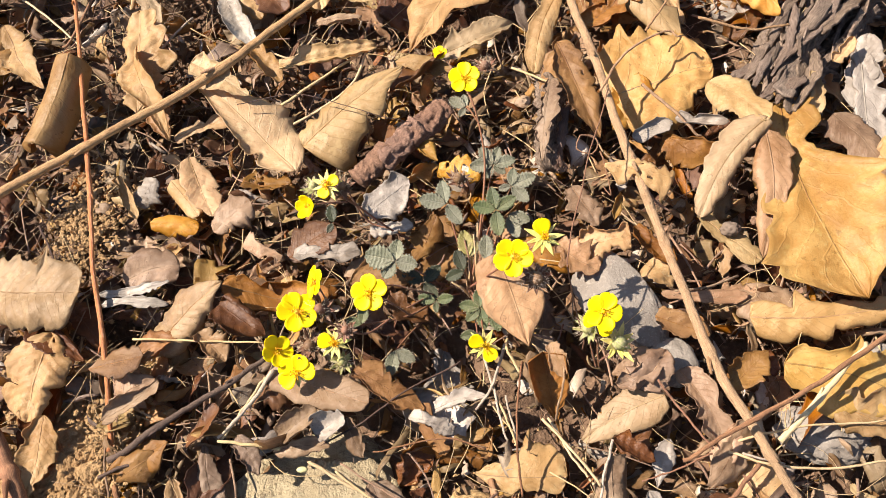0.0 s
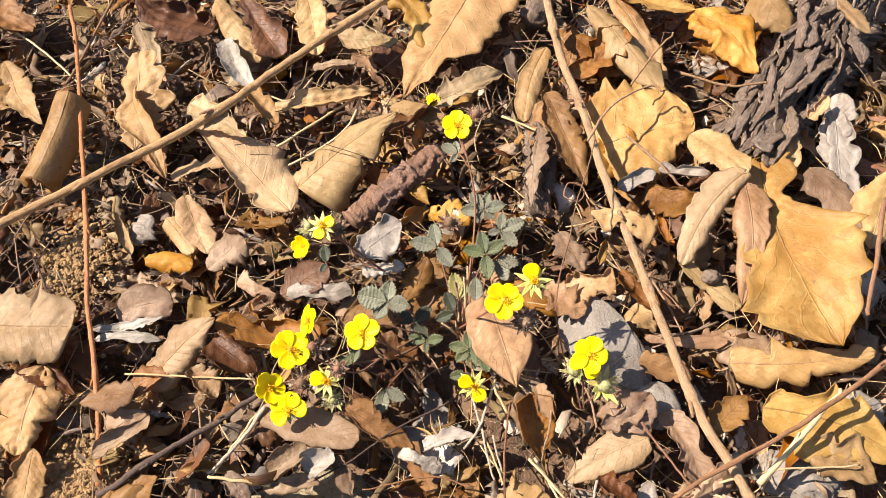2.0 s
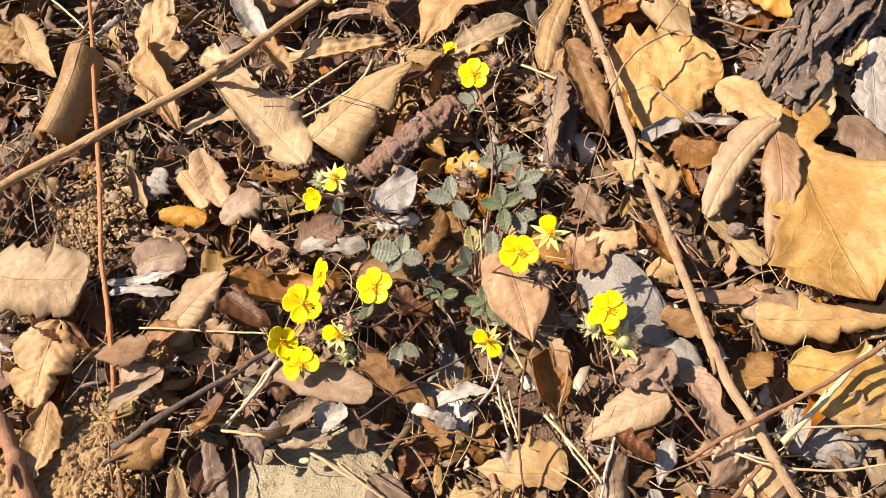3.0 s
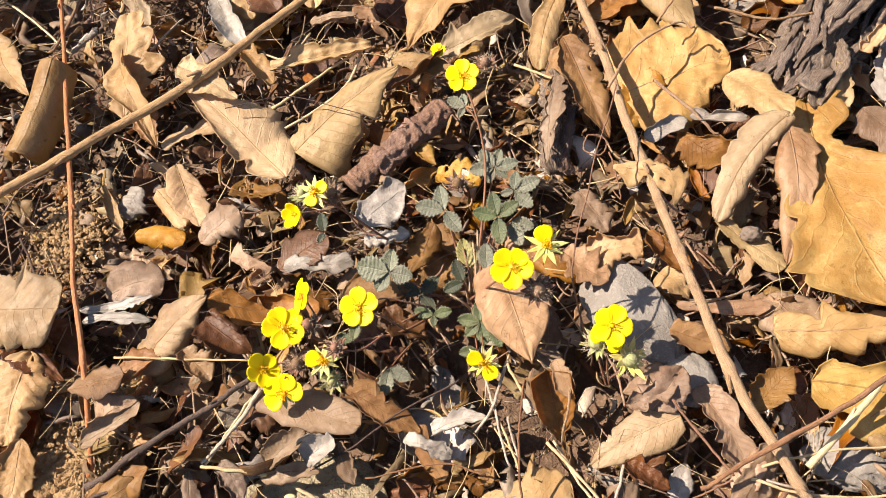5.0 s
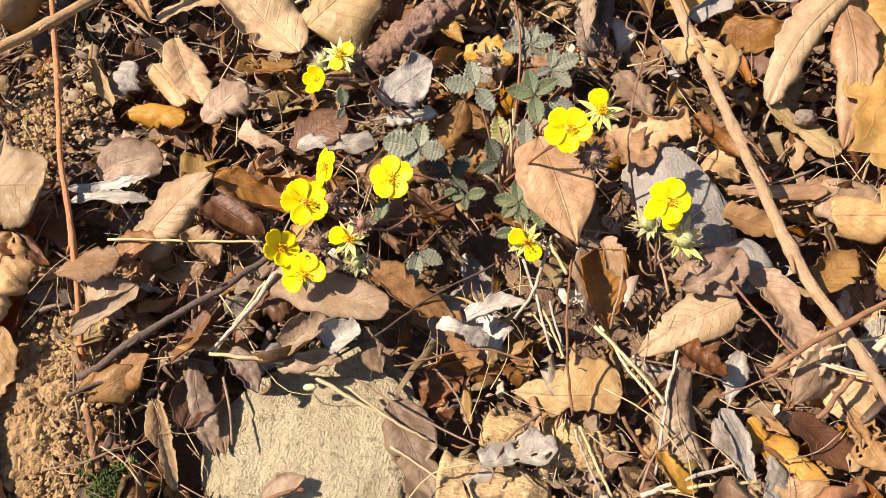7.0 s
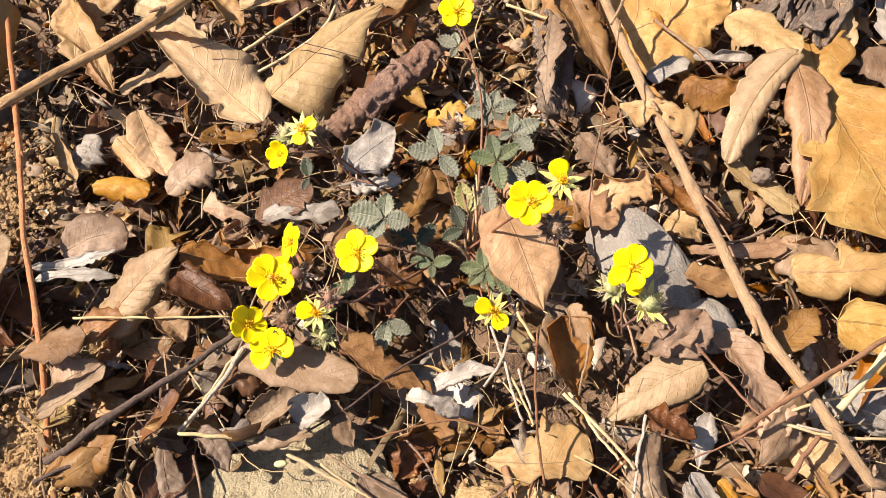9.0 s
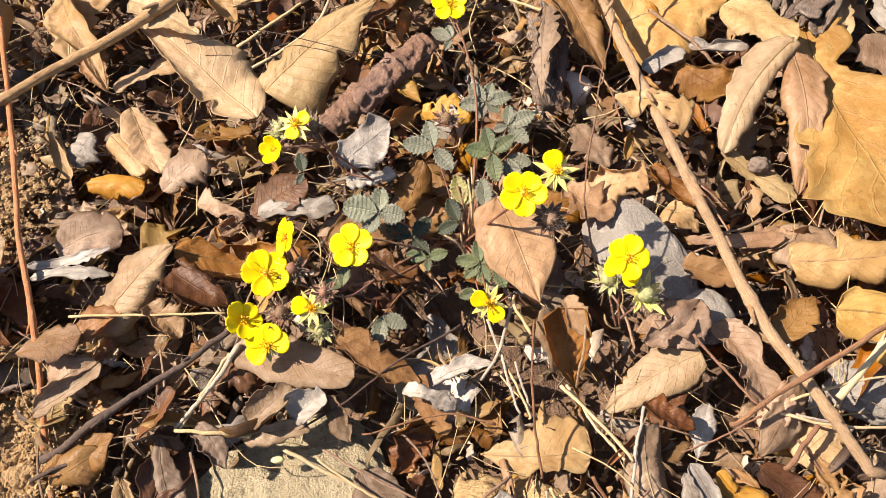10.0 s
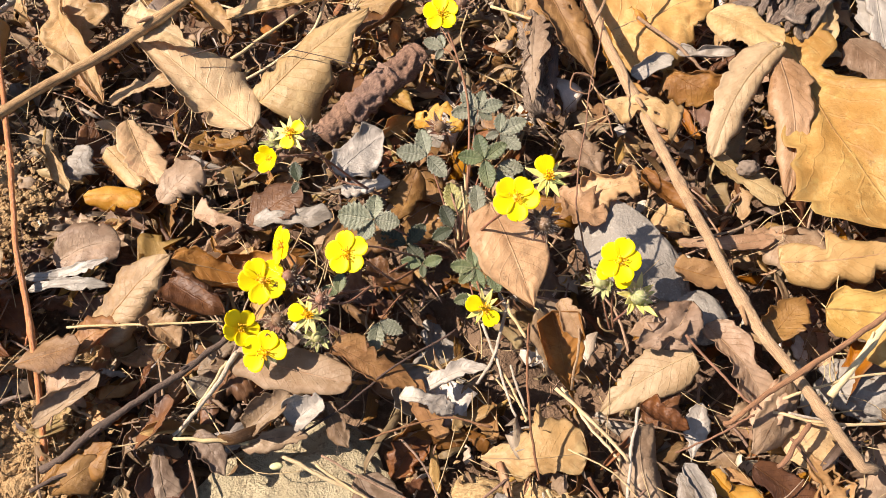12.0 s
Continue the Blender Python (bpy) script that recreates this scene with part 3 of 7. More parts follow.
def thing(name, at, label, category):
    """An Empty that carries the parts of one thing."""
    ob = new(name)
    ob.location, ob.empty_display_size = at, 0.004
    return tagged(ob, label, category)


def joined(name, parts, mat, label, category, kind="stuff", smooth=True):
    """Many loose small pieces as one object."""
    vs, fs, us, n = [], [], [], 0
    for v, f, u in parts:
        vs.append(v)
        fs += [tuple(k + n for k in q) for q in f]
        us.append(u)
        n += len(v)
    ob = mesh_object(name, np.concatenate(vs), fs, mat, None, np.concatenate(us), smooth=smooth)
    return tagged(ob, label, category, kind=kind)


# ---- flowers ----
def frame_of(normal, spin):
    n = Vector(normal).normalized()
    x = Vector((1, 0, 0)) - n * n.x
    x.normalize()
    y = n.cross(x)
    c, s = math.cos(radians(spin)), math.sin(radians(spin))
    return np.array([x * c + y * s, y * c - x * s, n])


def blade(length, width, rng, kind="petal", cup=0.25, rise=0.2, nu=13, nv=9, start=0.06):
    """A small blade along +x with its base at the axis: petal, sepal or toothed leaflet."""
    u = np.linspace(0, 1, nu)[:, None] * np.ones((1, nv))
    v = np.ones((nu, 1)) * np.linspace(-1, 1, nv)[None, :]
    if kind == "petal":
        w = np.where(u < 0.6, 0.2 + 0.8 * np.sin(np.pi / 2 * u / 0.6) ** 1.1, np.sqrt(np.clip(1 - ((u - 0.6) / 0.405) ** 2, 0, 1)))
        x = u - 0.06 * np.exp(-(v * 2.4) ** 2) * u ** 6
    elif kind == "leaflet":
        w = np.sin(np.pi * (0.03 + 0.93 * u ** 0.95)) ** 0.75 * (1 + 0.32 * (((u * 6.5) % 1.0) - 0.5) * np.abs(v))
        x = u + 0.05 * np.abs(v) * (1 - u)
    else:
        w = np.sin(np.pi * (0.12 + 0.88 * u ** 0.75)) ** 0.9
        x = u
    y = v * w * width / 2
    x = (start + x * (1 - start)) * length
    z = rise * length * u ** 1.6 + cup * width * (v ** 2) * 0.35 * np.sin(np.pi * np.clip(u, 0, 1)) - 0.04 * length * u ** 4 * rng.uniform(0, 2)
    z = z + 0.015 * length * np.sin(v * 3 + rng.uniform(0, 6)) * u
    if kind == "leaflet":
        z = z + 0.10 * width * np.abs(v) + 0.02 * width * np.cos(2 * np.pi * (u * 8 - np.abs(v) * 3))
    g = np.stack([x, y, z], -1)
    uv = np.stack([u.ravel(), v.ravel() / 2 + 0.5], 1)
    return g, np.concatenate([uv, uv])


def rot_z(a):
    c, s = math.cos(a), math.sin(a)
    return np.array([[c, s, 0], [-s, c, 0], [0, 0, 1]])


def hairs(points, outward, length, rng, radius=0.00006):
    vs, fs, us, n = [], [], [], 0
    for p, d in zip(points, outward):
        d = np.array(d) + rng.normal(0, 0.35, 3)
        d /= np.linalg.norm(d) + 1e-9
        side = np.cross(d, [0.3, 0.5, 0.8])
        side /= np.linalg.norm(side)
        b = np.cross(d, side)
        k = length * rng.uniform(0.6, 1.3)
        vs += [p + side * radius, p - side * radius * 0.5 + b * radius, p - side * radius * 0.5 - b * radius, p + d * k]
        fs += [(n, n + 1, n + 3), (n + 1, n + 2, n + 3), (n + 2, n, n + 3)]
        us += [(0, 0)] * 4
        n += 4
    return np.array(vs), fs, np.array(us)


def flower(plant, at, normal, size, spin=0, petals=(0, 1, 2, 3, 4), rise=0.18, lit=False, stamens=18, sepals=True, sepal_size=0.42, seed=0, petal_size=1.0):
    """A five-petalled yellow flower head on its plant: receptacle, petals, stamens, calyx."""
    rng = np.random.default_rng(500 + seed)
    m, at = frame_of(normal, spin), np.array(at)
    r = size / 2
    # receptacle: a small dome
    ring = [(r * 0.02, r * 0.16), (r * 0.10, r * 0.11), (r * 0.17, r * 0.02), (r * 0.15, -r * 0.1), (r * 0.05, -r * 0.16)]
    ang = np.linspace(0, 2 * np.pi, 10, endpoint=False)
    vv = np.array([(a * math.cos(t), a * math.sin(t), z) for a, z in ring for t in ang])
    ff = [(i * 10 + j, (i + 1) * 10 + j, (i + 1) * 10 + (j + 1) % 10, i * 10 + (j + 1) % 10) for i in range(4) for j in range(10)]
    ff += [tuple(range(10)), tuple(range(49, 39, -1))]
    head = mesh_object("flower", vv @ m + at, ff, ANTHER, plant, np.zeros((50, 2)), tuple(at))
    for k in range(5):
        if k not in petals:
            continue
        g, uv = blade(r * rng.uniform(0.95, 1.05) * petal_size, r * rng.uniform(0.86, 0.97) * petal_size, rng, "petal", rng.uniform(0.15, 0.4), rise * rng.uniform(0.6, 1.4))
        g = g @ rot_z(2 * math.pi * k / 5 + rng.normal(0, 0.07))
        g = g + np.array([0, 0, 0.0002 * (k % 2)])
        w, f = thick_sheet((g.reshape(-1, 3) @ m + at).reshape(g.shape), np.ones((12, 8), bool), 0.00016)
        mesh_object("petal", w, f, PETAL, head, uv, tuple(at))
    if stamens:
        ps = []
        for k in range(stamens):
            a = rng.uniform(0, 6.28)
            q = r * rng.uniform(0.12, 0.34)
            p0 = np.array([math.cos(a) * r * 0.12, math.sin(a) * r * 0.12, r * 0.04])
            p1 = np.array([math.cos(a) * q, math.sin(a) * q, r * rng.uniform(0.2, 0.32)])
            t, f, uv = tube(np.array([p0, (p0 + p1) / 2 + [0, 0, r * 0.03], p1, p1 + [0, 0, r * 0.02], p1 + [0, 0, r * 0.06]]),
                            [r * 0.012, r * 0.012, r * 0.014, r * 0.04, r * 0.015], 5)
            ps.append((t @ m + at, f, uv))
        for t, f, uv in ps:
            mesh_object("stamen", t, f, ANTHER, head, uv, tuple(at))
    if sepals:
        for k in range(10):
            big = k % 2
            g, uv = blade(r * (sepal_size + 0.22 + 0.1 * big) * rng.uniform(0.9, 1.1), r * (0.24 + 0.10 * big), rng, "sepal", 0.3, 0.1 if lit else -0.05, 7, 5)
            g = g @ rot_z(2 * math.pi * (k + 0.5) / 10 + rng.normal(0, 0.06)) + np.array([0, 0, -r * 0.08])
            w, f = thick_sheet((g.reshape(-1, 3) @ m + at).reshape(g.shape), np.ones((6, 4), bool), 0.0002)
            # lit heads take the paler sepal copy that has sunlight in its colour
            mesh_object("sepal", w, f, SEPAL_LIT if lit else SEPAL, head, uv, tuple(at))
    pts = [at + m.T @ np.array([math.cos(a) * r * q, math.sin(a) * r * q, -r * 0.1]) for a, q in zip(rng.uniform(0, 6.28, 46), rng.uniform(0.15, 0.62, 46))]
    outs = [m.T @ np.array([rng.normal(0, 1), rng.normal(0, 1), rng.normal(-0.4, 0.5)]) for _ in pts]
    a, b, c = hairs(pts, outs, r * 0.24, rng)
    mesh_object("hairs", a, b, HAIR, head, c, tuple(at))
    return head


def hairy_bud(plant, at, normal, size, mat, seed=0, spread=0.9):
    """A closed bud or a faded head: a knob wrapped in pointed hairy sepals."""
    rng = np.random.default_rng(900 + seed)
    m, at, r = frame_of(normal, 20 * seed), np.array(at), size / 2
    ring = [(0.1, 0.62), (0.3, 0.5), (0.42, 0.2), (0.4, -0.1), (0.2, -0.35), (0.05, -0.42)]
    ang = np.linspace(0, 2 * np.pi, 10, endpoint=False)
    vv = np.array([(a * r * math.cos(t), a * r * math.sin(t), z * r) for a, z in ring for t in ang])
    ff = [(i * 10 + j, (i + 1) * 10 + j, (i + 1) * 10 + (j + 1) % 10, i * 10 + (j + 1) % 10) for i in range(5) for j in range(10)]
    ff += [tuple(range(10)), tuple(range(59, 49, -1))]
    head = mesh_object("bud", vv @ m + at, ff, CALYX if mat is CALYX else SEPAL, plant, np.zeros((60, 2)), tuple(at))
    for k in range(11):
        g, uv = blade(r * rng.uniform(0.8, 1.25), r * 0.34, rng, "sepal", 0.5, spread * rng.uniform(0.1, 1.0), 7, 5, 0.2)
        g = g @ rot_z(2 * math.pi * k / 11 + rng.normal(0, 0.1)) + np.array([0, 0, -r * 0.1])
        w, f = thick_sheet((g.reshape(-1, 3) @ m + at).reshape(g.shape), np.ones((6, 4), bool), 0.0002)
        mesh_object("sepal", w, f, mat, head, uv, tuple(at))
    d = rng.normal(0, 1, (170, 3))
    d /= np.linalg.norm(d, axis=1, keepdims=True)
    a, b, c = hairs(at + d * r * rng.uniform(0.3, 0.9, (170, 1)), d, r * 0.5, rng, 0.00008)
    mesh_object("hairs", a, b, HAIR, head, c, tuple(at))
    return head


def stem(plant, ctrl, r0, r1, mat="stem", n=22, fuzz=90):
    rng = np.random.default_rng(int(abs(ctrl[0][0] * 1e5) + abs(ctrl[-1][1] * 1e5)))
    line = smooth_line(ctrl, n)
    vv, ff, uv = tube(line, np.linspace(r0, r1, n) * 0.66, 7)
    ob = mesh_object("stem", vv, ff, BARK[mat], plant, uv, tuple(line[0]))
    i = rng.integers(0, n, fuzz)
    d = rng.normal(0, 1, (fuzz, 3))
    a, b, c = hairs(line[i] + rng.normal(0, 0.0003, (fuzz, 3)), d, 0.0014, rng, 0.00005)
    mesh_object("hairs", a, b, HAIR, ob, c, tuple(line[0]))
    return ob


def compound_leaf(plant, at, normal, size, angles, mat, foot=None, seed=0, width=0.62, rise=0.05):
    """A leaf of toothed leaflets spread from one point, on its stalk."""
    rng = np.random.default_rng(1300 + seed)
    at = np.array(at)
    m = frame_of(normal, 0)
    foot = np.array(foot) if foot is not None else at + np.array([0.002, 0.002, -0.008])
    mid = (at + foot) / 2 + np.array([0, 0, 0.002])
    vv, ff, uv = tube(smooth_line([foot, mid, at], 12), np.linspace(0.0005, 0.0003, 12), 6)
    stalk = mesh_object("leaf_stalk", vv, ff, BARK["stem"], plant, uv, tuple(at))
    for a, s in angles:
        g, uv = blade(size * s, size * s * width, rng, "leaflet", 0.2, rise * rng.uniform(-1, 1.5), 27, 7, 0.02)
        g = g @ rot_z(radians(a))
        w, f = thick_sheet((g.reshape(-1, 3) @ m + at).reshape(g.shape), np.ones((26, 6), bool), 0.00022)
        ob = mesh_object("leaflet", w, f, GREEN[mat], stalk, uv, tuple(at))
        e = g[:, [0, -1], :].reshape(-1, 3) @ m + at
        c = g[:, [3, 3], :].reshape(-1, 3) @ m + at
        x, y, z = hairs(np.repeat(e, 2, 0), np.repeat(e - c, 2, 0), size * 0.06, rng, 0.00004)
        mesh_object("hairs", x, y, HAIR, stalk, z, tuple(at))
    return stalk


def plant_root(name, at, label):
    ob = new(name)
    ob.location = at
    ob.empty_display_size = 0.005
    return tagged(ob, label, "flower plant", "cinquefoil plants")


# sticks
stick("stick", [(0.0055, 0.1939, 0.0320), (-0.0357, 0.1633, 0.0288), (-0.0921, 0.1206, 0.0240), (-0.1461, 0.0902, 0.0208), (-0.1860, 0.0665, 0.0176), (-0.2179, 0.0457, 0.0096)], 0.00204, 0.00223, "stick", "long bare tan stick lying slanted over the leaves", "stick", n=90, sides=11, knots=4)
stick("stick", [(0.0860, 0.2101, 0.0180), (0.0903, 0.1655, 0.0180), (0.1007, 0.1237, 0.0190), (0.1111, 0.0718, 0.0200), (0.1197, 0.0397, 0.0190), (0.1286, 0.0031, 0.0190), (0.1385, -0.0324, 0.0190), (0.1523, -0.0642, 0.0180), (0.1625, -0.0827, 0.0120)], 0.0021, 0.0019, "stick", "long knobbly tan stick lying on the dry leaves", "stick", n=110, sides=12, knots=6)
stick("red_stem", [(-0.1802, 0.2118, 0.0208), (-0.1694, 0.1783, 0.0208), (-0.1456, 0.0897, 0.0216), (-0.1319, 0.0282, 0.0176), (-0.1227, -0.0149, 0.0096), (-0.1195, -0.0515, -0.0032)], 0.00104, 0.00116, "red", "thin reddish orange dead stem standing over the litter", "stem", n=60, knots=3)
stick("twig", [(-0.0463, -0.0160, 0.0128), (-0.0670, -0.0300, 0.0112), (-0.0928, -0.0444, 0.0096), (-0.1152, -0.0569, 0.0048)], 0.00105, 0.00153, "dark", "dark weathered twig lying beside sandy soil", "twig", n=50, knots=2, rough=0.07)
stick("stick", [(-0.1738, -0.0396, 0.0040), (-0.1591, -0.0611, 0.0020), (-0.1459, -0.0850, -0.0020), (-0.1334, -0.1115, -0.0060), (-0.1292, -0.1259, -0.0100)], 0.0034, 0.0036, "brown", "thick reddish brown stick lying on the sandy soil", "stick", n=60, sides=14, knots=2, rough=0.05)
stick("twig", [(0.1550, -0.0580, 0.0120), (0.1680, -0.0460, 0.0160), (0.1820, -0.0320, 0.0200), (0.1900, -0.0240, 0.0220)], 0.0013, 0.0009, "straw", "pale dead twig over the stone", "twig", n=30, knots=1)
stick("twig", [(0.2240, -0.0050, 0.0300), (0.2060, -0.0160, 0.0300), (0.1660, -0.0410, 0.0280), (0.1350, -0.0560, 0.0240), (0.1180, -0.0650, 0.0160)], 0.0011, 0.0008, "brown", "brown twig raised above the litter", "twig", n=40, knots=2)
stick("straw", [(0.1386, -0.0576, 0.0112), (0.1638, -0.0529, 0.0128), (0.1948, -0.0511, 0.0112)], 0.00051, 0.00036, "straw", "thin pale grass straw", "straw", n=24)
stick("straw", [(0.1360, -0.0613, 0.0112), (0.1511, -0.0673, 0.0128), (0.1714, -0.0689, 0.0112), (0.1945, -0.0656, 0.0096)], 0.00057, 0.00043, "straw", "thin pale curved grass straw", "straw", n=24)
stick("twig", [(0.1462, -0.0665, 0.0128), (0.1338, -0.0786, 0.0096)], 0.00086, 0.00086, "brown", "short brown twig end", "twig", n=20)
stick("straw", [(-0.0668, -0.0509, 0.0080), (-0.0534, -0.0527, 0.0080), (-0.0406, -0.0545, 0.0064)], 0.00063, 0.00087, "straw", "short thick yellow straw", "straw", n=20)
stick("straw", [(-0.0450, -0.0217, 0.0096), (-0.0551, -0.0368, 0.0080), (-0.0683, -0.0487, 0.0048)], 0.00105, 0.00065, "white", "flat bleached straw beside the flowers", "straw", n=20)
stick("straw", [(-0.0484, -0.0248, 0.0096), (-0.0585, -0.0391, 0.0080), (-0.0665, -0.0495, 0.0048)], 0.00064, 0.00048, "straw", "pale straw beside the flowers", "straw", n=20)
stick("straw", [(-0.1115, -0.0046, 0.0080), (-0.0832, -0.0069, 0.0096), (-0.0506, -0.0099, 0.0112)], 0.00050, 0.00042, "straw", "thin straight yellow straw", "straw", n=20)
stick("twig", [(0.0344, -0.0211, 0.0096), (0.0121, -0.0323, 0.0096), (-0.0065, -0.0454, 0.0080), (-0.0256, -0.0557, 0.0048)], 0.00039, 0.00039, "dark", "thin dark rootlet lying on dry litter", "twig", n=26)
stick("twig", [(0.0440, -0.0571, 0.0080), (0.0262, -0.0525, 0.0096), (-0.0018, -0.0567, 0.0064)], 0.00046, 0.00031, "brown", "thin brown twiglet lying on dry litter", "twig", n=20)
stick("vine", [(0.1033, 0.0947, 0.0320), (0.0928, 0.0595, 0.0400), (0.0809, 0.0167, 0.0416), (0.0798, 0.0007, 0.0352), (0.0847, -0.0168, 0.0064)], 0.00028, 0.00033, "brown", "thin dark dead stem arching over the stone", "stem", n=40)
stick("tendril", [(0.0978, 0.0817, 0.0128), (0.0913, 0.0816, 0.0160), (0.0889, 0.0752, 0.0144), (0.0946, 0.0728, 0.0128), (0.0983, 0.0786, 0.0128), (0.0940, 0.0824, 0.0144)], 0.00045, 0.00027, "brown", "curly dry tendril lying on dry litter", "tendril", n=30)
stick("tendril", [(0.0990, 0.0746, 0.0128), (0.1013, 0.0639, 0.0144), (0.1030, 0.0526, 0.0112), (0.0998, 0.0581, 0.0096)], 0.00035, 0.00026, "brown", "curly dry tendril by the stick", "tendril", n=24)
stick("straw", [(0.0608, 0.1253, 0.0128), (0.0818, 0.1126, 0.0128)], 0.00064, 0.00055, "straw", "short pale straw lying on dry litter", "straw", n=14)
stick("straw", [(0.0587, -0.0279, 0.0128), (0.0545, -0.0187, 0.0144), (0.0542, -0.0132, 0.0128)], 0.00063, 0.00055, "straw", "pale straw on the litter", "straw", n=14)
stick("straw", [(0.0535, -0.0162, 0.0144), (0.0470, -0.0312, 0.0096), (0.0400, -0.0402, 0.0048)], 0.00063, 0.00055, "white", "bleached straw below the flower", "straw", n=18)
stick("straw", [(0.0525, -0.0357, 0.0080), (0.0556, -0.0522, 0.0048)], 0.00046, 0.00046, "white", "bleached straw on the litter", "straw", n=14)
stick("leaf_stalk", [(0.0576, -0.0756, 0.0064), (0.0570, -0.0560, 0.0160), (0.0585, -0.0391, 0.0192), (0.0601, -0.0253, 0.0192)], 0.00046, 0.00040, "brown", "long curved brown leaf stalk", "leaf stalk", n=24)
stick("leaf_stalk", [(0.0739, -0.0187, 0.0224), (0.0767, -0.0275, 0.0240), (0.0757, -0.0374, 0.0192), (0.0723, -0.0471, 0.0096)], 0.00053, 0.00040, "stick", "curved rim of a tan leaf stalk", "leaf stalk", n=24)
stick("straw", [(0.0690, -0.0450, 0.0064), (0.0771, -0.0584, 0.0048), (0.0854, -0.0709, 0.0032)], 0.00053, 0.00053, "straw", "pale straw lying over a leaf", "straw", n=20)
stick("twig", [(0.1124, -0.0337, 0.0160), (0.1217, -0.0476, 0.0144), (0.1301, -0.0605, 0.0128)], 0.00052, 0.00044, "brown", "straight dark brown stalk over pale leaf", "leaf stalk", n=20)
stick("straw", [(-0.0305, -0.0581, 0.0000), (-0.0162, -0.0669, -0.0016), (-0.0035, -0.0726, -0.0048), (0.0151, -0.0823, -0.0080)], 0.00074, 0.00060, "straw", "pale dry stalk lying across the stone", "straw", n=30)
stick("straw", [(-0.0176, -0.0632, 0.0032), (-0.0038, -0.0734, 0.0000), (0.0096, -0.0804, -0.0032)], 0.00053, 0.00040, "straw", "dry grass stalk lying on dry litter", "straw", n=20)
stick("straw", [(-0.0158, -0.0602, 0.0032), (0.0003, -0.0703, 0.0032), (0.0252, -0.0831, 0.0000)], 0.00039, 0.00039, "bits", "dry grass stalk lying on dry litter", "straw", n=20)
stick("straw", [(-0.0039, -0.0823, -0.0032), (0.0115, -0.0931, -0.0064), (0.0210, -0.1037, -0.0096)], 0.00046, 0.00039, "straw", "dry grass stalk lying on dry litter", "straw", n=20)
stick("straw", [(0.0599, -0.0782, 0.0032), (0.0642, -0.0887, 0.0000), (0.0694, -0.0997, -0.0048)], 0.00057, 0.00051, "straw", "pale dry stalk lying on dry litter", "straw", n=20)
stick("straw", [(0.0585, -0.0791, 0.0032), (0.0614, -0.0887, 0.0000), (0.0662, -0.0988, -0.0048)], 0.00044, 0.00044, "white", "pale dry stalk lying on dry litter", "straw", n=20)
stick("straw", [(0.0439, -0.0187, 0.0064), (0.0482, -0.0357, 0.0080), (0.0525, -0.0532, 0.0048)], 0.00054, 0.00047, "white", "pale dry stalk lying on dry litter", "straw", n=20)
stick("straw", [(0.0465, -0.0308, 0.0064), (0.0519, -0.0436, 0.0064), (0.0553, -0.0553, 0.0048)], 0.00047, 0.00047, "straw", "pale dry stalk lying on dry litter", "straw", n=20)
stick("straw", [(0.0667, -0.0465, 0.0112), (0.0780, -0.0599, 0.0096), (0.0878, -0.0721, 0.0048)], 0.00064, 0.00058, "straw", "pale straight stalk lying on dry litter", "straw", n=20)
stick("straw", [(0.0936, -0.0547, 0.0080), (0.0888, -0.0711, 0.0048), (0.0831, -0.0938, -0.0016)], 0.00057, 0.00051, "white", "bleached upright stalk lying on dry litter", "straw", n=24)
stick("twig", [(0.0741, -0.0758, 0.0048), (0.0798, -0.0853, 0.0016), (0.0850, -0.0929, -0.0016)], 0.00069, 0.00057, "brown", "brown twig end lying on dry litter", "twig", n=20)
stick("straw", [(0.0781, -0.1001, -0.0016), (0.0923, -0.0953, 0.0016), (0.1092, -0.0908, 0.0000)], 0.00081, 0.00062, "white", "thick bleached grass stalk", "straw", n=24)
stick("straw", [(0.0853, -0.0992, -0.0016), (0.0991, -0.0979, 0.0016), (0.1155, -0.0972, 0.0000)], 0.00062, 0.00055, "straw", "bleached grass stalk lying on dry litter", "straw", n=24)
stick("twig", [(0.1300, -0.0618, 0.0112), (0.1177, -0.0665, 0.0080), (0.1035, -0.0703, 0.0048)], 0.00038, 0.00031, "brown", "thin brown stem lying on dry litter", "twig", n=20)
stick("straw", [(0.1412, -0.0614, 0.0096), (0.1565, -0.0658, 0.0080)], 0.00050, 0.00037, "white", "pale straw on the litter", "straw", n=14)
stick("twig", [(0.1410, -0.0690, 0.0064), (0.1499, -0.0839, 0.0032), (0.1549, -0.0913, -0.0000)], 0.00049, 0.00043, "brown", "thin twig on the litter", "twig", n=18)
stick("twig", [(-0.1134, -0.0664, -0.0016), (-0.1085, -0.0770, 0.0000), (-0.1066, -0.0878, -0.0048)], 0.00115, 0.00129, "brown", "broken brown twig stuck in sandy soil", "twig", n=24, knots=1)
stick("twig", [(-0.1180, -0.0640, 0.0048), (-0.1077, -0.0604, 0.0064), (-0.0965, -0.0580, 0.0048)], 0.00081, 0.00061, "dark", "dark twig on the soil", "twig", n=20)
stick("twig", [(-0.1607, 0.2228, 0.0128), (-0.1734, 0.1703, 0.0112), (-0.1804, 0.1655, 0.0080)], 0.00075, 0.00075, "brown", "thin bent twig lying on dry litter", "twig", n=18)
stick("straw", [(-0.1253, 0.1592, 0.0064), (-0.1095, 0.1802, 0.0064)], 0.00063, 0.00053, "white", "white straw on the litter", "straw", n=12)
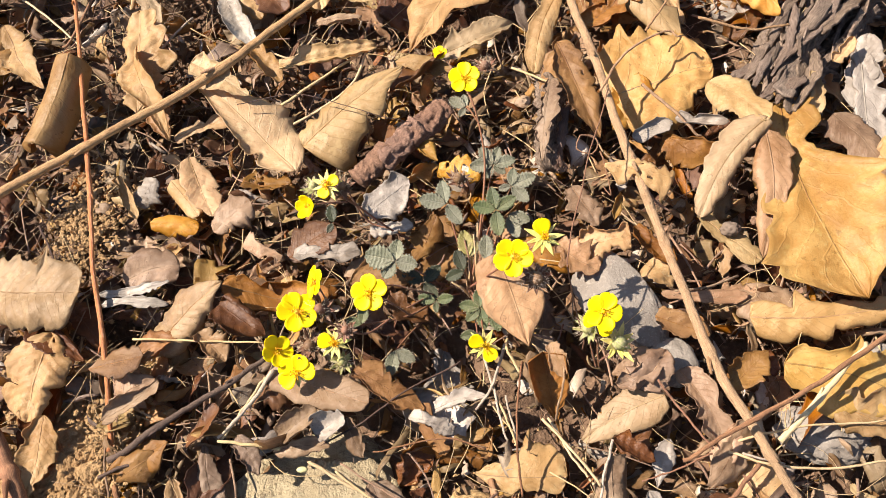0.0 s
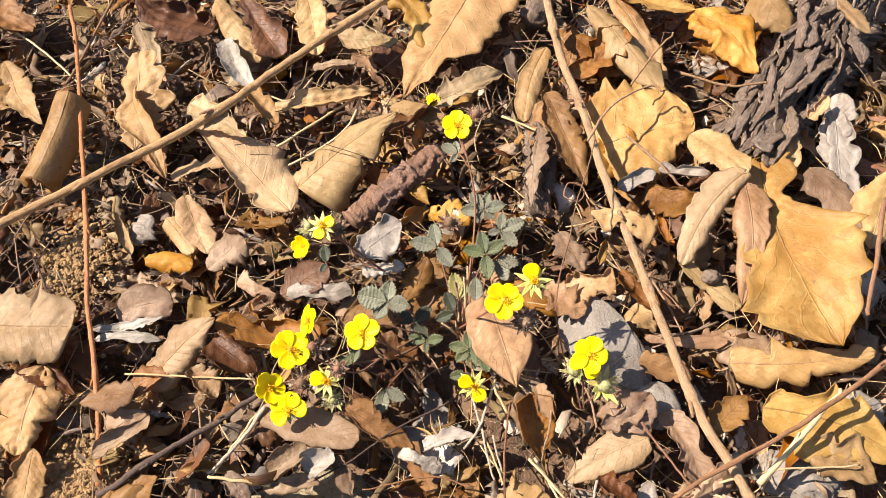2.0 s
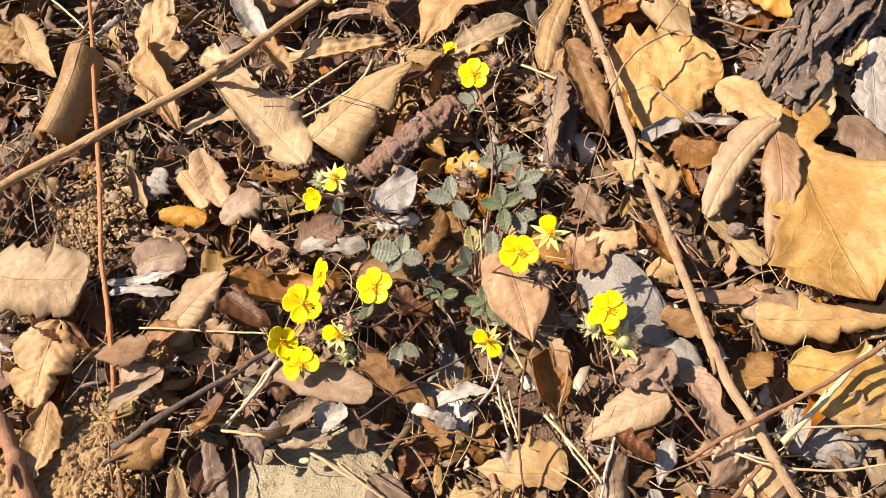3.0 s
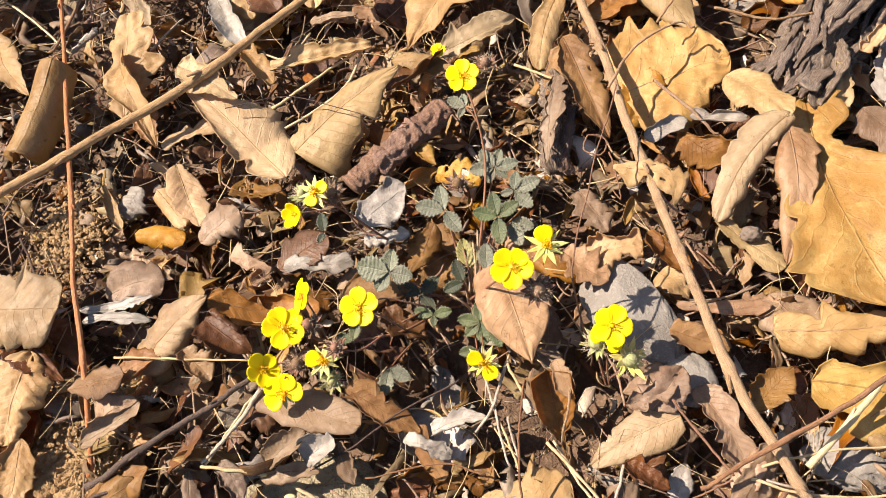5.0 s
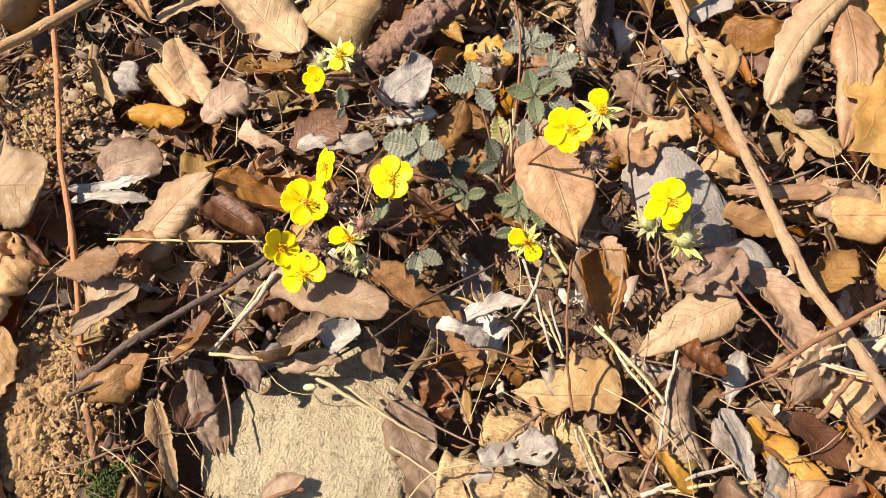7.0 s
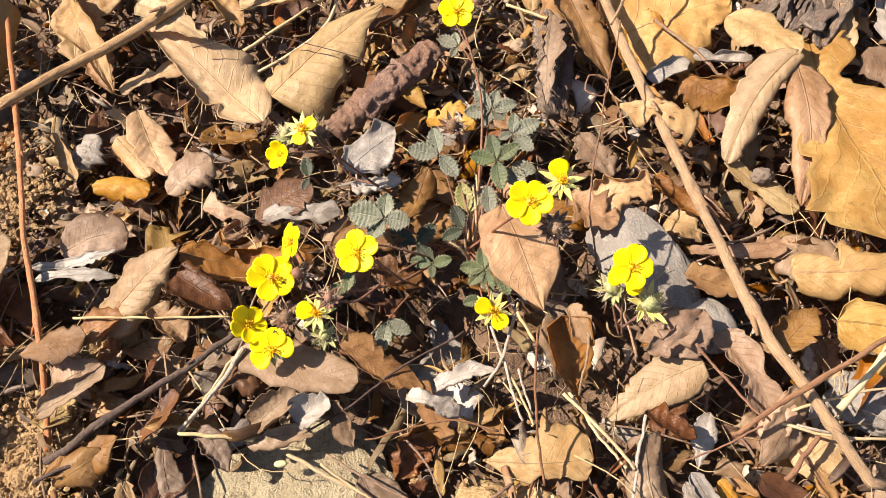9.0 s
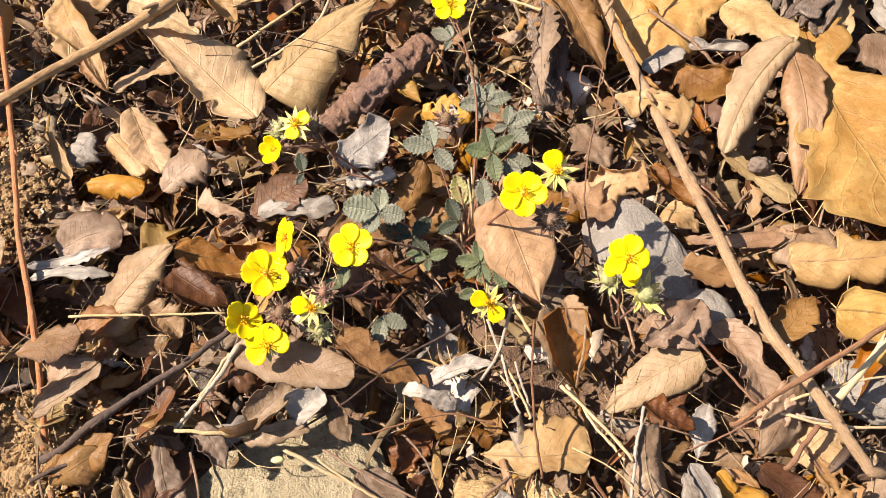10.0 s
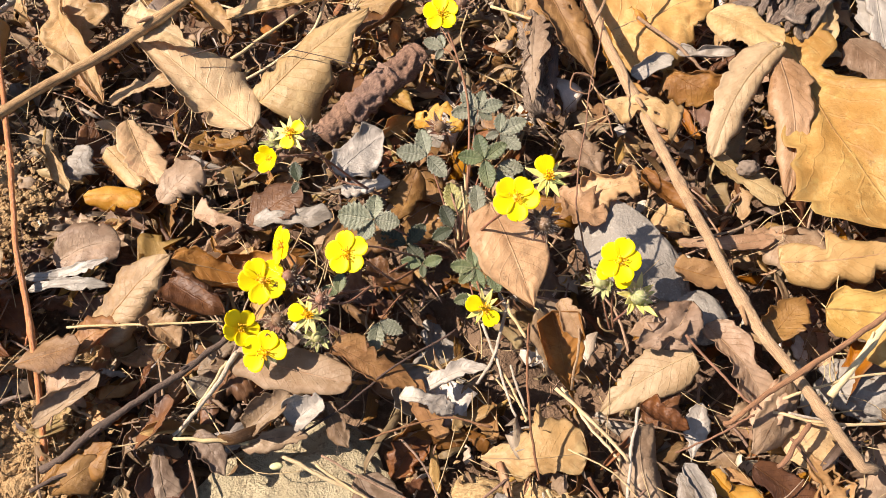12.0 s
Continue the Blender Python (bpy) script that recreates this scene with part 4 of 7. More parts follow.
stick("straw", [(-0.0684, 0.0962, 0.0032), (-0.0226, 0.1218, 0.0080), (-0.0122, 0.1468, 0.0080)], 0.00079, 0.00069, "straw", "long pale stalk lying on dry litter", "straw", n=20)
stick("straw", [(-0.0546, 0.1165, 0.0080), (-0.0347, 0.1303, 0.0096), (-0.0120, 0.1474, 0.0096)], 0.00080, 0.00060, "straw", "long pale stalk lying on dry litter", "straw", n=20)
stick("twig", [(0.1236, 0.1294, 0.0272), (0.1362, 0.1480, 0.0288), (0.1475, 0.1612, 0.0272)], 0.00056, 0.00047, "stick", "thin stalk over the golden leaf", "leaf stalk", n=18)
stick("twig", [(0.1005, 0.0985, 0.0256), (0.1122, 0.1152, 0.0288), (0.1325, 0.1289, 0.0272), (0.1391, 0.1263, 0.0256)], 0.00064, 0.00046, "stick", "thin twig over the golden leaf", "leaf stalk", n=22)
stick("twig", [(0.1211, 0.1088, 0.0144), (0.1355, 0.0926, 0.0128), (0.1456, 0.0824, 0.0080)], 0.00074, 0.00064, "stick", "thin stalk beside the stick", "leaf stalk", n=20)
stick("twig", [(0.1518, 0.1469, 0.0128), (0.1742, 0.1381, 0.0128), (0.2026, 0.1412, 0.0112)], 0.00067, 0.00058, "stick", "thin tan stem lying on dry litter", "twig", n=20)
stick("twig", [(-0.2297, 0.2152, 0.0080), (-0.1991, 0.1920, 0.0096), (-0.1668, 0.1626, 0.0080)], 0.00065, 0.00054, "straw", "thin pale twig lying on dry litter", "twig", n=20)
stick("twig", [(-0.1680, 0.0547, 0.0096), (-0.1556, 0.0317, 0.0064), (-0.1548, 0.0157, 0.0032)], 0.00055, 0.00046, "dark", "thin dark rootlet lying on dry litter", "twig", n=18)
stick("twig", [(0.2267, 0.0614, 0.0240), (0.2139, 0.0292, 0.0288), (0.2061, 0.0057, 0.0256)], 0.00112, 0.00088, "brown", "brown twig raised over an oak leaf", "twig", n=22)
stick("straw", [(-0.0410, 0.1648, 0.0032), (-0.0516, 0.1495, 0.0048), (-0.0642, 0.1545, 0.0048)], 0.00050, 0.00050, "straw", "thin straw on the litter", "straw", n=14)
stick("twig", [(-0.0712, 0.1082, 0.0224), (-0.0408, 0.1122, 0.0224), (0.0007, 0.0967, 0.0208), (0.0158, 0.0967, 0.0144)], 0.00023, 0.00018, "dark", "thread-like dark stem over the leaves", "twig", n=24)
stick("twig", [(-0.0660, -0.1091, -0.0040), (-0.0563, -0.1042, -0.0020), (-0.0432, -0.0989, -0.0020), (-0.0326, -0.0961, -0.0040)], 0.0010, 0.0008, "brown", "bent brown twig lying on the granite stone", "twig", n=24, knots=1)

# large leaves
leaf("dry_leaf", "own", (-0.0430, 0.0756, 0.0110), (-0.0965, 0.1299, 0.0230), 0.0303, "pale", "pale cream leaf with one edge turned over", shape=(0.36, 0.75, 0.8, 0.8, 1.2), curl=-25, bend=18, veins=10, pleat=0.8, edge=0.4, creases=1, rolls=(60, -35), wrinkle=0.015, vee=-8)
leaf("dry_leaf", "own", (-0.0409, 0.0905, 0.0090), (0.0084, 0.1266, 0.0190), 0.0263, "ribbed", "tan chestnut leaf with strong parallel veins", shape=(0.33, 0.35, 0.85, 0.75, 1.25), curl=-75, bend=14, veins=11, pleat=1.5, edge=0.3, creases=0, wrinkle=0.012, rolls=(0, -40))
leaf("dry_leaf", "ovate", (0.0014, 0.1172, 0.0128), (0.0301, 0.1368, 0.0160), 0.0166, "rust", "glossy rust brown leaf turned on its edge", curl=70, bend=20, roll=-20)
leaf("rolled_leaf", "own", (-0.1618, 0.1436, 0.0272), (-0.1715, 0.0934, 0.0224), 0.0174, "tan", "grey-brown leaf rolled into a tube", shape=(0.5, 0.07, 0.07, 1, 1), curl=330, bend=8, wrinkle=0.004, pleat=0.15, ragged=0.4, edge=0.1, roll=165)
leaf("crumpled_leaf", "own", (-0.1308, 0.1186, 0.0070), (-0.1357, 0.1797, 0.0150), 0.0354, "pale", "pale cream crumpled leaf", shape=(0.55, 0.7, 0.4, 1.1, 0.9), teeth=(3.2, 0.2), curl=-35, bend=26, wrinkle=0.05, edge=1.1, creases=4, torn=0.1, rolls=(-70, 30))
leaf("dry_leaf", "ovate", (-0.1370, 0.1527, 0.0112), (-0.1119, 0.1019, 0.0048), 0.0203, "pale", "pale leaf with an orange-stained end", curl=-50, bend=30, roll=10, wrinkle=0.05)
leaf("dry_leaf", "ovate", (-0.1244, 0.1392, 0.0032), (-0.1145, 0.1053, 0.0000), 0.0161, "orange", "orange brown leaf under a pale one", curl=30, bend=20)
leaf("dry_leaf", "ovate", (-0.2190, 0.1849, 0.0080), (-0.1845, 0.1381, 0.0080), 0.0184, "tan", "narrow tan leaf with bent edge", curl=-50, bend=30, roll=14)
leaf("dry_leaf", "strip", (-0.1081, 0.1012, 0.0080), (-0.0755, 0.1115, 0.0112), 0.0124, "tan", "narrow tan strip of leaf", curl=-60, bend=10)
leaf("crumpled_leaf", "scrap", (-0.0569, 0.1397, 0.0096), (-0.0070, 0.1465, 0.0112), 0.0178, "pale", "crumpled pale leaf lying on dry litter", curl=60, bend=20, wrinkle=0.14, torn=0.25, roll=10)
leaf("dry_leaf", "strip", (-0.0918, 0.1899, 0.0096), (-0.0718, 0.1550, 0.0096), 0.0114, "silver", "whitish curled strip of leaf", curl=150, bend=10, wrinkle=0.04)
leaf("dry_leaf", "scrap", (-0.0777, 0.1601, 0.0064), (-0.0569, 0.1337, 0.0048), 0.0123, "tan", "small tan torn leaf", curl=40, wrinkle=0.08)
leaf("dry_leaf", "lance", (-0.0261, 0.1844, 0.0144), (0.0069, 0.1794, 0.0128), 0.0153, "pale", "pale leaf with curved parallel veins", curl=-60, bend=20, roll=20, veins=12)
leaf("dry_leaf", "strip", (-0.0473, 0.2207, 0.0144), (-0.0386, 0.1780, 0.0064), 0.0195, "pale", "pale smooth leaf standing on end", curl=-60, bend=40)
leaf("dry_leaf", "own", (0.0510, 0.2205, 0.0150), (0.0101, 0.1438, 0.0090), 0.0391, "ribbed", "broad pinkish tan leaf with parallel veins", shape=(0.3, 0.3, 0.9, 1.0, 1.0), curl=-130, bend=8, veins=12, wrinkle=0.012, edge=0.25, creases=1, pleat=0.8)
leaf("dry_leaf", "ovate", (0.0247, 0.1370, 0.0112), (0.0626, 0.1532, 0.0128), 0.0129, "pale", "narrow grey-green arched leaf", curl=-120, bend=30, roll=18, wrinkle=0.04)
leaf("curled_leaf", "own", (-0.0090, 0.0514, 0.0080), (0.0114, 0.0667, 0.0120), 0.0151, "silver", "silvery curled weathered leaf", shape=(0.5, 0.3, 0.35, 1, 1), curl=70, bend=16, edge=1.5, wrinkle=0.04, creases=5, veins=9, pleat=2.0)
leaf("dry_leaf", "own", (-0.0987, 0.0894, 0.0080), (-0.0831, 0.0564, 0.0060), 0.0128, "pale", "pale yellowish torn leaf", shape=(0.5, 0.35, 0.5, 1, 1), curl=-24, bend=12, edge=0.5, torn=0.1)
leaf("dry_leaf", "own", (-0.0827, 0.0493, 0.0040), (-0.0649, 0.0629, 0.0080), 0.0201, "pink", "rounded pinkish brown leaf", shape=(0.5, 0.5, 0.4, 1, 1), curl=-40, bend=34, veins=7, wrinkle=0.02, edge=0.3, creases=1, rolls=(0, -40))
leaf("dry_leaf", "scrap", (-0.0690, 0.0730, 0.0096), (-0.0457, 0.0707, 0.0080), 0.0156, "orange", "orange-brown leaf eaten into holes", curl=-20, bend=15, holes=7, torn=0.2)
leaf("curled_leaf", "own", (-0.1070, 0.0776, 0.0060), (-0.0912, 0.0581, 0.0040), 0.0089, "pale", "pale rolled ribbed leaf", shape=(0.5, 0.35, 0.35, 1, 1), curl=-170, bend=14, veins=11, pleat=2.0)
leaf("dry_leaf", "own", (-0.1148, 0.0794, 0.0060), (-0.1236, 0.0664, 0.0020), 0.0131, "silver", "silvery folded leaf lying on dry litter", shape=(0.5, 0.4, 0.4, 1, 1), curl=-90, bend=40, edge=0.8, wrinkle=0.04)
leaf("dry_leaf", "strip", (-0.1341, 0.0811, 0.0080), (-0.1218, 0.0581, 0.0048), 0.0082, "tan", "small tan leaf strip", curl=70, bend=10)
leaf("curled_leaf", "own", (-0.1151, 0.0559, 0.0040), (-0.0910, 0.0524, 0.0020), 0.0098, "gold", "yellowish rolled leaf on dry litter", shape=(0.5, 0.3, 0.3, 1, 1), curl=-150, bend=14, edge=0.5, veins=10, pleat=1.8)
leaf("dry_leaf", "own", (-0.0454, 0.0328, 0.0040), (-0.0224, 0.0462, 0.0080), 0.0193, "rust", "dark red-brown leaf beneath the flowers", shape=(0.5, 0.6, 0.6, 1, 1), curl=-16, bend=10, edge=0.3, wrinkle=0.012, creases=1)
leaf("dry_leaf", "own", (-0.0728, 0.0190, 0.0100), (-0.0237, 0.0117, 0.0080), 0.0191, "orange", "long wavy orange-brown leaf behind the flowers", shape=(0.5, 0.35, 0.35, 1, 1), curl=60, bend=-8, wrinkle=0.05, edge=1.3, creases=4, torn=0.1, rolls=(60, 20))
leaf("dry_leaf", "own", (-0.1038, -0.0077, 0.0000), (-0.0716, 0.0190, 0.0140), 0.0221, "tan", "pale leaf curling over at its edge", shape=(0.38, 0.4, 0.8, 1, 1), curl=-95, bend=34, wrinkle=0.012, edge=0.3, creases=0, rolls=(0, -60))
leaf("curled_leaf", "ovate", (-0.0738, 0.0107, 0.0096), (-0.0508, -0.0057, 0.0080), 0.0194, "rust", "curled rust brown leaf", curl=110, bend=25, wrinkle=0.06)
leaf("curled_leaf", "strip", (-0.0811, -0.0036, 0.0096), (-0.0679, -0.0160, 0.0064), 0.0123, "tan", "tan crumpled leaf edge", curl=120, bend=20, wrinkle=0.1, torn=0.3)
leaf("dry_leaf", "scrap", (-0.0658, 0.0390, 0.0080), (-0.0460, 0.0321, 0.0080), 0.0129, "pink", "small greyish pink leaf", curl=-60, bend=20)
leaf("dry_leaf", "own", (-0.1933, 0.0243, 0.0080), (-0.1368, 0.0164, 0.0160), 0.0407, "ribbed", "large pale leaf crossed by a stick's shadow", shape=(0.6, 0.5, 0.38, 1, 1), curl=-34, bend=20, veins=9, pleat=0.9, edge=0.35, wrinkle=0.012, creases=1, rolls=(0, -50))
leaf("dry_leaf", "own", (-0.1507, 0.0003, 0.0080), (-0.1578, -0.0388, 0.0020), 0.0307, "tan", "large mottled pale leaf with a worn hole", shape=(0.45, 0.5, 0.45, 1, 1), curl=-30, bend=22, wrinkle=0.035, edge=0.6, holes=2, rolls=(-40, 0))
leaf("dry_leaf", "ovate", (-0.1473, -0.0234, -0.0016), (-0.1642, -0.0496, -0.0064), 0.0176, "rust", "rust brown leaf under a pale one", curl=40, bend=20)
leaf("dry_leaf", "ovate", (-0.1490, -0.0362, 0.0032), (-0.1533, -0.0723, -0.0016), 0.0160, "tan", "tan leaf hanging over the soil bank", curl=-60, bend=25)
leaf("dry_leaf", "own", (-0.1298, -0.0178, 0.0080), (-0.1032, -0.0138, 0.0120), 0.0159, "orange", "brown toothed leaf with fine ribs", shape=(0.6, 0.7, 0.4, 1, 1), teeth=(5, 0.08), curl=-30, bend=18, veins=9, pleat=2.4, edge=0.5, wrinkle=0.02)
leaf("dry_leaf", "scrap", (-0.1200, -0.0404, 0.0064), (-0.0958, -0.0248, 0.0096), 0.0135, "mauve", "purple-brown crumpled leaf lying on dry litter", curl=60, wrinkle=0.09)
leaf("leaf_strip", "strip", (-0.1283, 0.0120, 0.0096), (-0.0966, 0.0105, 0.0096), 0.0061, "silver", "bleached rolled leaf strip", curl=-60, bend=8, wrinkle=0.05, torn=0.25, veins=3, pleat=2.0)
leaf("leaf_strip", "strip", (-0.1297, 0.0164, 0.0112), (-0.0979, 0.0221, 0.0096), 0.0056, "silver", "bleached rolled leaf strip", curl=-60, bend=8, wrinkle=0.05, torn=0.25, veins=3, pleat=2.0)
leaf("dry_leaf", "own", (-0.1232, 0.0255, 0.0040), (-0.0959, 0.0317, 0.0060), 0.0198, "mauve", "mauve-grey leaf on the litter", shape=(0.5, 0.4, 0.35, 1, 1), curl=-24, bend=14, edge=0.7, wrinkle=0.03, creases=4)
leaf("dry_leaf", "own", (-0.0830, -0.0511, 0.0020), (-0.0668, -0.0378, 0.0100), 0.0147, "rust", "rust brown leaf standing on edge", shape=(0.5, 0.5, 0.4, 1, 1), curl=70, bend=25, roll=-35, edge=0.5, wrinkle=0.015, creases=1)
leaf("dry_leaf", "lance", (-0.1143, -0.0620, 0.0048), (-0.0881, -0.0508, 0.0080), 0.0152, "orange", "rumpled brown leaf on the soil", curl=-40, bend=20, wrinkle=0.06)
leaf("dry_leaf", "own", (-0.0474, -0.0216, 0.0080), (-0.0040, -0.0371, 0.0080), 0.0170, "rose", "smooth pinkish leaf with the shadow of a flower", shape=(0.45, 0.3, 0.3, 1, 1), curl=-12, bend=8, wrinkle=0.006, edge=0.15, creases=0, torn=0.0, pleat=0.3, ragged=0.6)
leaf("dry_leaf", "own", (-0.0099, -0.0238, 0.0120), (0.0188, -0.0398, 0.0040), 0.0142, "orange", "bright orange-brown leaf with curled edge", shape=(0.35, 0.4, 0.6, 1, 1), curl=-50, bend=20, wrinkle=0.04, edge=0.8, veins=14, rolls=(0, 70))
leaf("dry_leaf", "own", (0.0179, -0.0366, 0.0040), (0.0263, -0.0565, -0.0040), 0.0093, "orange", "orange-brown hanging leaf strip", shape=(0.5, 0.35, 0.4, 1, 1), curl=-60, bend=12, wrinkle=0.03, edge=0.6)
leaf("curled_leaf", "ovate", (-0.0417, -0.0498, 0.0064), (-0.0255, -0.0387, 0.0096), 0.0107, "mauve", "grey-brown leaf rolled at its edge", curl=190, bend=20)
leaf("curled_leaf", "strip", (-0.0261, -0.0491, 0.0064), (-0.0143, -0.0417, 0.0080), 0.0102, "silver", "pale rolled leaf lying on dry litter", curl=190, bend=10)
leaf("crumpled_leaf", "scrap", (0.0267, -0.0890, 0.0016), (0.0522, -0.0847, 0.0032), 0.0141, "silver", "whitish crumpled leaf with small holes", curl=50, bend=35, wrinkle=0.12, holes=4, torn=0.2)
leaf("dry_leaf", "own", (0.0378, -0.0640, -0.0040), (0.0754, -0.0664, 0.0000), 0.0240, "pale", "broad cream leaf with dark stalk shadow", shape=(0.58, 0.9, 0.35, 1.1, 0.9), teeth=(2.3, 0.14), curl=-14, bend=34, wrinkle=0.02, veins=7, pleat=0.4, torn=0.0, ragged=1.6, edge=0.4, creases=2, vee=-14)
leaf("dry_leaf", "own", (0.0511, 0.0200, 0.0260), (0.0628, -0.0173, 0.0140), 0.0283, "tan", "folded light brown leaf leaning on the plant", shape=(0.38, 0.4, 1.1, 1, 1), curl=-20, bend=16, veins=5, wrinkle=0.012, edge=0.35, creases=0, vee=-7, torn=0.0, pleat=0.4, ragged=0.6)
leaf("curled_leaf", "own", (0.0632, -0.0212, 0.0200), (0.0660, -0.0391, 0.0020), 0.0086, "rose", "pale side of a curled leaf", shape=(0.5, 0.6, 0.6, 1, 1), curl=-80, bend=40, edge=0.2, creases=0, wrinkle=0.012, roll=-20)
leaf("curled_leaf", "strip", (0.0717, -0.0194, 0.0240), (0.0764, -0.0329, 0.0208), 0.0075, "tan", "curled tan rim of a leaf", curl=120, bend=40, roll=30, edge=0.2, wrinkle=0.01)
leaf("curled_leaf", "own", (0.0741, -0.0515, -0.0060), (0.0682, -0.0227, 0.0220), 0.0132, "orange", "orange ribbed leaf curled into an open loop", shape=(0.8, 0.8, 0.25, 1, 1), curl=230, bend=10, veins=9, pleat=2.2, edge=0.3, creases=0, wrinkle=0.008)
leaf("dry_leaf", "own", (0.0855, 0.0310, 0.0040), (0.1092, 0.0334, 0.0080), 0.0195, "tan", "smooth tan cupped leaf with a rolled rim", shape=(0.5, 0.28, 0.28, 1, 1), curl=-28, bend=34, edge=0.25, creases=0, wrinkle=0.01, veins=5, rolls=(120, -40))
leaf("dry_leaf", "scrap", (0.0996, 0.0624, 0.0208), (0.1283, 0.0539, 0.0192), 0.0190, "pale", "pale leaf eaten to lace round the stick", curl=-60, bend=20, holes=4, torn=0.12)
leaf("golden_leaf", "own", (0.1043, 0.1091, 0.0050), (0.1550, 0.1210, 0.0110), 0.0507, "cream", "large golden tan toothed leaf", shape=(0.42, 0.35, 0.5, 1.15, 0.85), teeth=(3.6, 0.13), curl=-14, bend=16, wrinkle=0.02, veins=5, torn=0.0, edge=0.45, creases=3, vee=6)
leaf("golden_leaf", "ovate", (0.1209, 0.1188, 0.0096), (0.1066, 0.0899, 0.0064), 0.0240, "gold", "golden leaf lobe in half shade", curl=-20, bend=15)
leaf("dry_leaf", "plane", (0.0969, 0.1496, 0.0096), (0.1262, 0.1763, 0.0160), 0.0308, "orange", "brown-tan leaf behind the stick", curl=-30, bend=20)
leaf("dry_leaf", "lance", (0.1086, 0.1937, 0.0160), (0.1433, 0.1325, 0.0112), 0.0216, "ribbed", "pale striped leaf with dark veins", curl=-50, bend=20, veins=14)
leaf("dry_leaf", "ovate", (0.0832, 0.1373, 0.0144), (0.1001, 0.0847, 0.0080), 0.0193, "orange", "orange-brown glossy leaf with gnawed edge", curl=-70, bend=25, holes=3, torn=0.15)
leaf("dry_leaf", "ovate", (0.0871, 0.1338, 0.0128), (0.0753, 0.1075, 0.0080), 0.0163, "tan", "yellow-tan lobed leaf lying on dry litter", curl=-60, bend=25)
leaf("dry_leaf", "strip", (0.0850, 0.1677, 0.0144), (0.0715, 0.1246, 0.0080), 0.0112, "tan", "narrow tan leaf standing on edge", curl=-90, bend=15)
leaf("dry_leaf", "own", (0.1519, 0.1102, 0.0110), (0.1719, 0.0801, 0.0210), 0.0186, "pale", "pale leaf folded to a point", shape=(0.45, 0.5, 0.4, 1, 1), curl=-30, bend=20, edge=0.3, wrinkle=0.015, creases=1)
leaf("dry_leaf", "own", (0.1718, 0.0819, 0.0210), (0.1392, 0.0409, 0.0070), 0.0165, "pale", "long pale leaf fold", shape=(0.4, 0.35, 0.5, 1, 1), curl=-95, bend=34, edge=0.3, wrinkle=0.012, creases=0, rolls=(-60, 20), lean=0.3)
leaf("dry_leaf", "own", (0.1703, 0.0765, 0.0190), (0.1634, 0.0213, 0.0050), 0.0167, "pink", "pinkish leaf fold in half shade", shape=(0.35, 0.4, 0.7, 1, 1), curl=-60, bend=22, edge=0.4, wrinkle=0.015, creases=1, rolls=(40, -60))
leaf("golden_leaf", "waisted", (0.1825, 0.1000, 0.0080), (0.1965, -0.0041, 0.0180), 0.0454, "gold", "large golden lobed leaf with a clear midrib", curl=-8, bend=8, veins=6, wrinkle=0.022, edge=0.5, creases=1, vee=5, rolls=(10, 25), teeth=(4.5, 0.14), stalk=0.008, torn=0.06, roll=8)
leaf("dry_leaf", "own", (0.2034, 0.0877, 0.0110), (0.2219, 0.0508, 0.0070), 0.0209, "mauve", "smooth grey-brown leaf folded along its midrib", shape=(0.42, 0.6, 0.8, 1, 1), curl=-20, bend=14, wrinkle=0.01, edge=0.3, creases=0, vee=-14)
leaf("dry_leaf", "strip", (0.2210, 0.1252, 0.0144), (0.2174, 0.0646, 0.0064), 0.0148, "silver", "pale bleached leaf strip", curl=-70, bend=20, wrinkle=0.06, torn=0.15)
leaf("dry_leaf", "strip", (0.1974, 0.1108, 0.0128), (0.1983, 0.0890, 0.0080), 0.0088, "pale", "small pale leaf tip", curl=-50, bend=20)
leaf("dry_leaf", "own", (0.1539, -0.0053, 0.0050), (0.2137, -0.0027, 0.0070), 0.0226, "ribbed", "long pinkish tan leaf with slanted veins", shape=(0.32, 0.28, 0.5, 1, 1), curl=-45, bend=16, veins=11, wrinkle=0.014, edge=0.4, creases=1, pleat=1.3, rolls=(0, -50))
leaf("dry_leaf", "own", (0.1588, 0.0055, 0.0010), (0.1443, 0.0077, 0.0030), 0.0096, "pink", "flat brown leaf strip", shape=(0.4, 0.3, 0.3, 1, 1), curl=-20, bend=10, edge=0.5)
leaf("dry_leaf", "strip", (0.1154, -0.0043, 0.0080), (0.1374, -0.0121, 0.0064), 0.0093, "orange", "orange-brown curled leaf edge", curl=80, bend=10)
leaf("dry_leaf", "own", (0.1616, -0.0279, 0.0130), (0.2129, -0.0484, 0.0090), 0.0271, "cream", "smooth glossy orange-tan leaf", shape=(0.4, 0.45, 0.6, 1.0, 1.0), curl=-24, bend=18, wrinkle=0.012, edge=0.4, creases=1, vee=-16, rolls=(50, -30), pleat=0.4)
leaf("dry_leaf", "ovate", (0.1768, -0.0437, 0.0096), (0.2017, -0.0567, 0.0064), 0.0185, "tan", "smooth tan leaf by the stone", curl=-40, bend=20)
leaf("dry_leaf", "own", (0.1151, -0.0382, 0.0100), (0.0812, -0.0532, -0.0020), 0.0176, "pale", "smooth pale leaf bent over a dark hollow", shape=(0.25, 0.35, 0.7, 1.0, 0.9), curl=-36, bend=10, edge=0.15, creases=0, wrinkle=0.003, rolls=(-30, 0), vee=2, pleat=0.2, ragged=0.7, veins=4)
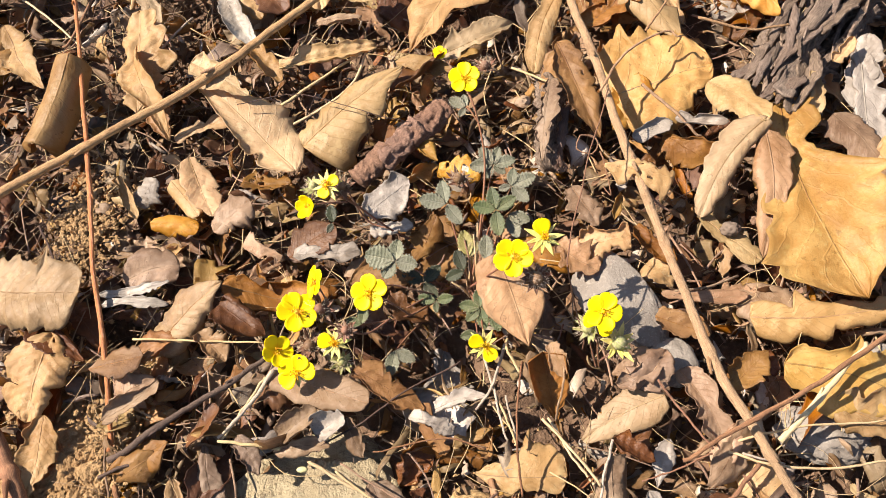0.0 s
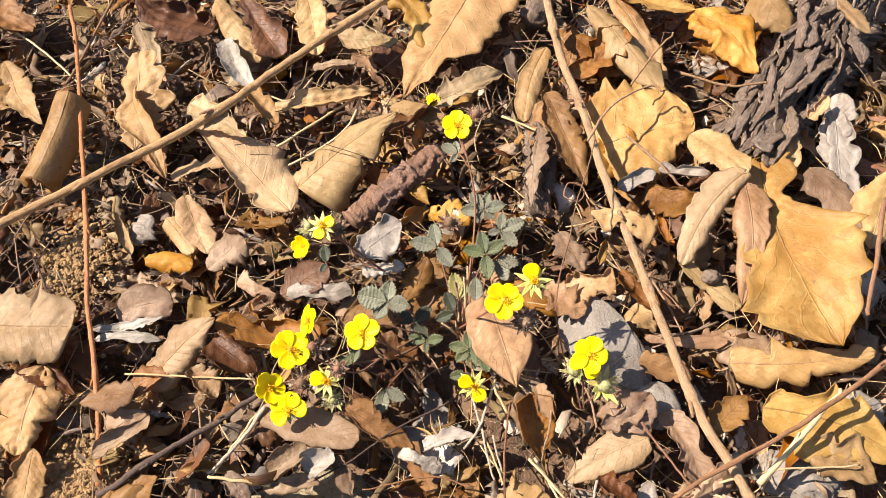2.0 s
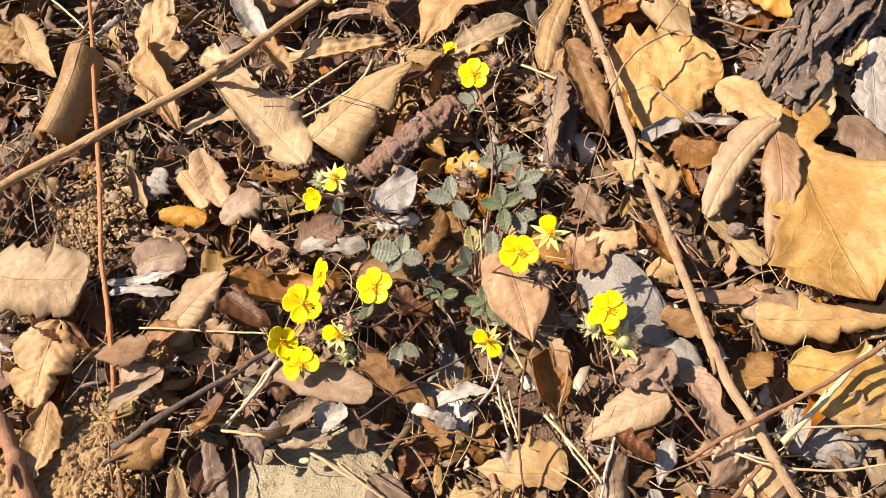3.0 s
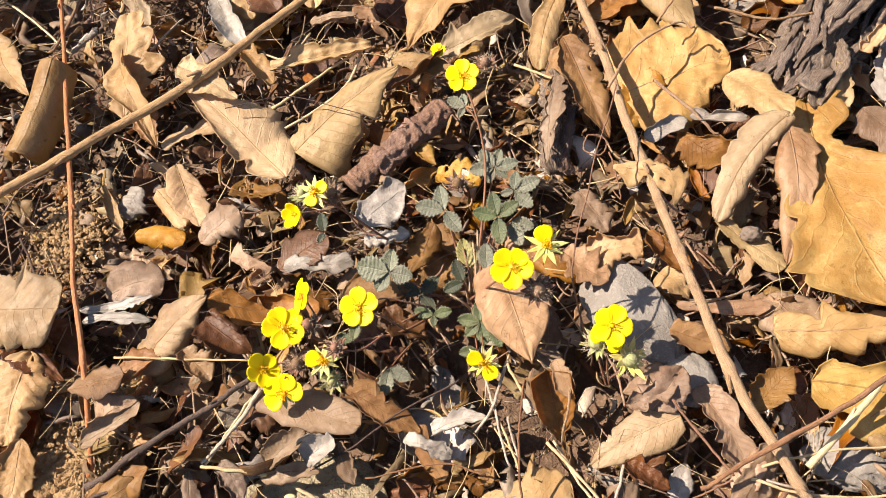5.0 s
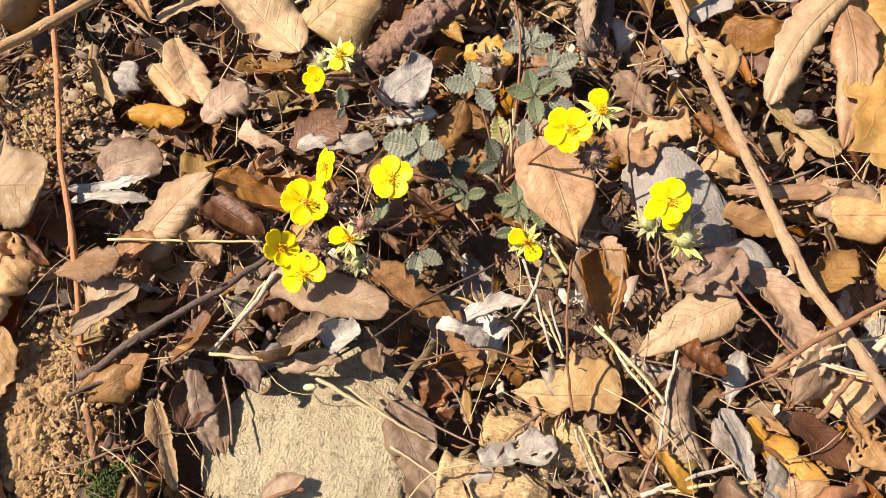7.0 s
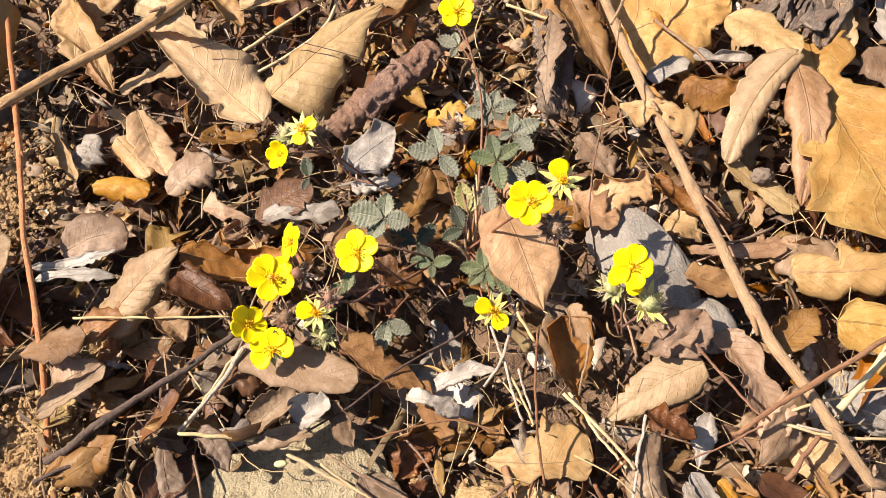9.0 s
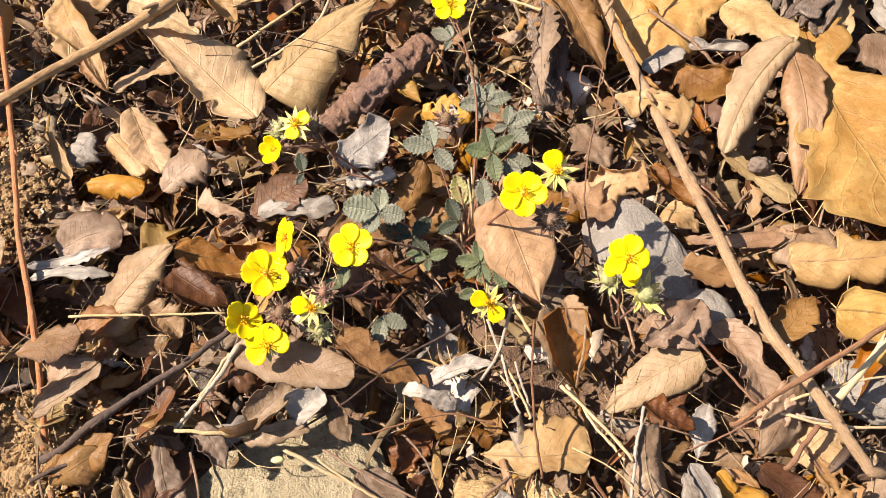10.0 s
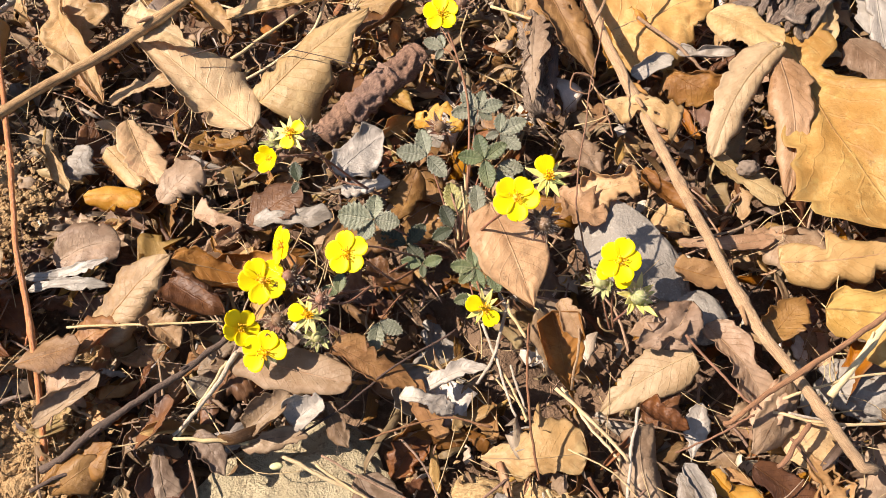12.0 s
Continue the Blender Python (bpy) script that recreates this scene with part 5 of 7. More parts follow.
leaf("dry_leaf", "ovate", (0.0942, -0.0542, 0.0096), (0.1090, -0.0636, 0.0080), 0.0101, "rust", "red rust-coloured leaf in shade", curl=50, bend=20, wrinkle=0.06)
leaf("dry_leaf", "own", (0.1225, -0.0269, 0.0060), (0.1377, -0.0550, 0.0000), 0.0151, "rose", "pale pink leaf with a dark stalk on it", shape=(0.45, 0.4, 0.4, 1, 1), curl=-24, bend=14, edge=0.4, wrinkle=0.015, veins=9)
leaf("crumpled_leaf", "scrap", (0.0967, -0.0343, 0.0128), (0.1151, -0.0259, 0.0144), 0.0127, "pink", "pale pink crinkled leaf", curl=-60, bend=30, wrinkle=0.09)
leaf("crumpled_leaf", "scrap", (0.1439, -0.0500, 0.0128), (0.1287, -0.0736, 0.0064), 0.0140, "pink", "pale shaggy wrinkled leaf", curl=-70, bend=20, wrinkle=0.09)
leaf("rolled_leaf", "own", (0.0933, -0.0604, 0.0060), (0.0975, -0.0934, -0.0020), 0.0114, "mauve", "pinkish brown rolled leaf", shape=(0.5, 0.2, 0.25, 1, 1), curl=-230, bend=-10, wrinkle=0.035, veins=14, pleat=2.0)
leaf("dry_leaf", "own", (0.1150, -0.0764, 0.0000), (0.1395, -0.1007, -0.0040), 0.0108, "gold", "golden tan narrow lobed leaf", shape=(0.45, 0.4, 0.5, 1, 1), teeth=(2.6, 0.3), curl=-30, bend=10, wrinkle=0.02, edge=0.5)
leaf("dry_leaf", "own", (0.1283, -0.0760, 0.0020), (0.1507, -0.0948, -0.0020), 0.0128, "rust", "maroon-brown leaf on the litter", shape=(0.4, 0.4, 0.6, 1, 1), curl=-30, bend=20, wrinkle=0.025, edge=0.6, veins=9, pleat=1.4)
leaf("dry_leaf", "strip", (0.1057, -0.0740, 0.0048), (0.1141, -0.0973, -0.0016), 0.0081, "silver", "bleached torn leaf lying on dry litter", curl=70, bend=20, wrinkle=0.09, torn=0.3)
leaf("dry_leaf", "scrap", (0.1202, -0.0887, 0.0000), (0.1243, -0.1032, -0.0032), 0.0109, "silver", "bleached leaf scrap lying on dry litter", curl=40, wrinkle=0.08)
leaf("dry_leaf", "strip", (0.0839, -0.0875, 0.0032), (0.0957, -0.0994, 0.0000), 0.0080, "gold", "yellow-tan leaf edge lying on dry litter", curl=50, bend=20)
leaf("dry_leaf", "ovate", (-0.0045, -0.0666, -0.0032), (0.0134, -0.1022, -0.0080), 0.0194, "mauve", "mauve leaf resting on the stone", curl=-20, bend=15, wrinkle=0.03)
leaf("dry_leaf", "own", (-0.0891, -0.0637, -0.0020), (-0.0792, -0.0948, -0.0080), 0.0091, "tan", "tan leaf edge in the hollow", shape=(0.5, 0.4, 0.6, 1, 1), curl=60, bend=30, roll=-40, edge=1.4, wrinkle=0.02, rolls=(80, 0))
leaf("dry_leaf", "lance", (-0.0756, -0.0504, 0.0000), (-0.0678, -0.0826, -0.0112), 0.0101, "mauve", "purplish hanging leaf lying on dry litter", curl=-60, bend=25, wrinkle=0.05)
leaf("dry_leaf", "ovate", (-0.0593, -0.0485, 0.0064), (-0.0489, -0.0645, 0.0048), 0.0142, "mauve", "purple-brown leaf on the litter", curl=-30, bend=20, wrinkle=0.06)
leaf("dry_leaf", "strip", (-0.0442, -0.0549, 0.0032), (-0.0199, -0.0535, 0.0048), 0.0079, "mauve", "dark grey leaf fold", curl=-60, bend=10, wrinkle=0.08)
leaf("dry_leaf", "ovate", (-0.0132, -0.0427, 0.0064), (-0.0057, -0.0588, 0.0048), 0.0091, "mauve", "purple-brown leaf tip lying on dry litter", curl=-40, bend=20)
leaf("dry_leaf", "scrap", (0.0129, -0.0436, 0.0080), (0.0313, -0.0489, 0.0048), 0.0114, "silver", "grey crumpled leaf lying on dry litter", curl=60, bend=20, wrinkle=0.1)
leaf("dry_leaf", "ovate", (-0.0479, -0.0992, -0.0048), (-0.0325, -0.0919, -0.0032), 0.0096, "pink", "small leaf caught on the stone", curl=-40, bend=30)
leaf("curled_leaf", "ovate", (0.0242, 0.0477, 0.0112), (0.0133, 0.0275, 0.0048), 0.0127, "orange", "brown ribbed leaf curled beside the plant", curl=-110, bend=30, veins=12)
leaf("dry_leaf", "scrap", (0.0241, 0.0754, 0.0048), (0.0441, 0.0684, 0.0064), 0.0158, "gold", "orange-yellow crumbling leaf lying on dry litter", curl=40, wrinkle=0.14, torn=0.4, holes=5)
leaf("dry_leaf", "scrap", (-0.0068, 0.0435, 0.0064), (0.0127, 0.0467, 0.0064), 0.0088, "silver", "grey-white leaf curl lying on dry litter", curl=110, wrinkle=0.08)
leaf("dry_leaf", "scrap", (-0.0424, 0.0349, 0.0048), (-0.0107, 0.0331, 0.0048), 0.0113, "silver", "crumpled grey leaf scrap", curl=60, wrinkle=0.14)
leaf("dry_leaf", "ovate", (0.0147, 0.0893, 0.0064), (0.0243, 0.0790, 0.0064), 0.0097, "gold", "small yellow-tan leaf piece", curl=-30)
leaf("dry_leaf", "plane", (0.0851, 0.0619, 0.0048), (0.0962, 0.0408, 0.0048), 0.0178, "pink", "pinkish torn leaf lying on dry litter", curl=-20, wrinkle=0.06, torn=0.3)
leaf("dry_leaf", "plane", (0.0770, 0.0320, 0.0080), (0.0942, 0.0182, 0.0064), 0.0196, "pink", "pale pinkish leaf by the stone", curl=-20, bend=10, torn=0.2)
leaf("dry_leaf", "scrap", (0.1121, 0.0398, 0.0048), (0.1255, 0.0199, 0.0048), 0.0172, "orange", "brown leaf under the stick", curl=30, wrinkle=0.06)
leaf("dry_leaf", "own", (0.1397, 0.0443, 0.0050), (0.1633, 0.0209, 0.0030), 0.0143, "pale", "pale leaf with a dried gall on it", shape=(0.5, 0.4, 0.4, 1, 1), curl=-35, bend=12, edge=0.4, wrinkle=0.02)
leaf("dry_leaf", "strip", (0.1146, 0.0824, 0.0096), (0.1336, 0.0913, 0.0080), 0.0088, "silver", "pale curled leaf edge", curl=110, bend=20)
leaf("dry_leaf", "strip", (0.1347, 0.0917, 0.0096), (0.1578, 0.0871, 0.0112), 0.0072, "silver", "white leaf edge lying on dry litter", curl=90, bend=15)
leaf("dry_leaf", "scrap", (0.1295, 0.0860, 0.0048), (0.1489, 0.0692, 0.0048), 0.0145, "orange", "shaded brown leaf lying on dry litter", curl=30, wrinkle=0.06)
leaf("dry_leaf", "own", (0.1195, 0.0074, 0.0040), (0.1550, 0.0050, 0.0040), 0.0080, "pink", "long flat brown leaf beneath the stick", shape=(0.5, 0.35, 0.35, 1, 1), curl=-20, bend=6, edge=0.7, torn=0.15)
leaf("dry_leaf", "ovate", (0.1402, -0.0364, 0.0080), (0.1574, -0.0213, 0.0096), 0.0134, "orange", "orange-brown curled leaf lying on dry litter", curl=50, bend=25)
leaf("dry_leaf", "plane", (0.1052, -0.0356, 0.0096), (0.1173, -0.0213, 0.0144), 0.0166, "pink", "pale pink crumpled leaf", curl=-50, bend=30, wrinkle=0.07)
leaf("dry_leaf", "scrap", (0.0232, -0.0397, 0.0048), (0.0444, -0.0349, 0.0064), 0.0139, "silver", "grey withered leaf below the flowers", curl=60, wrinkle=0.04)
leaf("dry_leaf", "scrap", (0.0029, 0.0129, 0.0048), (0.0204, -0.0006, 0.0032), 0.0173, "rust", "dark rust leaf under the plant", curl=30, wrinkle=0.05)
leaf("dry_leaf", "scrap", (-0.0093, 0.0028, 0.0048), (0.0106, -0.0079, 0.0032), 0.0172, "rust", "dark rust leaf under the flowers", curl=30, wrinkle=0.08)
leaf("dry_leaf", "ovate", (-0.0148, 0.0186, 0.0064), (0.0156, 0.0197, 0.0064), 0.0200, "orange", "orange-brown leaf behind a flower", curl=-20, bend=10)
leaf("dry_leaf", "ovate", (-0.1141, -0.0136, 0.0048), (-0.0887, -0.0002, 0.0048), 0.0150, "orange", "brown leaf by the straw", curl=40, wrinkle=0.06)
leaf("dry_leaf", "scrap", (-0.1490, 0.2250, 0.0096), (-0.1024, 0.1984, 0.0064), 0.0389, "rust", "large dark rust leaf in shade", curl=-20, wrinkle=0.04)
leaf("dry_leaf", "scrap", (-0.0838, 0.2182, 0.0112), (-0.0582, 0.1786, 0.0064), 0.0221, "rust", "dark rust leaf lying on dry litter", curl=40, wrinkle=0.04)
leaf("dry_leaf", "strip", (-0.0997, 0.2178, 0.0128), (-0.0705, 0.1754, 0.0064), 0.0190, "tan", "tan crumpled leaf lying on dry litter", curl=-60, wrinkle=0.06)
leaf("dry_leaf", "strip", (-0.1430, 0.2054, 0.0112), (-0.1281, 0.1646, 0.0096), 0.0113, "pale", "pale narrow leaf fold", curl=-80, wrinkle=0.05)
leaf("dry_leaf", "ovate", (0.1617, 0.1886, 0.0128), (0.1903, 0.1470, 0.0096), 0.0281, "gold", "golden curled leaf lying on dry litter", curl=70, bend=30, wrinkle=0.07, veins=8)
leaf("dry_leaf", "ovate", (0.1953, 0.1981, 0.0128), (0.2117, 0.1720, 0.0096), 0.0267, "tan", "tan curled leaf lying on dry litter", curl=-50, bend=30, wrinkle=0.06)
leaf("dry_leaf", "plane", (0.1168, 0.2172, 0.0128), (0.1645, 0.1883, 0.0128), 0.0335, "gold", "golden tan leaf lying on dry litter", curl=-30, bend=20, wrinkle=0.05)
leaf("dry_leaf", "strip", (0.2289, 0.1751, 0.0288), (0.2416, 0.1548, 0.0256), 0.0112, "tan", "tan leaf piece on the bark", curl=-40, bend=20)
leaf("dry_leaf", "strip", (0.2051, 0.1103, 0.0192), (0.2154, 0.1206, 0.0224), 0.0080, "pale", "small pale leaf on the bark", curl=-30, bend=10)
leaf("dry_leaf", "ovate", (0.2251, 0.0753, 0.0128), (0.2326, 0.0500, 0.0096), 0.0230, "pale", "pale tan leaf lying on dry litter", curl=-30, bend=20)
leaf("dry_leaf", "plane", (0.0038, 0.2197, 0.0112), (0.0264, 0.1634, 0.0080), 0.0216, "gold", "golden crumpled leaf lying on dry litter", curl=-50, bend=20, wrinkle=0.1)
leaf("dry_leaf", "plane", (-0.2564, 0.2383, 0.0096), (-0.2064, 0.2046, 0.0080), 0.0399, "orange", "dappled brown leaf lying on dry litter", curl=-20, wrinkle=0.05)
leaf("dry_leaf", "ovate", (-0.2381, 0.1760, 0.0096), (-0.2060, 0.1514, 0.0080), 0.0282, "tan", "tan leaf on the litter", curl=-30, wrinkle=0.05)
leaf("dry_leaf", "scrap", (0.1440, -0.0751, 0.0048), (0.1555, -0.0942, 0.0016), 0.0162, "tan", "brown leaf eaten into holes", curl=-20, holes=9, torn=0.2)
leaf("crumpled_leaf", "scrap", (0.0793, 0.1156, 0.0144), (0.0729, 0.0714, 0.0128), 0.0147, "mauve", "grey crumbling decayed leaf", curl=-70, wrinkle=0.1, torn=0.7, holes=8, edge=0.9, creases=4, pleat=1.0)
leaf("crumpled_leaf", "scrap", (0.0862, 0.0999, 0.0128), (0.0791, 0.0674, 0.0112), 0.0104, "dark", "dark decayed crumpled leaf", curl=-60, wrinkle=0.1, torn=0.7, holes=5, edge=0.9, creases=8, pleat=1.0)
leaf("dry_leaf", "strip", (-0.0982, 0.1356, 0.0224), (-0.0667, 0.1140, 0.0208), 0.0128, "pale", "pale narrow fold of a leaf beneath the stick", curl=-80, bend=20, edge=0.3)
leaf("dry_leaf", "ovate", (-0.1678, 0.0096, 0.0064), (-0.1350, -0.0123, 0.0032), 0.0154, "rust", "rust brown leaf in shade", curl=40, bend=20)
leaf("dry_leaf", "strip", (0.0034, 0.1355, 0.0112), (0.0321, 0.1251, 0.0144), 0.0100, "tan", "tan folded leaf edge by a bud", curl=-80, bend=20)
leaf("dry_leaf", "scrap", (-0.0405, 0.1696, 0.0064), (-0.0159, 0.1694, 0.0080), 0.0166, "mauve", "grey-brown broken leaf lying on dry litter", curl=-40, bend=20, creases=4, edge=1.0)

leaf("curled_leaf", "own", (-0.0904, -0.1035, -0.0060), (-0.0745, -0.1028, -0.0040), 0.0092, "silver", "bleached leaf curled round a dark hollow", shape=(0.5, 0.3, 0.3, 1, 1), curl=150, bend=-10, edge=0.4, wrinkle=0.02)
leaf("crumpled_leaf", "scrap", (0.0481, -0.1056, -0.0060), (0.0684, -0.1008, -0.0040), 0.0111, "silver", "grey weathered leaf falling to shreds", curl=-60, wrinkle=0.08, torn=0.5, holes=4, edge=1.2, creases=5, pleat=2.0)
leaf("crumpled_leaf", "scrap", (0.0490, -0.1040, -0.0140), (0.0690, -0.0990, -0.0120), 0.0120, "silver", "grey weathered leaf falling to shreds", curl=-50, wrinkle=0.08, torn=0.5, holes=3, edge=1.2, creases=5, pleat=2.0)
leaf("dry_leaf", "own", (0.0865, -0.0880, -0.0020), (0.0968, -0.0985, -0.0040), 0.0080, "tan", "tan cupped leaf on dry litter", shape=(0.5, 0.5, 0.5, 1, 1), curl=-60, bend=30, edge=0.3)
leaf("dry_leaf", "own", (0.1309, -0.0643, 0.0040), (0.1412, -0.0512, 0.0120), 0.0094, "rose", "pale pink shaggy leaf on dry litter", shape=(0.5, 0.4, 0.4, 1, 1), curl=-60, bend=24, edge=0.8, wrinkle=0.04, veins=12, pleat=2.0)
leaf("dry_leaf", "own", (0.1099, -0.0719, -0.0040), (0.1163, -0.0537, 0.0020), 0.0086, "silver", "pale grey pointed leaf on dry litter", shape=(0.6, 0.9, 0.4, 1, 1), curl=-20, bend=12, edge=0.4)
leaf("dry_leaf", "own", (0.1485, -0.0285, 0.0020), (0.1617, -0.0229, 0.0040), 0.0114, "rust", "rust brown leaf folded on itself", shape=(0.5, 0.4, 0.4, 1, 1), curl=60, bend=20, edge=0.8)
leaf("dry_leaf", "own", (0.1151, 0.0002, 0.0020), (0.1352, -0.0062, 0.0060), 0.0068, "orange", "orange-brown leaf edge under the stick", shape=(0.5, 0.4, 0.5, 1, 1), curl=50, bend=-10, edge=0.8, rolls=(60, 0))
leaf("dry_leaf", "own", (0.0958, -0.0269, 0.0040), (0.1156, -0.0245, 0.0080), 0.0136, "pink", "pale pink crinkled leaf by the grey stone", shape=(0.6, 0.6, 0.35, 1, 1), curl=-60, bend=24, edge=0.7, wrinkle=0.05, veins=12, pleat=1.6)
leaf("dry_leaf", "own", (0.0994, 0.1839, 0.0050), (0.1242, 0.1520, 0.0090), 0.0229, "orange", "translucent orange-brown leaf lobe beside the stick", shape=(0.5, 0.35, 0.4, 1, 1), teeth=(3, 0.1), curl=-16, bend=10, edge=0.4)
leaf("dry_leaf", "own", (0.1235, 0.2058, 0.0110), (0.1463, 0.1502, 0.0050), 0.0194, "ribbed", "pale striped leaf with dark side veins", shape=(0.4, 0.5, 0.7, 1, 1), curl=-60, bend=14, veins=13, pleat=1.6, edge=0.4)
leaf("dry_leaf", "own", (0.2219, 0.0451, 0.0090), (0.2372, 0.0825, 0.0150), 0.0171, "pale", "pale smooth leaf leaning on the golden leaf", shape=(0.5, 0.5, 0.4, 1, 1), curl=-40, bend=18, edge=0.4)
leaf("dry_leaf", "own", (0.2132, 0.0911, 0.0090), (0.2247, 0.1261, 0.0170), 0.0134, "silver", "pale bleached leaf standing by the bark", shape=(0.6, 0.4, 0.5, 1, 1), curl=-50, bend=14, edge=0.8, torn=0.2, wrinkle=0.03)
leaf("dry_leaf", "own", (-0.0023, -0.0779, -0.0080), (0.0099, -0.1020, -0.0140), 0.0139, "mauve", "mauve leaf pressed against the stone", shape=(0.5, 0.5, 0.5, 1, 1), curl=-10, bend=6, edge=0.2, wrinkle=0.01)
leaf("dry_leaf", "own", (-0.1131, -0.0645, 0.0000), (-0.0935, -0.0547, 0.0060), 0.0118, "orange", "rumpled brown leaf beside the dark twig", shape=(0.5, 0.5, 0.5, 1, 1), curl=-50, bend=24, veins=10, pleat=2.0, edge=0.7)
leaf("dry_leaf", "own", (-0.1158, -0.0308, 0.0020), (-0.0993, -0.0222, 0.0060), 0.0137, "pink", "crinkled pinkish brown leaf on the soil", shape=(0.5, 0.45, 0.45, 1, 1), curl=-50, bend=24, edge=0.8, wrinkle=0.05)
leaf("dry_leaf", "own", (-0.0766, -0.0463, -0.0020), (-0.0629, -0.0826, -0.0080), 0.0105, "mauve", "purplish leaf hanging beside the stone", shape=(0.4, 0.5, 0.6, 1, 1), curl=-60, bend=24, edge=0.9, wrinkle=0.03)
leaf("curled_leaf", "own", (0.0974, -0.0583, -0.0040), (0.1089, -0.0483, 0.0040), 0.0118, "rust", "red-brown crumpled leaf in a hollow", shape=(0.5, 0.5, 0.5, 1, 1), curl=60, bend=20, edge=0.9, creases=3, wrinkle=0.04)
leaf("dry_leaf", "own", (0.1406, -0.0752, 0.0020), (0.1553, -0.0648, 0.0060), 0.0161, "pale", "pale tan leaf lying over dry litter", shape=(0.45, 0.5, 0.7, 1, 1), edge=0.6, curl=-30, bend=16, vee=-10)
leaf("dry_leaf", "own", (0.1559, 0.0116, 0.0000), (0.1676, -0.0141, 0.0040), 0.0217, "rose", "pale pink leaf lying over dry litter", shape=(0.45, 0.5, 0.7, 1, 1), edge=0.6, curl=-30, bend=16, vee=-8)
leaf("dry_leaf", "own", (0.1001, -0.1021, 0.0000), (0.1207, -0.1091, -0.0020), 0.0130, "cream", "golden tan leaf lying over dry litter", shape=(0.45, 0.5, 0.7, 1, 1), edge=0.6, curl=-30, bend=16)
leaf("dry_leaf", "own", (0.1207, -0.0967, -0.0020), (0.1403, -0.1059, -0.0020), 0.0126, "tan", "tan leaf lying over dry litter", shape=(0.45, 0.5, 0.7, 1, 1), edge=0.6, curl=-26, bend=18)
leaf("dry_leaf", "own", (0.1044, -0.0759, 0.0000), (0.1150, -0.0942, -0.0020), 0.0076, "silver", "bleached leaf strip lying over dry litter", shape=(0.45, 0.5, 0.7, 1, 1), edge=0.6, curl=-40, bend=12, wrinkle=0.03, torn=0.2)
leaf("dry_leaf", "own", (0.1163, 0.0247, 0.0000), (0.1250, 0.0109, 0.0020), 0.0125, "pale", "pale leaf lying over dry litter", shape=(0.45, 0.5, 0.7, 1, 1), edge=0.6, curl=-30, bend=16)
leaf("dry_leaf", "own", (0.1096, -0.0069, 0.0000), (0.1200, -0.0208, 0.0000), 0.0128, "rose", "light brown leaf lying over dry litter", shape=(0.45, 0.5, 0.7, 1, 1), edge=0.6, curl=-30, bend=18, wrinkle=0.03)
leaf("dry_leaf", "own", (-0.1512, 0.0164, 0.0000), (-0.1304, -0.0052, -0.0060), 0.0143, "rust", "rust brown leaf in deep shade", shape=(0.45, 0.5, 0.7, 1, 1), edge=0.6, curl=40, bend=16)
# stones, bark, soil
lump("stone", (-0.0286, -0.0877, -0.0228), (0.0462, 0.0446, 0.0186), ROCK, "pale yellowish rough granite stone half sunk in the litter", "stone", rough=0.24, seed=3, flat_top=0.8, freq=1.6, sub=6, tilt=(8, 0), cuts=9)
lump("flat_stone", (0.1050, 0.0035, 0.0010), (0.0150, 0.0280, 0.0056), SLATE, "smooth grey flat stone lying among leaves", "stone", rough=0.2, seed=8, rz=30, freq=1.3, sub=5, taper=0.55, cuts=6)
lump("flat_stone", (0.1210, -0.0219, 0.0016), (0.0096, 0.0112, 0.0040), SLATE, "small grey flat stone", "stone", rough=0.2, seed=9, rz=40, freq=1.5)
lump("stone", (0.1765, -0.0519, -0.0064), (0.0176, 0.0112, 0.0064), SLATE, "grey pitted stone under a stick", "stone", rough=0.25, seed=11, rz=-15, sub=5)
lump("stone", (0.2035, -0.0260, -0.0032), (0.0112, 0.0096, 0.0048), SLATE, "grey stone behind a lobed leaf", "stone", rough=0.25, seed=12)
lump("pebble", (-0.0319, -0.0621, 0.0016), (0.0024, 0.0013, 0.0010), PEBBLE, "small cream pebble on the stone", "pebble", rough=0.12, seed=4, sub=3)
bark_curl = thing("bark_piece", (-0.0141, 0.0704, 0.0064), "brown wrinkled curl of rotten bark", "bark")
rough_log("flake", (-0.0141, 0.0704, 0.0064), (0.0014, 0.0870, 0.0080), 0.0050, 0.0056, BARK["cone"], "", rough=0.26, seed=2, n=46, sides=36, grain=170.0, parent=bark_curl)
rough_log("flake", (-0.0033, 0.0785, 0.0080), (0.0164, 0.0976, 0.0096), 0.0054, 0.0059, BARK["cone"], "", rough=0.26, seed=3, n=46, sides=36, grain=170.0, parent=bark_curl)
rough_log("flake", (0.0100, 0.0902, 0.0080), (0.0293, 0.1084, 0.0096), 0.0059, 0.0053, BARK["cone"], "", rough=0.26, seed=4, n=46, sides=36, grain=170.0, parent=bark_curl)
bark_log = thing("bark_slab", (0.1800, 0.1000, -0.0100), "rotten grey bark splitting into rough flakes", "bark")
rough_log("core", (0.1790, 0.1010, -0.0100), (0.2600, 0.2250, -0.0060), 0.0150, 0.0210, BARK["chunk"], "", rough=0.4, seed=6, n=90, sides=44, grain=80.0, parent=bark_log)


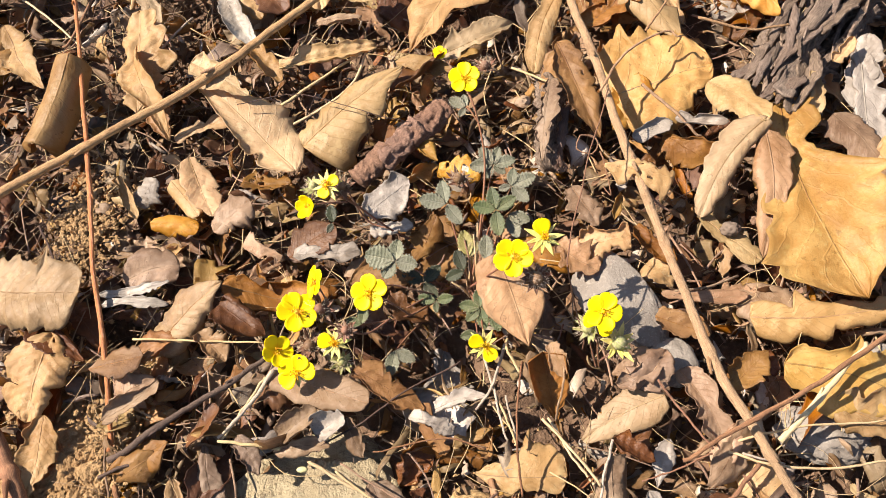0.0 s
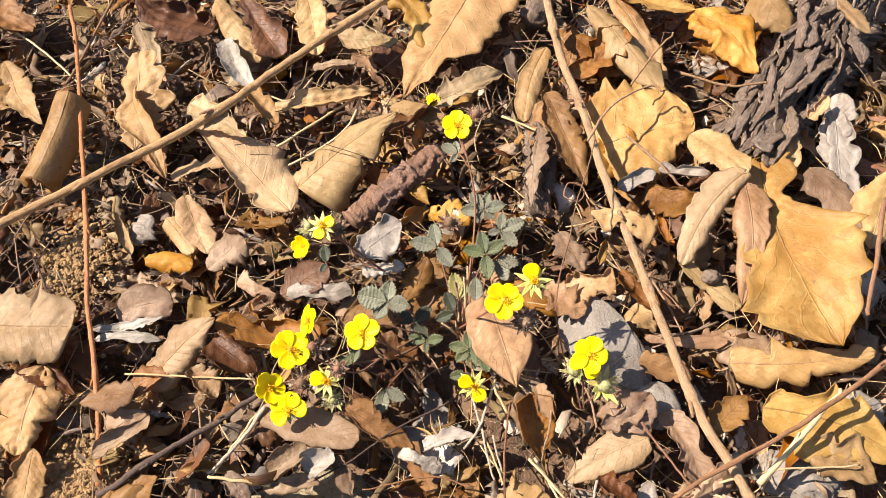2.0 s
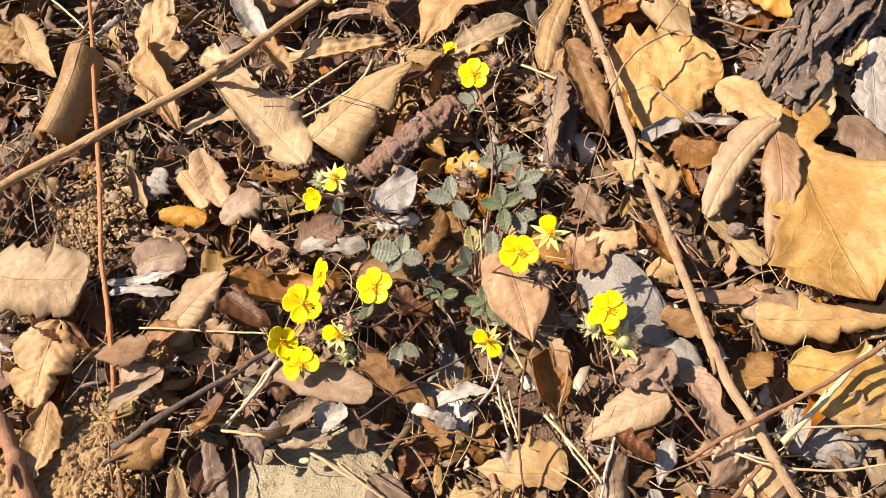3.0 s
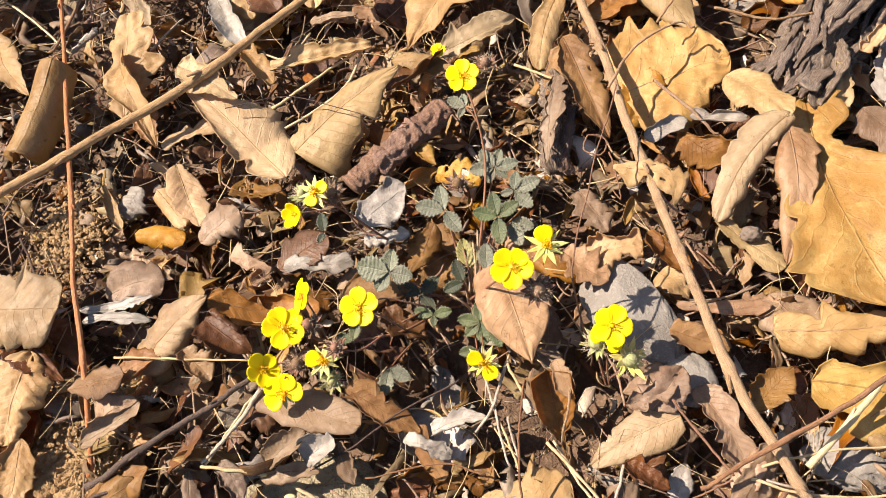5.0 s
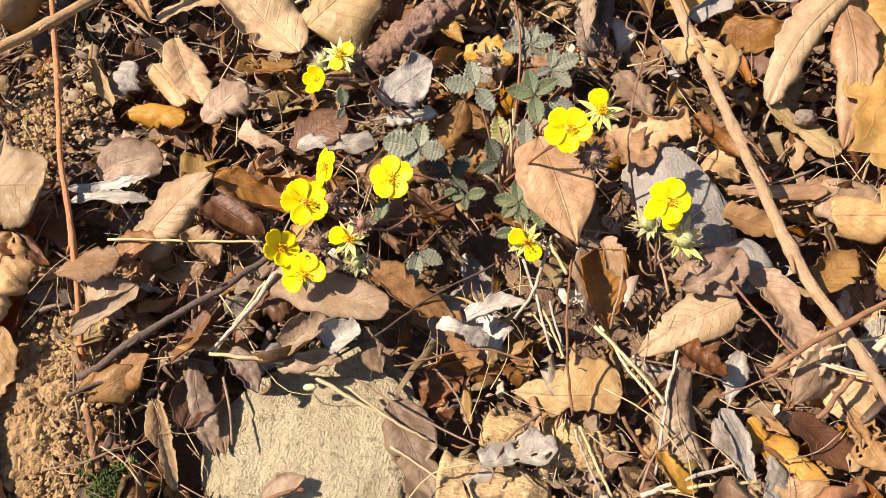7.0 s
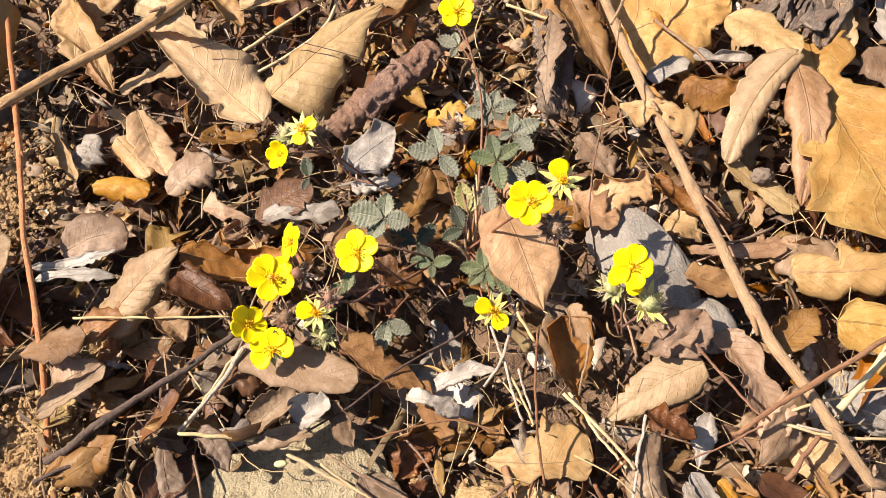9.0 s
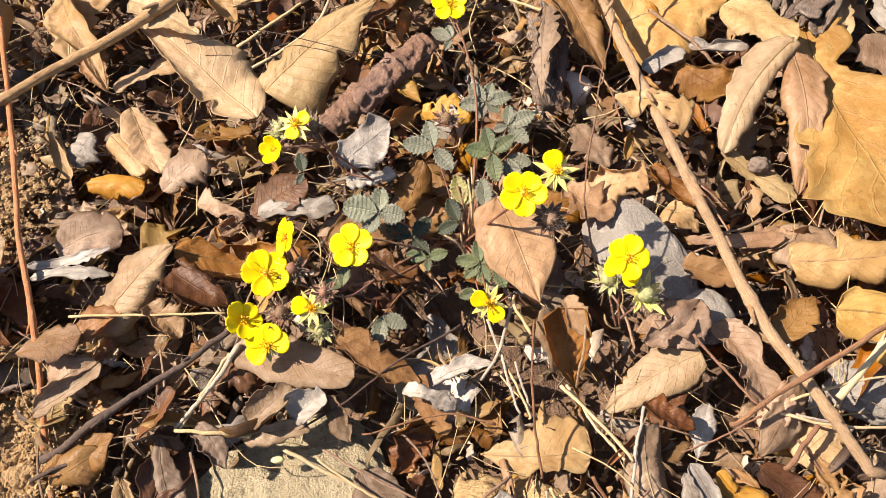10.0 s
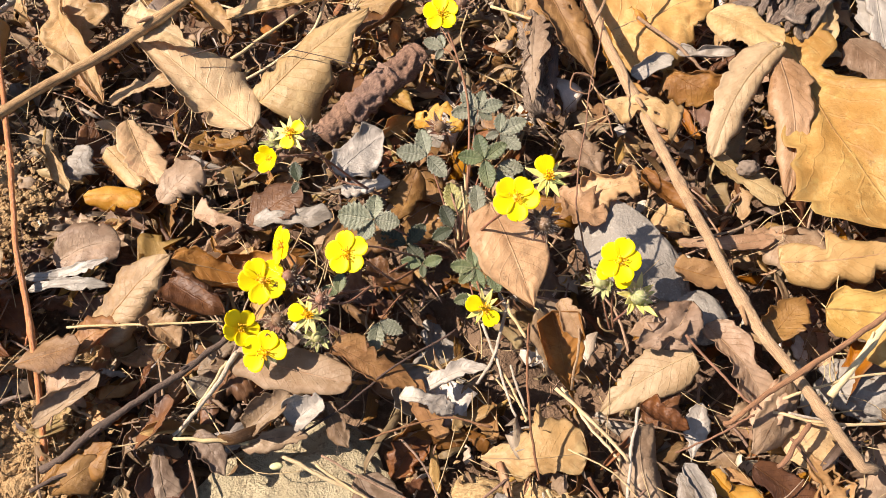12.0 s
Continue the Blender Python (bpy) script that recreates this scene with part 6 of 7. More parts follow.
def bark_flakes(parent, a, b, half, count, seed):
    """Split, curling flakes lying along a rotten piece of bark."""
    r = np.random.default_rng(seed)
    a, b = np.array(a), np.array(b)
    d = (b - a) / np.linalg.norm(b - a)
    side = np.array([d[1], -d[0], 0.0])
    for _ in range(count):
        k, q = r.random(), r.uniform(-1, 1)
        n = r.uniform(0.014, 0.048)
        p = a + (b - a) * k + side * q * half * (0.75 + 0.35 * k) + np.array([0, 0, 0.011 * (1 - q * q) + r.uniform(-0.003, 0.005)])
        e = d + side * r.normal(0, 0.22) + np.array([0, 0, r.normal(0, 0.14)])
        g, u, v = sheet("scrap", n, n * r.uniform(0.10, 0.3), r.normal(-40, 50), r.normal(0, 22), r.normal(0, 30), 0.09, 3, r, 19, 7, edge=0.9, creases=2, ragged=1.1, torn=0.2)
        m = basis(p, p + e * n, r.normal(35 * q, 24))
        w, f = thick_sheet((g.reshape(-1, 3) @ m + p - e * n / 2).reshape(g.shape), np.ones((18, 6), bool), r.uniform(0.0007, 0.0016))
        t = np.stack([u.ravel() * n * 100, v.ravel() * 0.35 + r.random()], 1)
        mesh_object("flake", w, f, BARK["chunk"], parent, np.concatenate([t, t]), tuple(p))


bark_flakes(bark_log, (0.1800, 0.1040, 0.0), (0.2600, 0.2250, 0.0), 0.021, 130, 61)
lump("gall", (0.1520, 0.0355, 0.0050), (0.0042, 0.0034, 0.0034), BARK["chunk"], "dried grey-brown gall on a pale leaf", "gall", rough=0.3, seed=21, sub=4)
rough_log("wood_chip", (0.0797, 0.1234, 0.0064), (0.0760, 0.0725, 0.0032), 0.0058, 0.0053, BARK["chunk"], "grey rotten piece of wood", rough=0.4, seed=7, n=70, sides=40, grain=150.0)
rough_log("wood_chip", (0.0269, -0.0768, -0.0064), (0.0727, -0.0868, -0.0096), 0.0064, 0.0072, BARK["rot"], "yellowish rotten crumbling wood", rough=0.35, seed=9, n=60, sides=30)
rough_log("wood_chip", (0.0113, -0.0926, -0.0096), (0.0494, -0.0997, -0.0112), 0.0072, 0.0064, BARK["rot"], "yellowish splintered rotten wood", rough=0.35, seed=10, n=60, sides=30)
rough_log("wood_chip", (0.0788, 0.1961, 0.0032), (0.0913, 0.2251, 0.0032), 0.0064, 0.0048, BARK["chunk"], "grey crumbling wood lying on dry litter", rough=0.35, seed=13)
SOIL_TOP = (-0.1281, -0.0734, -0.0064)
SOIL_PATCH = (-0.1503, 0.0620, -0.0032)
STONE_AT = (-0.0269, -0.0892, -0.0128)
SLAB_AT = (0.1010, 0.0015, 0.0080)
HOLLOWS = ((-0.1050, 0.1260, 0.014), (-0.0390, 0.1670, 0.013), (-0.2130, 0.2090, 0.020), (0.1610, 0.1320, 0.014), (0.1740, 0.0620, 0.012), (-0.1170, 0.2020, 0.020), (-0.0990, -0.0520, 0.014), (-0.0781, -0.0752, 0.018), (0.1642, 0.1354, 0.020), (0.0801, -0.0171, 0.016), (0.0214, -0.0096, 0.016), (-0.0067, -0.0004, 0.014), (-0.1271, 0.0021, 0.014), (0.1736, -0.0159, 0.014), (0.1139, -0.0391, 0.012), (0.0592, 0.1491, 0.014), (-0.1328, 0.2097, 0.016), (-0.0691, 0.0191, 0.012), (-0.1943, 0.0592, 0.014), (0.1136, -0.0566, 0.012))
MOSS_AT = (-0.1014, -0.0976, -0.0096)

# cinquefoil
left_plant = plant_root("cinquefoil_plant", (-0.0119, 0.0073, -0.0064), "cinquefoil with seven open yellow flowers and hairy buds")
flower(left_plant, (0.0003, 0.0002, 0.0358), (-0.05, -0.35, 0.93), 0.0152, spin=18, seed=1)
flower(left_plant, (-0.0233, 0.0078, 0.0320), (-0.72, -0.1, 0.62), 0.0144, spin=30, seed=2, rise=0.1)
flower(left_plant, (-0.0314, -0.0029, 0.0272), (0.25, -0.3, 0.9), 0.0173, spin=40, seed=3)
flower(left_plant, (-0.0407, -0.0174, 0.0208), (0.55, -0.2, 0.8), 0.0140, spin=60, seed=4, rise=0.3)
flower(left_plant, (-0.0326, -0.0260, 0.0176), (0.0, -0.4, 0.9), 0.0163, spin=5, seed=5, petals=(0, 1, 2, 3), petal_size=1.0)
flower(left_plant, (-0.0161, -0.0154, 0.0224), (0.15, -0.3, 0.95), 0.0139, spin=170, seed=6, petals=(0,), lit=True, sepal_size=0.75, stamens=34, petal_size=1.05)
hairy_bud(left_plant, (-0.0228, -0.0010, 0.0240), (0.1, -0.2, 1), 0.0127, CALYX, seed=1)
hairy_bud(left_plant, (-0.0275, -0.0150, 0.0192), (0.1, -0.2, 1), 0.0120, CALYX, seed=2)
hairy_bud(left_plant, (-0.0113, -0.0108, 0.0240), (0.1, -0.2, 1), 0.0094, CALYX, seed=3)
hairy_bud(left_plant, (-0.0150, -0.0202, 0.0128), (0.1, -0.4, 1), 0.0102, SEPAL, seed=4)
stem(left_plant, [(0.0249, 0.0117, 0.0000), (0.0112, 0.0006, 0.0080), (-0.0070, -0.0049, 0.0144), (-0.0154, -0.0075, 0.0192)], 0.00090, 0.00070)
stem(left_plant, [(0.0124, 0.0013, 0.0080), (0.0064, 0.0015, 0.0224), (0.0003, 0.0007, 0.0336)], 0.00070, 0.00050)
stem(left_plant, [(0.0249, 0.0125, 0.0000), (0.0167, 0.0102, 0.0128), (0.0059, 0.0099, 0.0208), (0.0003, 0.0007, 0.0336)], 0.00070, 0.00050)
stem(left_plant, [(-0.0154, -0.0075, 0.0192), (-0.0187, 0.0002, 0.0224), (-0.0232, 0.0080, 0.0304)], 0.00070, 0.00050)
stem(left_plant, [(-0.0154, -0.0075, 0.0192), (-0.0233, -0.0046, 0.0224), (-0.0314, -0.0025, 0.0256)], 0.00070, 0.00050)
stem(left_plant, [(-0.0154, -0.0075, 0.0192), (-0.0284, -0.0120, 0.0192), (-0.0408, -0.0169, 0.0192)], 0.00070, 0.00050)
stem(left_plant, [(-0.0154, -0.0075, 0.0192), (-0.0253, -0.0172, 0.0160), (-0.0329, -0.0252, 0.0160)], 0.00070, 0.00050)
stem(left_plant, [(-0.0154, -0.0075, 0.0192), (-0.0157, -0.0113, 0.0192), (-0.0166, -0.0148, 0.0208)], 0.00070, 0.00050)
stem(left_plant, [(0.0045, -0.0016, 0.0112), (-0.0040, -0.0094, 0.0160), (-0.0117, -0.0104, 0.0224)], 0.00070, 0.00050)
compound_leaf(left_plant, (-0.0066, -0.0055, 0.0160), (0, -0.2, 1), 0.0100, [(80, 0.8), (160, 0.7)], "green", seed=1)
upper_plant = plant_root("cinquefoil_plant", (-0.0088, 0.0624, -0.0064), "small cinquefoil with two half-open yellow flowers")
flower(upper_plant, (-0.0184, 0.0473, 0.0432), (-0.1, -0.3, 0.95), 0.0133, spin=30, seed=8, petals=(0, 3), lit=True, sepal_size=0.8, stamens=34, petal_size=0.9)
flower(upper_plant, (-0.0263, 0.0398, 0.0400), (-0.35, -0.55, 0.75), 0.0100, spin=100, seed=9, rise=0.7, lit=True)
hairy_bud(upper_plant, (-0.0142, 0.0511, 0.0352), (0.1, -0.2, 1), 0.0118, CALYX, seed=5)
hairy_bud(upper_plant, (-0.0272, 0.0533, 0.0320), (0, 0, 1), 0.0100, SEPAL, seed=6)
stem(upper_plant, [(0.0144, 0.0397, 0.0000), (0.0029, 0.0427, 0.0096), (-0.0075, 0.0466, 0.0224), (-0.0147, 0.0470, 0.0352), (-0.0189, 0.0477, 0.0416)], 0.00080, 0.00060)
stem(upper_plant, [(-0.0125, 0.0468, 0.0288), (-0.0207, 0.0432, 0.0352), (-0.0266, 0.0407, 0.0384)], 0.00070, 0.00050)
stem(upper_plant, [(0.0029, 0.0427, 0.0096), (-0.0069, 0.0460, 0.0128), (-0.0133, 0.0529, 0.0320)], 0.00070, 0.00050)
compound_leaf(upper_plant, (-0.0217, 0.0438, 0.0160), (0, -0.2, 1), 0.0086, [(100, 1.0), (240, 0.6)], "dark", seed=2)
main_plant = plant_root("cinquefoil_plant", (0.0328, 0.0231, -0.0096), "cinquefoil with grey-green toothed leaves and yellow flowers")
flower(main_plant, (0.0395, 0.1054, 0.0330), (0.0, -0.3, 0.95), 0.0149, spin=20, seed=10)
flower(main_plant, (0.0590, 0.0044, 0.0544), (0.0, -0.5, 0.86), 0.0149, spin=-18, seed=11, rise=0.25)
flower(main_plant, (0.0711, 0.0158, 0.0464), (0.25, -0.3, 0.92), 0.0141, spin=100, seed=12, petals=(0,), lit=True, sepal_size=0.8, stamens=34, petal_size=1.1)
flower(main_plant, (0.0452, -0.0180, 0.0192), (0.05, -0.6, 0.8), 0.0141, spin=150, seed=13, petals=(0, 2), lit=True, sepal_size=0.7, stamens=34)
flower(main_plant, (0.0264, 0.1337, 0.0176), (0.0, -0.2, 0.95), 0.0072, spin=10, seed=14, lit=True)
flower(main_plant, (0.0559, -0.0083, 0.0144), (-0.5, -0.3, 0.8), 0.0044, spin=10, seed=15)
hairy_bud(main_plant, (0.0670, -0.0006, 0.0448), (0.2, -0.5, 0.8), 0.0134, CALYX, seed=7)
hairy_bud(main_plant, (0.0347, 0.0643, 0.0128), (0, 0, 1), 0.0118, CALYX, seed=8)
hairy_bud(main_plant, (0.0485, 0.1196, 0.0224), (0, 0, 1), 0.0108, CALYX, seed=9)
stem(main_plant, [(0.0385, 0.0200, -0.0032), (0.0437, 0.0424, 0.0080), (0.0468, 0.0709, 0.0144), (0.0446, 0.0892, 0.0240), (0.0396, 0.1052, 0.0320)], 0.00090, 0.00060)
stem(main_plant, [(0.0445, 0.0919, 0.0224), (0.0366, 0.1159, 0.0192), (0.0264, 0.1343, 0.0160)], 0.00040, 0.00030)
stem(main_plant, [(0.0375, 0.0159, 0.0000), (0.0466, 0.0109, 0.0224), (0.0545, 0.0068, 0.0416), (0.0589, 0.0047, 0.0528)], 0.00080, 0.00060)
stem(main_plant, [(0.0507, 0.0089, 0.0320), (0.0624, 0.0128, 0.0384), (0.0711, 0.0161, 0.0448)], 0.00070, 0.00050)
stem(main_plant, [(0.0566, 0.0082, 0.0384), (0.0632, 0.0054, 0.0384), (0.0664, 0.0027, 0.0384)], 0.00070, 0.00050)
stem(main_plant, [(0.0375, 0.0146, 0.0000), (0.0430, -0.0015, 0.0096), (0.0451, -0.0170, 0.0176)], 0.00070, 0.00050)
stem(main_plant, [(0.0346, 0.0209, -0.0048), (0.0228, 0.0126, 0.0032), (0.0114, 0.0039, 0.0096)], 0.00080, 0.00060)
stem(main_plant, [(0.0373, 0.0201, -0.0032), (0.0398, 0.0279, 0.0096), (0.0377, 0.0347, 0.0128)], 0.00090, 0.00070, mat='straw')
stem(main_plant, [(0.0382, 0.0159, -0.0064), (0.0390, 0.0222, 0.0086), (0.0371, 0.0326, 0.0144)], 0.00080, 0.00060, mat='stem', fuzz=160)
stem(main_plant, [(0.0390, 0.0172, -0.0064), (0.0415, 0.0237, 0.0096), (0.0412, 0.0343, 0.0160)], 0.00080, 0.00060, mat='straw', fuzz=160)
stem(main_plant, [(0.0400, 0.0185, -0.0064), (0.0435, 0.0217, 0.0106), (0.0442, 0.0292, 0.0176)], 0.00080, 0.00060, mat='stem', fuzz=160)
stem(main_plant, [(0.0364, 0.0173, -0.0064), (0.0368, 0.0214, 0.0077), (0.0344, 0.0294, 0.0128)], 0.00080, 0.00060, mat='straw', fuzz=160)
stem(main_plant, [(0.0408, 0.0199, -0.0064), (0.0451, 0.0178, 0.0086), (0.0467, 0.0198, 0.0144)], 0.00080, 0.00060, mat='stem', fuzz=160)
stem(main_plant, [(0.0374, 0.0145, -0.0064), (0.0355, 0.0129, 0.0058), (0.0310, 0.0148, 0.0096)], 0.00080, 0.00060, mat='straw', fuzz=160)
stem(main_plant, [(0.0395, 0.0158, -0.0064), (0.0453, 0.0116, 0.0077), (0.0483, 0.0112, 0.0128)], 0.00080, 0.00060, mat='stem', fuzz=160)
stem(main_plant, [(0.0385, 0.0181, -0.0064), (0.0420, 0.0277, 0.0077), (0.0428, 0.0414, 0.0128)], 0.00080, 0.00060, mat='straw', fuzz=160)
compound_leaf(main_plant, (0.0290, 0.0518, 0.0128), (-0.1, -0.35, 0.93), 0.0132, [(165, 0.95), (100, 0.85), (-55, 0.85)], "grey", seed=3, foot=(0.0358, 0.0272, -0.0064))
compound_leaf(main_plant, (0.0506, 0.0710, 0.0128), (-0.1, -0.35, 0.93), 0.0114, [(10, 0.9), (70, 0.75), (125, 0.9), (180, 0.95), (-40, 0.6), (-120, 0.6)], "grey", seed=4, foot=(0.0428, 0.0425, -0.0032))
compound_leaf(main_plant, (0.0511, 0.0483, 0.0112), (-0.1, -0.35, 0.93), 0.0116, [(-85, 1.0), (30, 0.9), (100, 0.9), (165, 0.9)], "green", seed=5, foot=(0.0410, 0.0297, -0.0064))
compound_leaf(main_plant, (0.0583, 0.0610, 0.0096), (-0.1, -0.35, 0.93), 0.0118, [(20, 1.0), (80, 0.7), (-45, 0.9), (190, 0.5)], "grey", seed=6, foot=(0.0451, 0.0381, -0.0064))
compound_leaf(main_plant, (0.0077, 0.0219, 0.0192), (-0.1, -0.35, 0.93), 0.0131, [(165, 1.05), (80, 0.7), (-15, 0.75), (-130, 0.7)], "grey", seed=7, width=0.8, foot=(0.0271, 0.0178, -0.0032))
compound_leaf(main_plant, (0.0237, 0.0077, 0.0064), (-0.1, -0.35, 0.93), 0.0083, [(10, 0.95), (165, 1.0), (-90, 0.6)], "green", seed=8, foot=(0.0331, 0.0161, -0.0064))
compound_leaf(main_plant, (0.0433, 0.0011, 0.0128), (-0.1, -0.35, 0.93), 0.0100, [(-80, 0.9), (20, 0.9), (95, 0.8), (170, 0.9), (220, 0.8)], "green", seed=9, foot=(0.0371, 0.0180, -0.0048))
compound_leaf(main_plant, (0.0487, -0.0019, 0.0176), (-0.1, -0.35, 0.93), 0.0103, [(-75, 0.9), (80, 0.9)], "green", seed=10, foot=(0.0384, 0.0179, -0.0048))
compound_leaf(main_plant, (0.0468, 0.0212, 0.0160), (-0.1, -0.35, 0.93), 0.0111, [(90, 1.0)], "grey", seed=11, foot=(0.0426, 0.0211, 0.0000))
compound_leaf(main_plant, (0.0387, 0.0258, 0.0112), (-0.1, -0.35, 0.93), 0.0108, [(100, 1.1), (60, 0.7)], "yellow", seed=12, foot=(0.0384, 0.0207, -0.0048))
compound_leaf(main_plant, (0.0365, 0.0199, 0.0096), (-0.1, -0.35, 0.93), 0.0098, [(110, 1.0), (200, 0.9)], "dark", seed=13, foot=(0.0370, 0.0187, -0.0064))
compound_leaf(main_plant, (0.0067, -0.0145, 0.0080), (-0.1, -0.35, 0.93), 0.0119, [(-30, 0.8), (-105, 0.9)], "grey", seed=14, foot=(0.0195, 0.0046, -0.0032))
compound_leaf(main_plant, (0.0391, 0.0994, 0.0192), (-0.1, -0.35, 0.93), 0.0090, [(150, 1.0), (100, 0.7), (230, 0.6)], "grey", seed=15, foot=(0.0442, 0.0910, 0.0192))
compound_leaf(main_plant, (0.0565, 0.0474, 0.0080), (-0.1, -0.35, 0.93), 0.0112, [(-70, 1.0), (-20, 0.9)], "grey", seed=16, foot=(0.0449, 0.0295, -0.0064))
compound_leaf(main_plant, (0.0182, 0.0169, 0.0064), (-0.1, -0.35, 0.93), 0.0114, [(40, 0.9), (150, 1.0), (-50, 0.8)], "dark", seed=17, foot=(0.0331, 0.0189, -0.0064))
compound_leaf(main_plant, (0.0417, -0.0096, 0.0112), (-0.1, -0.35, 0.93), 0.0080, [(190, 0.9), (-100, 0.7)], "green", seed=18, foot=(0.0383, 0.0152, -0.0048))
right_plant = plant_root("cinquefoil_plant", (0.0948, -0.0112, -0.0048), "single cinquefoil flower with hairy buds beside a grey stone")
flower(right_plant, (0.0928, -0.0092, 0.0282), (0.0, -0.35, 0.93), 0.0155, spin=-8, seed=16)
flower(right_plant, (0.0908, -0.0125, 0.0259), (-0.1, -0.4, 0.9), 0.0129, spin=-50, seed=17, petals=(0, 3), stamens=0, sepals=False)
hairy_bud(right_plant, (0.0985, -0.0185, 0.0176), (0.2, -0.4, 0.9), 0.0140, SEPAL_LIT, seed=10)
hairy_bud(right_plant, (0.0877, -0.0116, 0.0176), (-0.6, -0.2, 0.6), 0.0135, SEPAL, seed=11)
stem(right_plant, [(0.0915, -0.0216, -0.0032), (0.0908, -0.0161, 0.0096), (0.0924, -0.0091, 0.0256)], 0.00070, 0.00060)
stem(right_plant, [(0.0914, -0.0202, 0.0000), (0.0955, -0.0199, 0.0096), (0.0986, -0.0182, 0.0160)], 0.00070, 0.00050)
stem(right_plant, [(0.0903, -0.0216, -0.0032), (0.0880, -0.0154, 0.0080), (0.0878, -0.0115, 0.0160)], 0.00070, 0.00050)


# ---- ground ----
def hollow(x, y):
    """0..1: how deep the litter is sunk, in the dark pockets between the leaves."""
    return min(1.0, sum(math.exp(-(((x - a) ** 2 + (y - b) ** 2) / q ** 2) ** 2) for a, b, q in HOLLOWS))


def ground_height(x, y):
    p = Vector((x, y, 0))
    near = math.exp(-(x * x + y * y) / 0.5)
    return -0.021 - 0.012 * hollow(x, y) + near * (0.004 * noise.noise(p * 20) + 0.0025 * noise.noise(p * 90)) + (1 - near) * 0.03 * (noise.noise(p * 0.5) * min(1.0, (x * x + y * y) / 9))


def build_ground():
    t = np.linspace(-1, 1, 181)
    c = 0.45 * t + 40.0 * np.sign(t) * np.abs(t) ** 9
    verts = [(x, y + 0.05, ground_height(x, y + 0.05)) for x in c for y in c]
    n = len(c)
    faces = [(i * n + j, (i + 1) * n + j, (i + 1) * n + j + 1, i * n + j + 1) for i in range(n - 1) for j in range(n - 1)]
    return tagged(mesh_object("ground", verts, faces, SOIL), "dark crumbly forest soil under the leaf litter", "ground", kind="structure")


build_ground()


def sandy_bank():
    """The sandy slope that shows beside the stone: a mound with a crumbly face."""
    cx, cy, _ = SOIL_TOP
    n, out = 130, []
    for i in range(n):
        for j in range(n):
            a, b = i / (n - 1) * 2 - 1, j / (n - 1) * 2 - 1
            x, y = cx + a * 0.042 - 0.020, cy + b * 0.075 - 0.002
            d = math.hypot(a * (1 + 0.2 * noise.noise(Vector((b * 3, a * 3, 2)))), b)
            p = Vector((x, y, 0))
            z = 0.015 * max(0.0, 1 - d ** 3.0) + 0.0035 * noise.noise(p * 130) + 0.0022 * noise.noise(p * 380) + 0.0012 * noise.noise(p * 900)
            out.append((x, y, -0.0205 + z))
    f = [(i * n + j, (i + 1) * n + j, (i + 1) * n + j + 1, i * n + j + 1) for i in range(n - 1) for j in range(n - 1)]
    return tagged(mesh_object("sandy_soil", out, f, SAND), "yellow sandy crumbly soil", "soil", kind="structure")


sandy_bank()


def crumb_pieces(rng, count, centre, spread, size, lift=0.0):
    """Small angular crumbs."""
    base = np.array([(1, 0, 0), (-1, 0, 0), (0, 1, 0), (0, -1, 0), (0, 0, 1), (0, 0, -1), (0.6, 0.6, 0.5), (-0.6, 0.5, 0.55), (0.5, -0.6, 0.6), (-0.55, -0.6, 0.5)], float)
    tri = [(0, 6, 4), (6, 2, 4), (2, 7, 4), (7, 1, 4), (1, 9, 4), (9, 3, 4), (3, 8, 4), (8, 0, 4), (0, 2, 6), (2, 1, 7), (1, 3, 9), (3, 0, 8), (0, 5, 2), (2, 5, 1), (1, 5, 3), (3, 5, 0)]
    parts = []
    for _ in range(count):
        s = size * rng.uniform(0.3, 1.0) ** 2 + size * 0.12
        v = base * (1 + rng.normal(0, 0.3, base.shape)) * s * np.array([1, rng.uniform(0.45, 1), rng.uniform(0.4, 0.8)])
        a = rng.uniform(0, 6.28)
        v = v @ rot_z(a)
        p = np.array(centre) + np.array([rng.normal(0, spread[0]), rng.normal(0, spread[1]), 0])
        p[2] = centre[2] + lift * rng.random()
        parts.append((v + p, tri, np.zeros((len(v), 2))))
    return parts


rng = np.random.default_rng(21)
sand_c = (SOIL_TOP[0] - 0.014, SOIL_TOP[1] - 0.006, -0.0105)
joined("soil_crumbs", crumb_pieces(rng, 3600, sand_c, (0.018, 0.034), 0.0015, 0.005)
       + crumb_pieces(rng, 700, sand_c, (0.018, 0.034), 0.0032, 0.004)
       + crumb_pieces(rng, 900, SOIL_PATCH, (0.009, 0.013), 0.0018, 0.004)
       + crumb_pieces(rng, 300, (0.075, -0.088, -0.014), (0.026, 0.018), 0.0016, 0.005), SAND, "loose yellow crumbs of sandy soil", "soil", smooth=False)


def moss():
    r = np.random.default_rng(33)
    parts = []
    for _ in range(480):
        p = np.array(MOSS_AT) + np.array([r.normal(0, 0.005), r.normal(0, 0.006), 0.002])
        d = np.array([r.normal(0, 0.5), r.normal(0, 0.5), 1.0])
        q = p + d * r.uniform(0.003, 0.006)
        v, f, uv = tube(np.array([p, (p + q) / 2, q]), [0.0005, 0.0004, 0.0001], 4)
        parts.append((v, f, uv))
    return joined("moss_tuft", parts, MOSS, "dark green tuft of moss on sandy soil", "moss")


moss()


